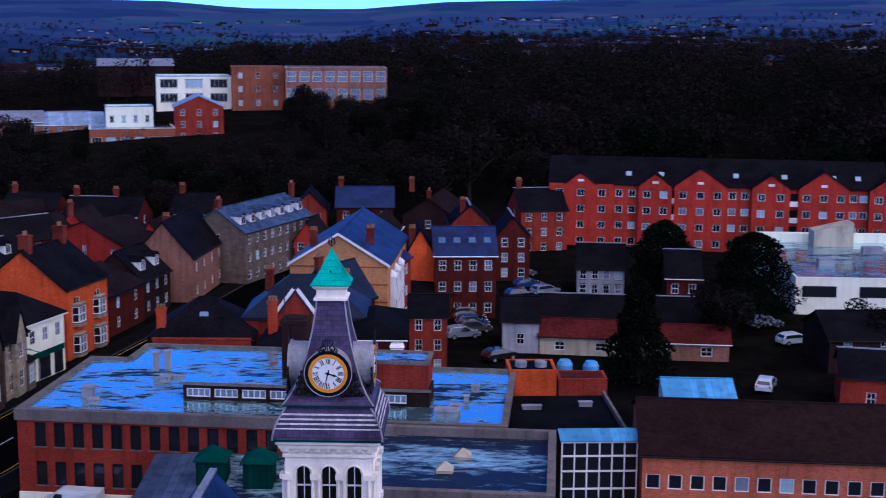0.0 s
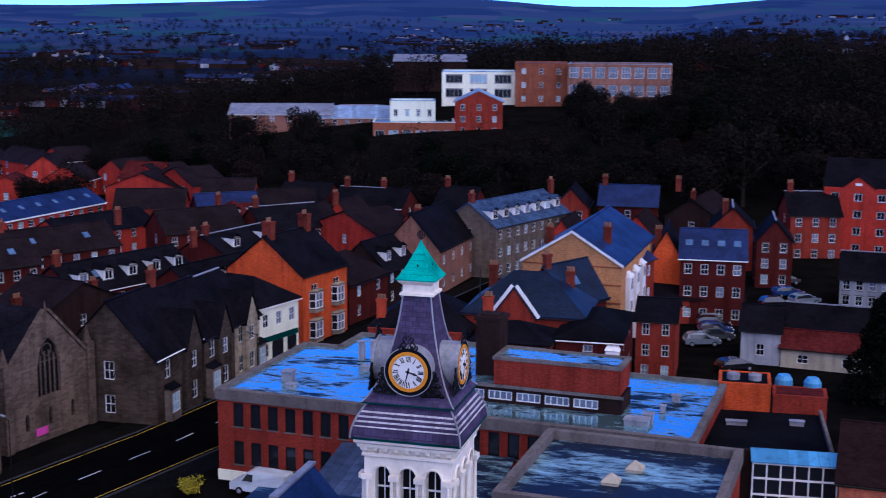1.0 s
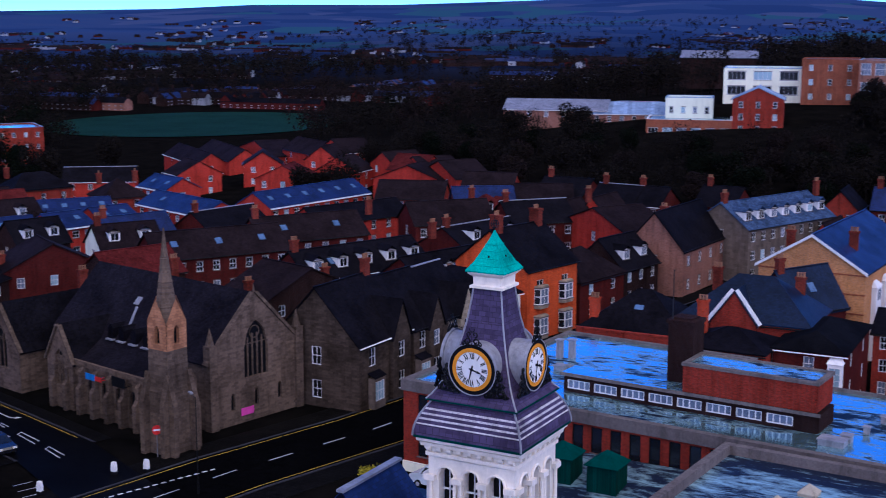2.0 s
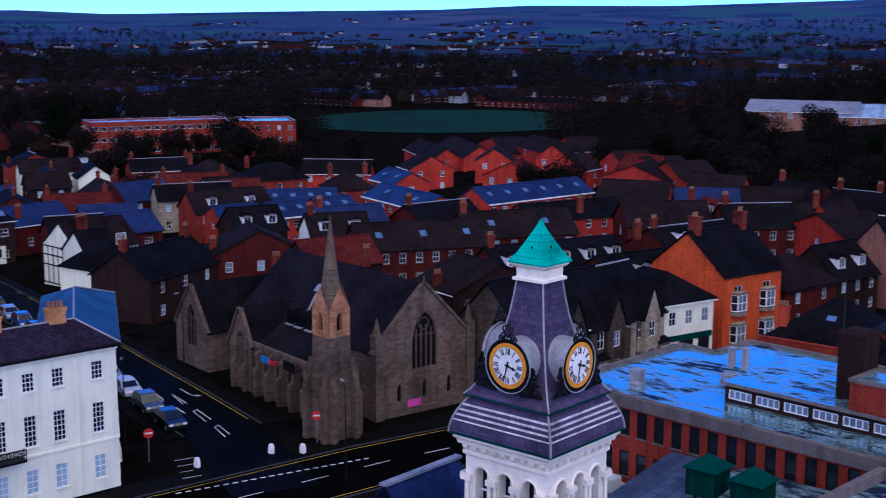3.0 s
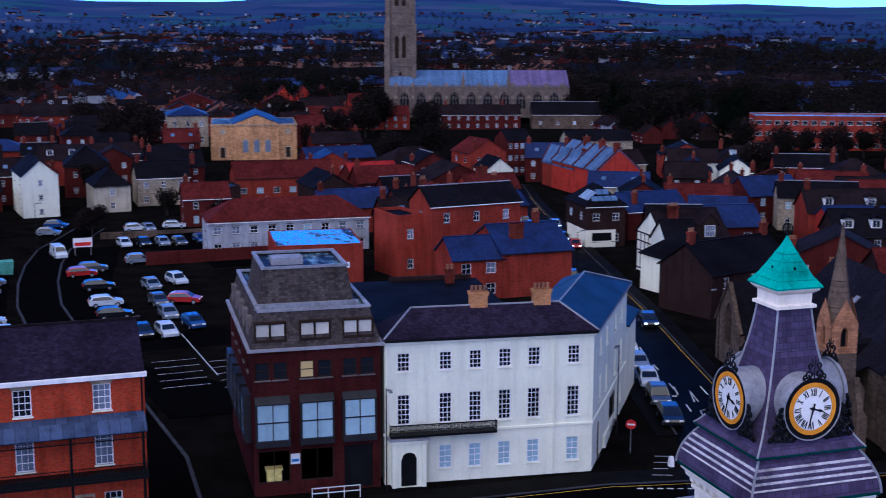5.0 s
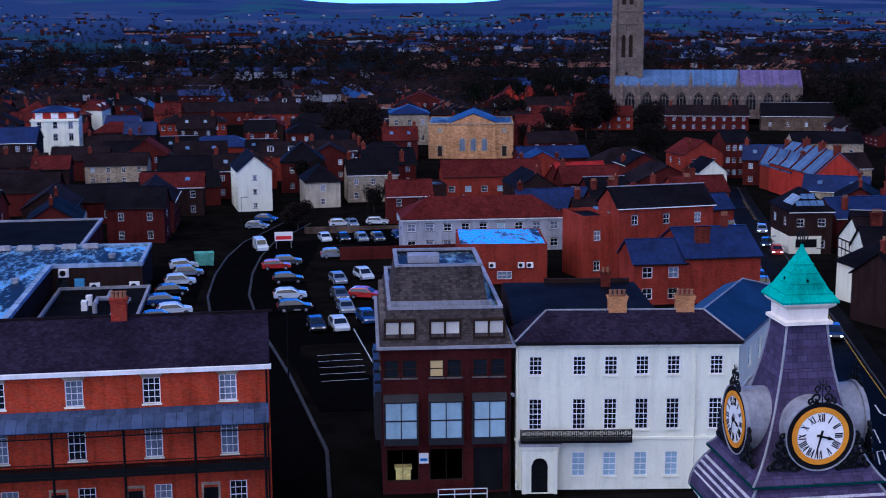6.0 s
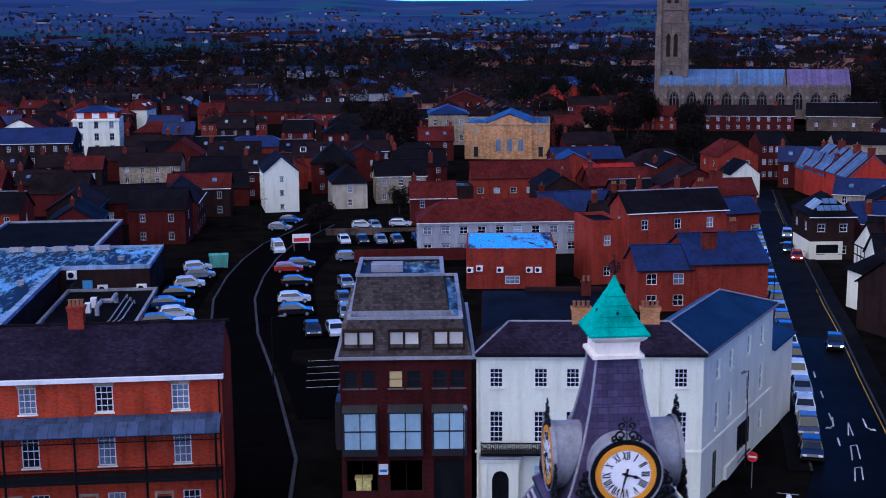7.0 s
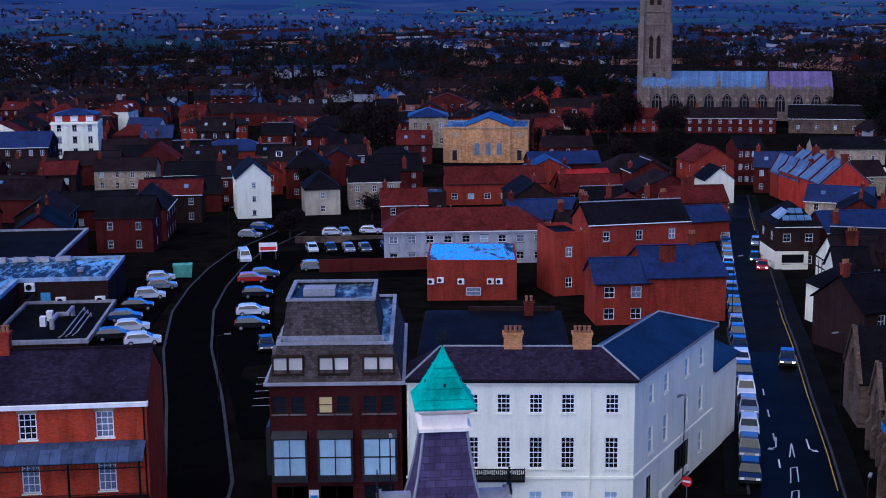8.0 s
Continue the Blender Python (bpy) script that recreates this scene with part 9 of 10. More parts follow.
def car_paint(name, c):
    m, nt, b = node_mat(name)
    n = noise_node(nt, 3.0, 3, 0.5)
    r = ramp_node(nt, [(0.3, shade(c, 0.85)), (0.7, shade(c, 1.1))])
    nt.links.new(n.outputs[0], r.inputs[0])
    nt.links.new(r.outputs[0], b.inputs["Base Color"])
    b.inputs["Roughness"].default_value = 0.25
    b.inputs["Coat Weight"].default_value = 0.8
    b.inputs["Coat Roughness"].default_value = 0.05
    return m


PAINT = {"white": car_paint("white_car_paint", (0.58, 0.62, 0.68)), "silver": car_paint("silver_car_paint", (0.20, 0.23, 0.28)), "black": car_paint("black_car_paint", (0.010, 0.010, 0.013)),
         "blue": car_paint("blue_car_paint", (0.02, 0.05, 0.18)), "grey": car_paint("grey_car_paint", (0.07, 0.075, 0.085)), "red": car_paint("red_car_paint", (0.35, 0.02, 0.02))}
TYRE = MB()
TYRE.tube((0, -0.11, 0), (0, 0.11, 0), 0.32, 0.32, 14)
TYRE = TYRE.mesh("tyre", "rubber")
RIM = MB()
RIM.tube((0, -0.12, 0), (0, 0.12, 0), 0.19, 0.19, 10)
RIM = RIM.mesh("rim", "lead")


def make_car(color, kind, label, m, lit=False):
    """A car along local x, front at +x; kind: hatch, estate or van."""
    t = thing("van" if kind == "van" else "car", m, label, "van" if kind == "van" else "car", "parked vehicles")
    if kind == "van":
        L, W, H, belt = 5.0, 1.9, 2.0, 1.15
        prof = [(-2.5, 0.35), (2.5, 0.35), (2.5, 0.85), (2.35, 1.05), (1.55, 1.2), (0.95, 1.92), (0.6, 2.0), (-2.45, 2.0), (-2.5, 1.9)]
    else:
        L, W = 4.3, 1.78
        roof = 1.5 if kind == "hatch" else 1.62
        prof = [(-2.12, 0.32), (2.1, 0.32), (2.15, 0.62), (2.0, 0.80), (1.15, 0.95), (0.45, roof - 0.08), (0.1, roof), (-1.2, roof), (-1.75, roof - 0.15), (-2.05, 0.98), (-2.15, 0.7)]
    mb = MB()

    def y_at(z):
        top = max(p[1] for p in prof)
        return W / 2 * (1.0 if z < 0.95 else 1 - 0.22 * (z - 0.95) / (top - 0.95)) - (0.05 if z < 0.4 else 0)
    left = [(x, y_at(z), z) for x, z in prof]
    right = [(x, -y_at(z), z) for x, z in prof]
    n = len(prof)
    mb.face(left[::-1])
    mb.face(right)
    for i in range(n):
        j = (i + 1) % n
        mb.face([left[i], left[j], right[j], right[i]])
    part("body", mb, PAINT[color], t)
    def glass(name, pts):
        g = MB()
        g.face(pts)
        part(name, g, CAR_GLASS, t)
    if kind == "van":
        glass("windscreen", [(1.56, -0.78, 1.25), (1.56, 0.78, 1.25), (1.02, 0.70, 1.88), (1.02, -0.70, 1.88)])
        for s in (-1, 1):
            glass("side_window", [(1.3, s * 0.95, 1.25), (0.35, s * 0.95, 1.25), (0.35, s * 0.80, 1.80), (0.92, s * 0.80, 1.80)][::s])
    else:
        glass("windscreen", [(1.17, -0.76, 0.98), (1.17, 0.76, 0.98), (0.49, 0.66, roof - 0.10), (0.49, -0.66, roof - 0.10)])
        glass("rear_window", [(-2.06, 0.72, 1.0), (-2.06, -0.72, 1.0), (-1.80, -0.62, roof - 0.18), (-1.80, 0.62, roof - 0.18)])
        for s in (-1, 1):
            glass("side_window", [(0.95, s * 0.905, 0.98), (-1.85, s * 0.905, 0.98), (-1.6, s * 0.74, roof - 0.14), (0.32, s * 0.74, roof - 0.12)][::s])
    for x in ((-1.35, 1.35) if kind != "van" else (-1.6, 1.6)):
        for s in (-1, 1):
            w = part("wheel", TYRE, (), t, m=Matrix.Translation((x, s * (W / 2 - 0.1), 0.32)))
            part("rim", RIM, (), w)
    fx, fz = (2.13, 0.68) if kind != "van" else (2.5, 0.78)
    for s in (-1, 1):
        h = MB()
        h.box(fx - 0.12, s * 0.62 - 0.16, fz - 0.08, fx + 0.015, s * 0.62 + 0.16, fz + 0.09)
        part("headlight", h, "headlamp" if lit else "white_paint", t)
        h = MB()
        h.box(-fx - 0.02, s * 0.68 - 0.1, fz + 0.02, -fx + 0.1, s * 0.68 + 0.1, fz + 0.22)
        part("tail_light", h, "sign_red", t)
    return t


PROTO = {}
LABEL = {"hatch": "hatchback", "estate": "estate car", "van": "panel van"}
crng = random.Random(11)


def put_car(x, y, ang, color=None, kind=None):
    color = color or crng.choice(["white", "white", "silver", "silver", "black", "grey", "blue", "black", "silver", "red"])
    kind = kind or crng.choice(["hatch", "hatch", "estate"])
    m = pose(x, y, ground_z(x, y) + 0.06, 0, 0, ang)
    if (color, kind) not in PROTO:
        PROTO[(color, kind)] = make_car(color, kind, f"{color} {LABEL[kind]} parked on wet asphalt", m)
        return PROTO[(color, kind)]
    return copy_thing(PROTO[(color, kind)], m)


def along(line, s):
    """Point and heading at distance s along a line."""
    for (x0, y0), (x1, y1) in zip(line, line[1:]):
        d = math.hypot(x1 - x0, y1 - y0)
        if s <= d:
            return x0 + (x1 - x0) * s / d, y0 + (y1 - y0) * s / d, math.degrees(math.atan2(y1 - y0, x1 - x0))
        s -= d
    return x1, y1, math.degrees(math.atan2(y1 - y0, x1 - x0))


KERBSIDE = [(-62.5, 30.4), (-80, 36.0), (-109, 44.2), (-146, 54.9), (-182, 65.5), (-220, 76.5)]
shades = ["black", "grey", "white", "silver", "white", "black", "white", "black", "blue", "silver", "black", "grey", "black", "silver", "black", "silver", "black", "white", "grey", "silver", "black", "blue", "silver", "black", "grey"]
for i, c in enumerate(shades):
    x, y, a = along(KERBSIDE, 1.0 + i * 6.0)
    put_car(x, y, a + 180, c)
for x, y, a, c in ((-97.2, 45.9, -18, "black"), (-157.5, 63.6, -18, "red"), (-166, 65.3, -18, "black"), (-184, 71.5, -18, "silver")):
    make_car(c, "hatch", f"{c} hatchback with lit headlamps on the wet street", pose(x, y, ground_z(x, y) + 0.07, 0, 0, a), True)
for x, y, a, c, k in ((-157.7, -14.5, 93, "red", "hatch"), (-144.6, -13.0, 93, "black", "hatch"), (-131.4, -13.0, 93, "white", "hatch"), (-122.7, -12.6, 93, "black", "hatch"),
                      (-162.1, -12.7, 93, "grey", "hatch"), (-142.9, -6.1, 10, "silver", "hatch"), (-146.0, -2.3, 15, "white", "estate"), (-130.0, -6.6, 8, "grey", "hatch"),
                      (-130.0, -3.3, 70, "red", "hatch"), (-111.1, -10.4, 5, "black", "hatch"), (-110.8, -7.8, 8, "white", "hatch"), (-114.5, -4.3, 10, "blue", "hatch"),
                      (-121.1, -6.4, 5, "silver", "hatch"), (-208.5, -17.5, 75, "silver", "hatch"), (-218.3, -15.8, 70, "blue", "hatch"),
                      (-168.2, -5.3, 95, "silver", "estate"), (-209.0, -2.0, 92, "white", "hatch"), (-208.2, 0.2, 10, "silver", "hatch"), (-210.4, 5.2, 80, "white", "hatch"),
                      (-189.0, -5.8, 8, "white", "hatch"), (-188.5, -2.6, 8, "black", "hatch"), (-187.9, 0.5, 8, "silver", "hatch"), (-187.5, 3.3, 8, "grey", "hatch"),
                      (-189.8, 7.2, 8, "blue", "hatch"), (-161.1, -28.3, 100, "white", "hatch"), (-153.6, -27.2, 100, "silver", "estate"), (-145.6, -27.9, 98, "white", "estate"),
                      (-137.4, -28.5, 97, "black", "hatch"), (-130.0, -29.0, 97, "blue", "hatch"), (-123.3, -27.2, 97, "white", "hatch"), (-118.6, -28.6, 97, "black", "hatch"),
                      (-115.6, -24.9, 97, "white", "hatch"), (-179.7, -16.9, 10, "white", "van")):
    put_car(x, y, a, c, k)
for i, (x, y) in enumerate(((6.0, 111.4), (6.4, 108.4), (6.7, 105.4), (5.2, 102.2), (5.6, 114.4), (13.2, 126.3), (14.7, 134.5), (14.2, 143.4), (17, 130), (9.6, 91.5))):
    put_car(x, y, 10 + 3 * i, ("black", "blue", "grey", "silver", "black")[i % 5])
for x, y, a in ((38.1, 80.4, 70), (44.6, 110.2, 10), (46.1, 101.1, 20), (-311, 60, 20), (-309, 57, 20), (16.5, 59.5, 0)):
    put_car(x, y, a)
put_car(-25.4, 41.4, 172, "white", "van")


def marks(name, label, quads, mat="line", kind="structure"):
    mb = MB()
    for q in quads:
        mb.face([(x, y, ground_z(x, y) + 0.078) for x, y in q])
    return solo(name, mb, mat, label, "road marking", kind=kind)


def dash(x, y, ang, l, w):
    c, s = math.cos(radians(ang)), math.sin(radians(ang))
    return [(x + c * a - s * b, y + s * a + c * b) for a, b in ((-l / 2, -w / 2), (l / 2, -w / 2), (l / 2, w / 2), (-l / 2, w / 2))]


def offset_line(line, off):
    out = []
    for i, (x, y) in enumerate(line):
        a, b = line[max(0, i - 1)], line[min(len(line) - 1, i + 1)]
        d = math.hypot(b[0] - a[0], b[1] - a[1])
        out.append((x - (b[1] - a[1]) / d * off, y + (b[0] - a[0]) / d * off))
    return out


total = 230
marks("centre_line", "white broken centre line on the main road", [dash(*along(MAIN, s), 2.6, 0.13) for s in range(30, total, 6)])
marks("edge_line", "yellow parking lines beside the main road kerb", [dash(*along(offset_line(MAIN, o), s), 2.0, 0.09) for o in (4.3, -4.3) for s in range(30, total, 2)], "yellow_line")
marks("edge_line", "yellow parking lines beside the side street kerb", [dash(*along(offset_line(SIDE, -3.3), s), 2.0, 0.09) for s in range(20, 200, 2)], "yellow_line")
marks("centre_line", "white broken centre line on the side street", [dash(*along(offset_line(SIDE, 0.9), s), 2.2, 0.14) for s in range(24, 200, 7)])
give = []
for i in range(22):
    k = i / 21
    give.append(dash(-49.3 + 5.2 * k, 20.6 + 15.4 * k, 71, 0.45, 0.22))
marks("give_way_line", "white dashed give way line at the side street mouth", give)
arrows = []


def stroke(a, b, w):
    d = Vector((b[0] - a[0], b[1] - a[1]))
    l = d.length
    return dash((a[0] + b[0]) / 2, (a[1] + b[1]) / 2, math.degrees(math.atan2(d.y, d.x)), l, w)


def head(p, ang, l=1.0, w=0.55):
    c, s = math.cos(radians(ang)), math.sin(radians(ang))
    return [(p[0] + c * l, p[1] + s * l), (p[0] - s * w, p[1] + c * w), (p[0] + s * w, p[1] - c * w)]


arrows += [stroke((-73.2, 36.3), (-70.6, 35.4), 0.14), stroke((-70.7, 35.5), (-70.3, 34.9), 0.14), head((-70.3, 34.95), -66, 0.55, 0.32)]
arrows += [stroke((-72.4, 38.8), (-69.8, 38.1), 0.14), stroke((-69.9, 38.1), (-69.3, 38.4), 0.14), head((-69.4, 38.35), 30, 0.55, 0.32)]
marks("lane_arrow", "worn white lane arrows on the wet side street", arrows)
hatch = [stroke((-71.5, 37.1), (-68.0, 35.7), 0.1), stroke((-71.5, 37.1), (-67.9, 36.1), 0.1)]
for (x0, y0), (x1, y1) in (((-65.5, 35.15), (-62.1, 34.0)), ((-60.3, 33.4), (-57.4, 32.3))):
    for o in (-0.33, 0.33):
        hatch.append(stroke((x0 - 0.33 * o, y0 + 0.94 * o), (x1 - 0.33 * o, y1 + 0.94 * o * 1.2), 0.1))
    hatch.append(stroke((x0 + 0.1, y0 - 0.32), (x0 - 0.1, y0 + 0.32), 0.1))
for i in range(4):
    hatch.append(dash(-51.4 - i * 1.3, 23.6 + i * 0.75, 70, 1.6, 0.1))
marks("hatching", "white box markings at the side street mouth", hatch)
bays = []
for i in range(5):
    bays.append(dash(-88 - i * 2.6, -8.5, 93, 4.6, 0.1))
    bays.append(dash(-86.5 - i * 2.6, -2.8, 93, 4.6, 0.1))
bays.append(dash(-101, -5.6, 3, 20, 0.1))
marks("parking_bays", "white parking bay lines on the dark car park", bays)
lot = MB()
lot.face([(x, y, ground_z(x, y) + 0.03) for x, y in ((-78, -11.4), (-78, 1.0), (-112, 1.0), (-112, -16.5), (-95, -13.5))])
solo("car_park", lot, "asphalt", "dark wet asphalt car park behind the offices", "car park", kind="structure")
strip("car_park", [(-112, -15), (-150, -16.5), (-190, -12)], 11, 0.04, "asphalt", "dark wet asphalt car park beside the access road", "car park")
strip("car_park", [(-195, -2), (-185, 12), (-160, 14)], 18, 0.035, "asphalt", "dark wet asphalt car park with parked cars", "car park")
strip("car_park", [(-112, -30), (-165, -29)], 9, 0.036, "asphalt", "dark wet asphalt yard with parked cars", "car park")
strip("kerb", offset_line(PARK, 2.7), 0.3, 0.12, "kerb", "pale stone kerb of the access road", "kerb", 0.12)
strip("kerb", offset_line(PARK, -2.7), 0.3, 0.12, "kerb", "pale stone kerb of the access road", "kerb", 0.12)
strip("kerb", offset_line(MAIN[2:], 4.85), 0.22, 0.13, "kerb", "pale stone kerb of the main road", "kerb", 0.12)
strip("kerb", offset_line(MAIN[2:], -4.85), 0.22, 0.13, "kerb", "pale stone kerb of the main road", "kerb", 0.12)
strip("kerb", offset_line(SIDE[1:], 3.7), 0.22, 0.13, "kerb", "pale stone kerb of the side street", "kerb", 0.12)
strip("kerb", offset_line(SIDE[1:], -3.7), 0.22, 0.13, "kerb", "pale stone kerb of the side street", "kerb", 0.12)


def street_lamp(x, y, h, ang, on=False):
    t = thing("street_lamp", pose(x, y, ground_z(x, y), 0, 0, ang), "black steel street lamp on the pavement edge", "street lamp", "street lamps")
    p = MB()
    p.tube((0, 0, 0), (0, 0, 1.2), 0.09, 0.09, 8)
    p.tube((0, 0, 1.2), (0, 0, h), 0.055, 0.04, 8)
    p.tube((0, 0, h - 0.1), (1.1, 0, h + 0.1), 0.035, 0.03, 6)
    part("pole", p, "black_iron", t)
    l = MB()
    l.box(0.7, -0.1, h + 0.02, 1.35, 0.1, h + 0.14)
    part("lantern", l, "grey_paint", t)


for x, y, h, a in ((-61.6, 24.6, 8, -40), (-50.3, 0.8, 9.5, 0), (-41.5, 31, 8, 150), (-34.5, 62, 8, 170), (-89, -14, 7, 90), (-79, 44.5, 8, -70), (-120, 47, 8, 110), (-190, -20, 8, 60), (-205, 3, 8, 0), (-186, 18, 8, 0)):
    street_lamp(x, y, h, a)


def no_entry(x, y, ang):
    t = thing("no_entry_sign", pose(x, y, 0, 0, 0, ang), "round red no entry sign with white bar on a grey pole", "road sign", "no entry signs")
    p = MB()
    p.tube((0, 0.05, 0), (0, 0.05, 2.9), 0.04, n=8)
    part("pole", p, "grey_paint", t)
    d = MB()
    n = 24
    d.rings([[(0.42 * math.cos(2 * math.pi * i / n), y_, 2.5 + 0.42 * math.sin(2 * math.pi * i / n)) for i in range(n)] for y_ in (0.0, -0.03)])
    disc = part("disc", d, "sign_red", t)
    b = MB()
    b.box(-0.3, -0.045, 2.43, 0.3, -0.032, 2.57)
    part("bar", b, "white_paint", disc)


no_entry(-57.0, 23.6, 62)
no_entry(-50.2, 36.2, 50)


def bollard(x, y):
    t = thing("bollard", pose(x, y, 0.06), "white reflective traffic bollard on a small island", "bollard", "bollards")
    b = MB()
    b.rings([[(sx * w, sy * d, z) for sx, sy in ((-1, -1), (1, -1), (1, 1), (-1, 1))] for w, d, z in ((0.22, 0.16, 0), (0.22, 0.16, 0.7), (0.16, 0.12, 1.05))])
    part("body", b, "white_paint", t)
    c = MB()
    c.box(-0.235, -0.175, 0.0, 0.235, 0.175, 0.25)
    part("base", c, "black_paint", t)


for x, y in ((-50.5, 31.2), (-52.4, 24.9), (-48.6, 33.0)):
    bollard(x, y)
wlow = MB()
for (x0, y0), (x1, y1) in (((-58.8, 22.2), (-66, 26.6)),):
    d = Vector((x1 - x0, y1 - y0, 0))
    l = d.length
    d.normalize()
    wlow.obox((x0, y0, 0), tuple(d), l, (-d.y, d.x, 0), 0.3, (0, 0, 1), 1.0)
solo("boundary_wall", wlow, "white", "low white wall beside the corner house", "wall")
wl = MB()
wl.obox((-200, -9, -4.6), (0.05, 0.9987, 0), 27, (-1, 0, 0), 0.4, (0, 0, 1), 1.6)
solo("boundary_wall", wl, "stone", "low grey stone wall across the car park", "wall")
wl = MB()
wl.obox((-166, -4.5, -3.0), (0.0, 1, 0), 24, (-1, 0, 0), 0.4, (0, 0, 1), 2.2)
solo("boundary_wall", wl, "brick_dark", "dark red brick wall behind the car park", "wall")
bb = MB()
bb.box(-1.5, -0.04, 1.4, 1.5, 0.04, 2.9)
hd = thing("hoarding", pose(-181, -13.0, ground_z(-181, -13), 0, 0, 92), "white and red notice board on two posts", "notice board")
part("board", bb, "white_paint", hd)
r_ = MB()
r_.box(-1.3, -0.06, 1.6, 1.3, -0.045, 2.2)
part("red_bar", r_, "sign_red", hd)
p_ = MB()
p_.box(-1.3, 0, 0, -1.2, 0.08, 1.4)
part("post", p_, "grey_paint", hd)
p_ = MB()
p_.box(1.2, 0, 0, 1.3, 0.08, 1.4)
part("post", p_, "grey_paint", hd)
sk_ = thing("skip", pose(-165, -25.4, ground_z(-165, -25.4), 0, 0, 95), "pale green metal storage bin beside the access road", "bin")
b_ = MB()
b_.rings([[(-1.3, -0.9, 0), (1.3, -0.9, 0), (1.3, 0.9, 0), (-1.3, 0.9, 0)], [(-1.5, -1.0, 2.0), (1.5, -1.0, 2.0), (1.5, 1.0, 2.0), (-1.5, 1.0, 2.0)]])
part("body", b_, surface("pale_green_paint", (0.14, 0.36, 0.28), 0.5), sk_)
add_window(ac_shop, (0, 0, 0), (1, 0, 0), (0, 1, 0), 5.3, 0.9, 2.0, 1.1, 3, 2, "white_paint", "glass_curtain", depth=-0.06)
for lx, lz in ((0.5, 2.5), (1.8, 2.7), (4.6, 2.5), (8.6, 2.5), (9.8, 2.5)):
    ac = MB()
    ac.box(-0.45, -0.35, 0, 0.45, 0, 0.75)
    ob = thing("air_conditioner", ac_shop.matrix_basis @ Matrix.Translation((lx, -0.01, lz)), "white wall-mounted air conditioning unit", "air conditioner", "air conditioners")
    part("case", ac, "white_paint", ob)
    fn = MB()
    fn.tube((-0.1, -0.37, 0.37), (-0.1, -0.35, 0.37), 0.27, 0.27, 16)
    part("fan_grille", fn, "black_paint", ob)


# ---- the rest of the town, the woods and the distance ----
FOOT += [(-62, 12, 14), (-66, 1, 12), (-48, -30, 18), (-10, 52, 26), (5, 30, 11), (0, 4, 14), (-61, 46, 18), (-420, 140, 42), (-431, 107, 12), (-90, -6, 14), (-48, -5, 6), (16, 44, 12), (-13, 37, 9),
         (-300, 40, 13), (-282, 38, 12), (-352, 22, 10), (-335, -76, 13), (-318, -74, 12), (-396, 128, 24), (-388, 150, 22), (-400, 105, 14), (-262, 172, 16), (-240, 180, 16), (-222, -16, 8), (45, 165, 36)]


def near_line(x, y, line, w):
    for (x0, y0), (x1, y1) in zip(line, line[1:]):
        dx, dy = x1 - x0, y1 - y0
        k = max(0.0, min(1.0, ((x - x0) * dx + (y - y0) * dy) / (dx * dx + dy * dy)))
        if math.hypot(x - x0 - k * dx, y - y0 - k * dy) < w:
            return True
    return False


def is_free(x, y, r, roads=True):
    if any(math.hypot(x - a, y - b) < r + c * 0.86 for a, b, c in FOOT):
        return False
    if roads and (near_line(x, y, MAIN, 7 + r) or near_line(x, y, SIDE, 6 + r) or near_line(x, y, PARK, 5 + r)):
        return False
    return True


def in_lot(x, y):
    return (-215 < x < -80 and -36 < y < 26) or (-20 < x < 60 and 56 < y < 150) or (-46 < x < 40 and -200 < y < 45)


frng = random.Random(21)
WALLS = ["brick", "brick", "brick_dark", "brick_dark", "brick_brown", "brick_brown", "white", "stone_cream"]
COVERS = ["slate", "slate", "slate", "tile_dark", "tile_dark", "tile_red", "tile_red", "tile_red", "tile_dark", "slate_blue"]
WORD = {"brick": "red brick", "brick_dark": "dark red brick", "brick_brown": "brown brick", "white": "white rendered", "stone_cream": "pale stone", "slate": "dark slate", "tile_dark": "dark tile", "slate_blue": "blue wet slate", "tile_red": "red clay tile"}


def scatter_houses(count, x0, x1, y0, y1, ang, group, h=(4.8, 6.4), reds=0.5, tries=6):
    made = 0
    for _ in range(count * tries):
        if made >= count:
            break
        x, y = frng.uniform(x0, x1), frng.uniform(y0, y1)
        w, d = frng.uniform(8, 15), frng.uniform(7.5, 9.5)
        r = math.hypot(w, d) / 2
        if in_lot(x, y) or not is_free(x, y, r * 0.9):
            continue
        a = ang + frng.choice((0, 0, 0, 90)) + frng.uniform(-6, 6)
        hh = frng.uniform(*h)
        wall, cover = frng.choice(WALLS), frng.choice(COVERS)
        if frng.random() < reds:
            wall = frng.choice(("brick", "brick_dark", "brick_dark", "brick_brown"))
        o = pose(x, y, 0, 0, 0, a) @ Vector((-w / 2, -d / 2, 0))
        house("house", f"{WORD[wall]} house with a {WORD[cover]} roof", o.x, o.y, a, w, d, round(hh, 1), frng.choice(("x", "x", "x", "hip", "y")), frng.uniform(2.4, 3.4), wall, cover, max(2, int(w / 3.4)), 2, 0 if frng.random() < 0.6 else 1,
              chimneys=((0.7, d / 2, 1.4), (w - 0.7, d / 2, 1.4))[:frng.choice((0, 1, 1, 2))], dormers=frng.choice((0, 0, 0, 0, 2)), skylights=frng.choice((0, 0, 0, 2)), group=group)
        made += 1


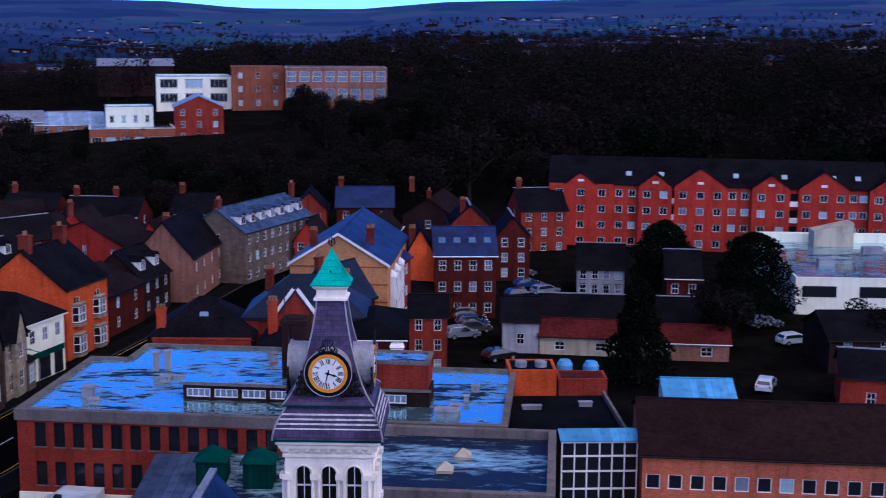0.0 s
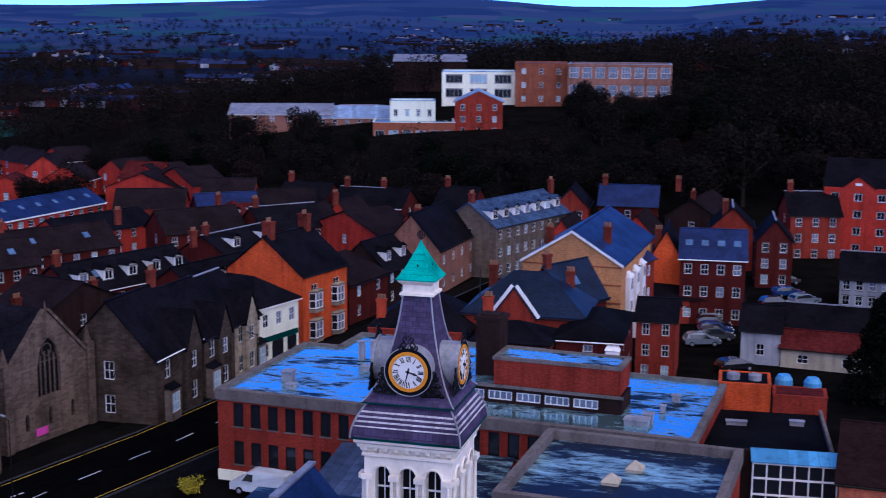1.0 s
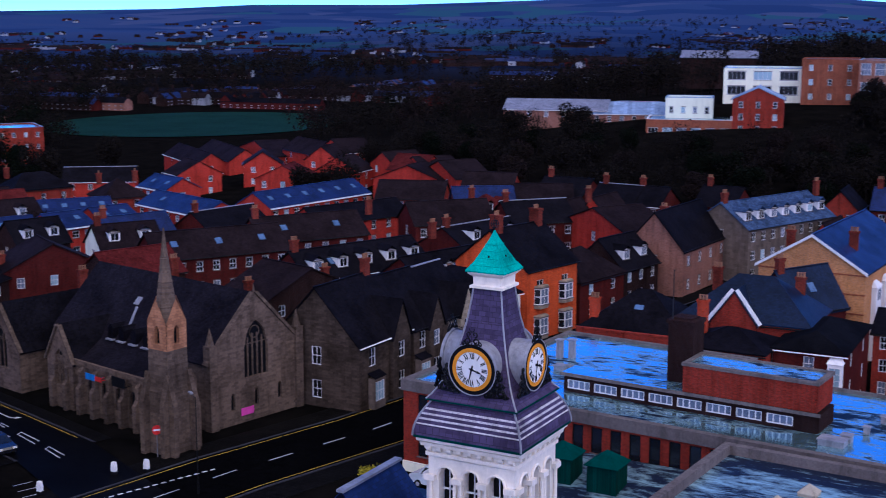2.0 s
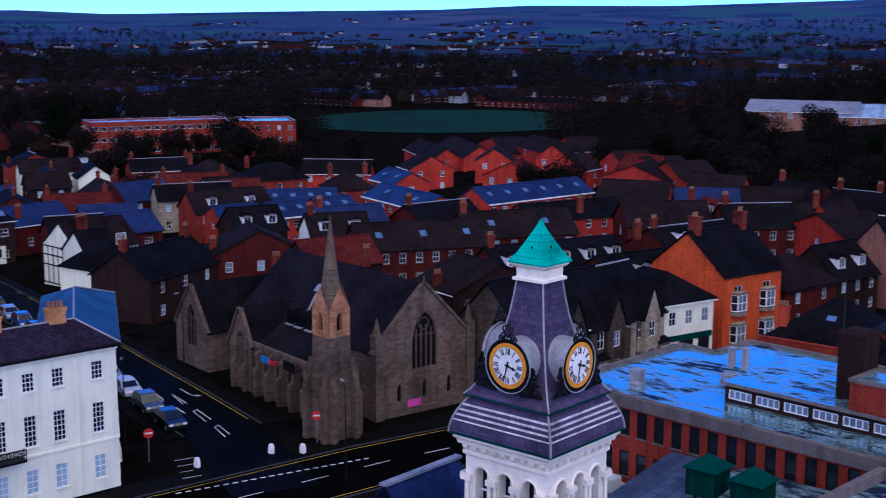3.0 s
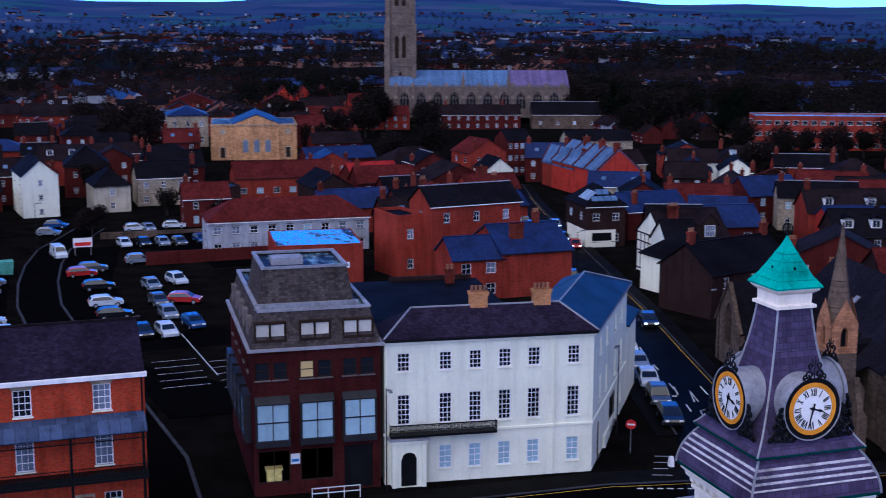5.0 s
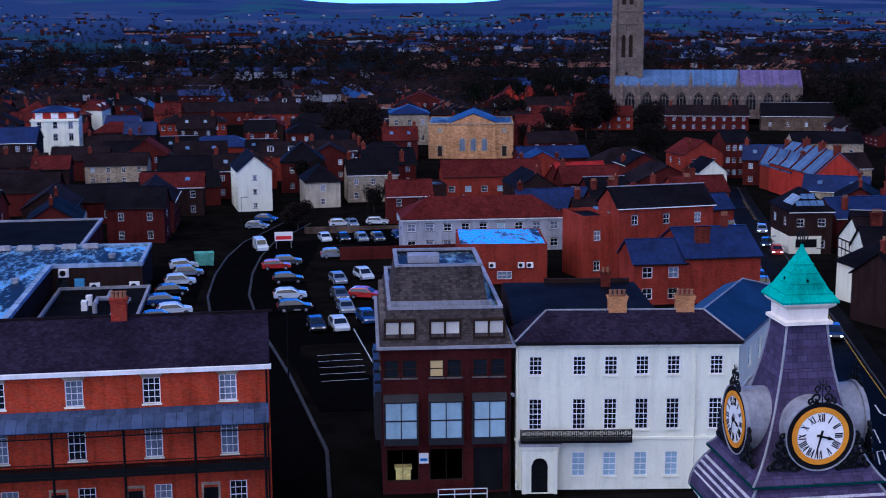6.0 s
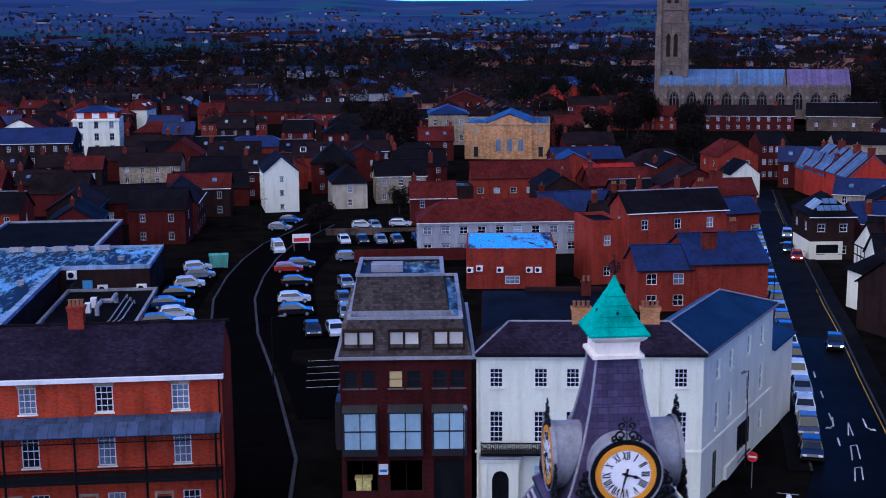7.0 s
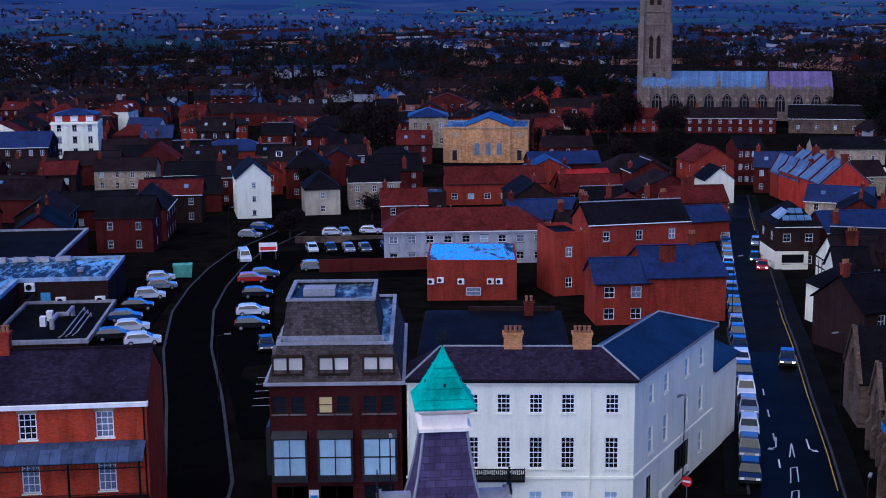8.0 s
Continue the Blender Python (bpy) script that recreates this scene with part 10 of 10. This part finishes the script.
scatter_houses(70, -330, -165, -150, 70, 91, "houses of the western town")
scatter_houses(60, -480, -330, -170, 90, 86, "houses of the western town", h=(5, 7))
scatter_houses(20, -165, -110, -150, -50, 91, "houses of the western town")
scatter_houses(40, -260, -90, 62, 150, 66, "houses behind the chapel", reds=0.08)
scatter_houses(24, -110, -48, 62, 165, 74, "houses behind the chapel", reds=0.08)
scatter_houses(16, -30, 20, 118, 172, 78, "houses along the north road", reds=0.8)


FOOT.append((-322, 372, 95))


def distant_houses():
    """Far roofs, too small to pick apart: rows of walls and gabled roofs, joined by material."""
    groups = {i: MB() for i in range(7)}
    k = random.Random(5)
    made = 0
    for _ in range(9000):
        a = radians(k.uniform(70, 218))
        r = 430 + 2700 * k.random() ** 1.25
        x0, y0 = r * math.cos(a), r * math.sin(a)
        dens = noise.noise((x0 / 260, y0 / 260, 4.2))
        west = 0.0 if math.degrees(a) > 150 else 0.08 + 0.2 * (1 - step(800, 1000, r)) + 0.12 * step(1300, 1700, r)
        if dens < -0.14 + west or made > 11000:
            continue
        th = math.pi * 0.5 * k.choice((0, 0, 1)) + 0.5 * noise.noise((x0 / 400, y0 / 400, 9.1)) + radians(4)
        c, s = math.cos(th), math.sin(th)
        w, d, h, rise = k.uniform(5.5, 8.5), k.uniform(5.5, 7), k.uniform(3.4, 4.6), k.uniform(1.9, 2.7)
        if r > 1300:
            w, d, h = w * 0.75, d * 0.75, h * 0.72
        gap = k.choice((0, 0, 0, 3.5))
        wall_i = k.choice((0, 6, 6, 4, 6, 4, 1) if math.degrees(a) > 150 else (0, 0, 0, 6, 6, 0, 1) if r > 900 else (0, 0, 0, 0, 6, 6, 4))
        roof_i = k.choice((2, 2, 3, 3, 3, 5))
        for j in range(k.randint(2, 9) if r < 2200 else k.randint(1, 4)):
            x, y = x0 + c * j * (w + gap), y0 + s * j * (w + gap)
            if not is_free(x, y, 7, False):
                continue
            made += 1
            z = ground_z(x, y) - 0.5

            def P(u, v, q):
                return (x + c * u - s * v, y + s * u + c * v, z + q)
            wall, roof = groups[wall_i if k.random() < 0.85 else 1], groups[roof_i]
            for (u0, v0), (u1, v1) in (((-w / 2, -d / 2), (w / 2, -d / 2)), ((w / 2, -d / 2), (w / 2, d / 2)), ((w / 2, d / 2), (-w / 2, d / 2)), ((-w / 2, d / 2), (-w / 2, -d / 2))):
                wall.face([P(u0, v0, 0), P(u1, v1, 0), P(u1, v1, h), P(u0, v0, h)])
            for u in (-w / 2, w / 2):
                wall.face([P(u, -d / 2, h), P(u, d / 2, h), P(u, 0, h + rise)])
            for v in (-1, 1):
                roof.face([P(-w / 2 - 0.2, v * (d / 2 + 0.3), h - 0.2), P(w / 2 + 0.2, v * (d / 2 + 0.3), h - 0.2), P(w / 2 + 0.2, 0, h + rise), P(-w / 2 - 0.2, 0, h + rise)])
            if k.random() < 0.5:
                for u0, u1, v0, v1 in ((w / 2 - 0.5, w / 2 + 0.5, -0.4, 0.4),):
                    for (ua, va), (ub, vb) in (((u0, v0), (u1, v0)), ((u1, v0), (u1, v1)), ((u1, v1), (u0, v1)), ((u0, v1), (u0, v0))):
                        groups[0].face([P(ua, va, h + rise - 0.6), P(ub, vb, h + rise - 0.6), P(ub, vb, h + rise + 1.2), P(ua, va, h + rise + 1.2)])
            if r < 1100:
                for i in range(2):
                    u = w * (i - 0.5) * 0.5
                    for v in (-1, 1):
                        for q in (0.9, h - 1.7):
                            groups[1].face([P(u - 0.5, v * (d / 2 + 0.04), q), P(u + 0.5, v * (d / 2 + 0.04), q), P(u + 0.5, v * (d / 2 + 0.04), q + 0.35), P(u - 0.5, v * (d / 2 + 0.04), q + 0.35)])
    for i, (mat, label) in enumerate((("brick_brown", "distant brown brick house walls of the outer town"), ("grey_render", "distant pale house walls and sills of the outer town"), ("slate", "distant dark slate roofs of the outer town"), ("tile_dark", "distant brown tile roofs of the outer town"), ("brick_pink", "distant pink brick house walls of the outer town"), ("slate_blue", "distant blue slate roofs of the outer town"), ("brick_dark", "distant red brick house walls of the outer town"))):
        solo("distant_houses", groups[i], mat, label, "houses", kind="stuff")


distant_houses()


# ---- trees ----
def crown_points(k, cx, cy, cz, r, h, n, size):
    """Corners (n, 3, 3) of n small leaf clumps inside an uneven crown; k: a numpy generator."""
    lob = np.stack([k.uniform(-0.55, 0.55, 7), k.uniform(-0.55, 0.55, 7), k.uniform(-0.4, 0.45, 7)], 1)
    rad = k.uniform(0.32, 0.58, 7)
    pick = k.integers(0, 7, n)
    v = k.normal(size=(n, 3))
    v /= np.linalg.norm(v, axis=1)[:, None]
    p = lob[pick] + v * (rad[pick] * k.random(n) ** 0.4)[:, None]
    p = p * np.array([r, r, h]) + np.array([cx, cy, cz])
    a, b = k.normal(size=(2, n, 3)) * 0.6 * size
    return np.stack([p - a * 0.5, p + b, p + a * 0.6], 1)


def leaf_mesh(name, corners, mat):
    """One mesh of loose triangles."""
    c = np.concatenate(corners) if isinstance(corners, list) else corners
    me = bpy.data.meshes.new(name)
    n = len(c)
    me.vertices.add(n * 3)
    me.vertices.foreach_set("co", c.reshape(-1).astype(np.float32))
    me.loops.add(n * 3)
    me.loops.foreach_set("vertex_index", np.arange(n * 3, dtype=np.int32))
    me.polygons.add(n)
    me.polygons.foreach_set("loop_start", np.arange(0, n * 3, 3, dtype=np.int32))
    me.update(calc_edges=True)
    me.materials.append(M[mat])
    return me


TREES = {}


def tree(x, y, h, r, mat="leaf_bare", variant=0, label="bare winter tree with dense dark twigs"):
    key = (mat, variant, round(h / r, 0))
    z = ground_z(x, y) - 0.1
    if key in TREES:
        t0, h0 = TREES[key]
        m = pose(x, y, z, 0, 0, (x * 37 + y * 11) % 360)
        ob = copy_thing(t0, m)
        s = h / h0
        ob.scale = (s, s, s)
        return ob
    k = random.Random(variant * 7 + len(mat))
    t = thing("tree", pose(x, y, z), label, "tree", "trees")
    tr = MB()
    tr.tube((0, 0, -0.5), (0, 0, h * 0.4), h * 0.028, h * 0.02, 8)
    for i in range(9):
        a = i * 2.4
        z0 = h * (0.22 + 0.03 * i)
        e = Vector((math.cos(a) * r * 0.7, math.sin(a) * r * 0.7, z0 + h * 0.32))
        tr.tube((0, 0, z0), tuple(e * 0.5 + Vector((0, 0, z0 * 0.5))), h * 0.012, h * 0.008, 5)
        tr.tube(tuple(e * 0.5 + Vector((0, 0, z0 * 0.5))), tuple(e), h * 0.008, h * 0.002, 5)
    tr.tube((0, 0, h * 0.4), (0, 0, h * 0.92), h * 0.02, h * 0.003, 6)
    part("trunk", tr, "bark", t)
    g = np.random.default_rng(variant * 7 + len(mat))
    part("crown", leaf_mesh("crown", crown_points(g, 0, 0, h * 0.60, r, h * 0.52, 5000, r * 0.085), mat), (), t)
    TREES[key] = (t, h)
    return t


def conifer(x, y, h, r, dome=False):
    t = thing("tree", pose(x, y, ground_z(x, y) - 0.1), "dense dark evergreen tree behind the cottages", "tree", "trees")
    tr = MB()
    tr.tube((0, 0, 0), (0, 0, h * 0.9), 0.25, 0.04, 8)
    part("trunk", tr, "bark", t)
    k = random.Random(int(x * 3 + h))
    tris = []
    for _ in range(11000):
        f = k.random() ** 0.75
        rr = r * ((1 - f * f) ** 0.5 * (0.75 + 0.25 * min(1, f * 4)) if dome else (1 - f) ** 0.6) * k.uniform(0.45, 1.05) * (1 + 0.12 * math.sin(f * 23) + 0.10 * math.sin(f * 9 + x))
        a = k.uniform(0, 2 * math.pi)
        p = Vector((rr * math.cos(a), rr * math.sin(a), 0.6 + f * (h - 0.8)))
        u = Vector((k.gauss(0, 1), k.gauss(0, 1), k.gauss(0, 1))).normalized() * 0.4
        v = Vector((k.gauss(0, 1), k.gauss(0, 1), k.gauss(0, 1))).normalized() * 0.34
        tris.append([p - u * 0.5, p + v, p + u * 0.5])
    part("crown", leaf_mesh("crown", np.array(tris), "leaf_dark"), (), t)


conifer(43.0, 111.5, 12.5, 6.0, True)
conifer(33.2, 125, 12.0, 5.0, True)
conifer(24.6, 82.6, 11.8, 4.0)
trng = random.Random(33)
for x, y, h, r in ((-344, 11, 15, 8.5), (-352, 4, 13, 6), (-384, 64, 12, 6.5), (-371, 76, 11, 6), (-380, 110, 11, 6), (-408, 2, 12, 6), (-376, 87, 12, 6), (-443, 189, 16, 8), (-395, 95, 14, 6), (-398, 100, 14, 6), (-410, 185, 15, 7), (-402, 196, 13, 6), (-452, 90, 14, 6),
                   (-330, 60, 9, 4.5), (-212, 14, 6, 3), (-206, -10, 6, 3), (-255, -6, 8, 4), (-228, 6, 6, 3), (-300, 75, 9, 5), (-310, 90, 10, 5), (36, 96, 8, 4), (52, 92, 7, 4), (-30, 140, 9, 4), (-138, 108, 8, 4), (-190, 120, 9, 5), (-240, 150, 11, 5.5), (-409, 173, 11, 5.5), (-412, 180, 11, 5.5), (-403, 183, 11, 5.5), (-511, 123, 11, 5.5), (-538, 122, 11, 5.5), (-559, 120, 11, 5.5), (-531, 84, 11, 5.5), (-539, 78, 11, 5.5), (-556, 97, 11, 5.5), (-576, 113, 11, 5.5), (-406, 11, 9, 4.5), (-413, 19, 9, 4.5), (-696, 8, 9, 4.5), (-353, 100, 11, 5.5), (-262, 168, 11, 5.5), (-225, 160, 10, 5)):
    tree(x, y, h, r, trng.choice(("leaf_bare", "leaf_bare", "leaf_brown")), trng.randrange(3))
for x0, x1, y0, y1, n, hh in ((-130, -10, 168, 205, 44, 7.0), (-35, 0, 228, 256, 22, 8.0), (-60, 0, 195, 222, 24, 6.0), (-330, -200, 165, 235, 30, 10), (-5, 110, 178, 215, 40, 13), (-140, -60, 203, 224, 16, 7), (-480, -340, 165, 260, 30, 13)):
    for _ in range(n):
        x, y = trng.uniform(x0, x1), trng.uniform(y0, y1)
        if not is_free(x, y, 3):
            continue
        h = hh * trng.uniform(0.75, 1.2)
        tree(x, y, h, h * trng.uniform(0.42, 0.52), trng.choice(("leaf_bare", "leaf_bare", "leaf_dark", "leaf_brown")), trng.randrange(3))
sh = thing("shrub", pose(-30.8, 39.6, 0), "yellow flowering shrub beside the road", "shrub")
part("crown", leaf_mesh("crown", crown_points(np.random.default_rng(2), 0, 0, 0.9, 1.2, 1.0, 900, 0.16), "leaf_yellow"), (), sh)


def woods(name, label, regions, mat, seed):
    """Far trees, uncountable: small clumps over short trunks, in one mesh."""
    k = random.Random(seed)
    g = np.random.default_rng(seed)
    tris = []
    for x0, x1, y0, y1, n, h, leaves in regions:
        for _ in range(n):
            x, y = k.uniform(x0, x1), k.uniform(y0, y1)
            if math.hypot(x - FIELD[0], y - FIELD[1]) < FIELD[2] or near_line(x, y, [(FIELD[0], FIELD[1]), (-205, 222)], 36) or not is_free(x, y, 4, False):
                continue
            hh = h * k.uniform(0.7, 1.25)
            z = ground_z(x, y)
            tris.append(crown_points(g, x, y, z + hh * 0.55, hh * 0.46, hh * 0.55, leaves, hh * 0.55 / math.sqrt(leaves) * 1.6))
            tris.append(np.array([[[x - 0.25, y, z - 1], [x + 0.25, y, z - 1], [x, y, z + hh * 0.7]], [[x, y - 0.25, z - 1], [x, y + 0.25, z - 1], [x, y, z + hh * 0.7]]]))
    solo(name, leaf_mesh(name, tris, mat), (), label, "woods", kind="stuff")


FIELD = (-322, 372, 62)
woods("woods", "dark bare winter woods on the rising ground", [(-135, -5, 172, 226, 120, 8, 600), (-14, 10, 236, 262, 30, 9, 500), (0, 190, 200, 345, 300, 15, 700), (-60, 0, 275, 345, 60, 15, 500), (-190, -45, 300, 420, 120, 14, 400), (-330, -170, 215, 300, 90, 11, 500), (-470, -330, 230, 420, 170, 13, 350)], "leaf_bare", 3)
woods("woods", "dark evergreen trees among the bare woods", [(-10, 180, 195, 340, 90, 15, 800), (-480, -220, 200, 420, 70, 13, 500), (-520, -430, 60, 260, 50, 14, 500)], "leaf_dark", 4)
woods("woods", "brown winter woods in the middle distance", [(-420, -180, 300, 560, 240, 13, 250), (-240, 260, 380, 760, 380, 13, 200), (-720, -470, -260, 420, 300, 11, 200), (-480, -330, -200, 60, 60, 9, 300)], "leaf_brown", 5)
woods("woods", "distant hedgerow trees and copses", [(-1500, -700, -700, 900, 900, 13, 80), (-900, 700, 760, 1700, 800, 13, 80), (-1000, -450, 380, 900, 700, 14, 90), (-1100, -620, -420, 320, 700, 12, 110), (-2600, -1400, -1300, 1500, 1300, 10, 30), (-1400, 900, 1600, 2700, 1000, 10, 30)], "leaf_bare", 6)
field = MB()
n_ = 28
field.face([(FIELD[0] + 58 * math.cos(2 * math.pi * i / n_) * 1.0, FIELD[1] + 66 * math.sin(2 * math.pi * i / n_), ground_z(FIELD[0], FIELD[1]) + 0.3) for i in range(n_)])
solo("field", field, "grass", "dull green playing field among the trees", "field", kind="structure")
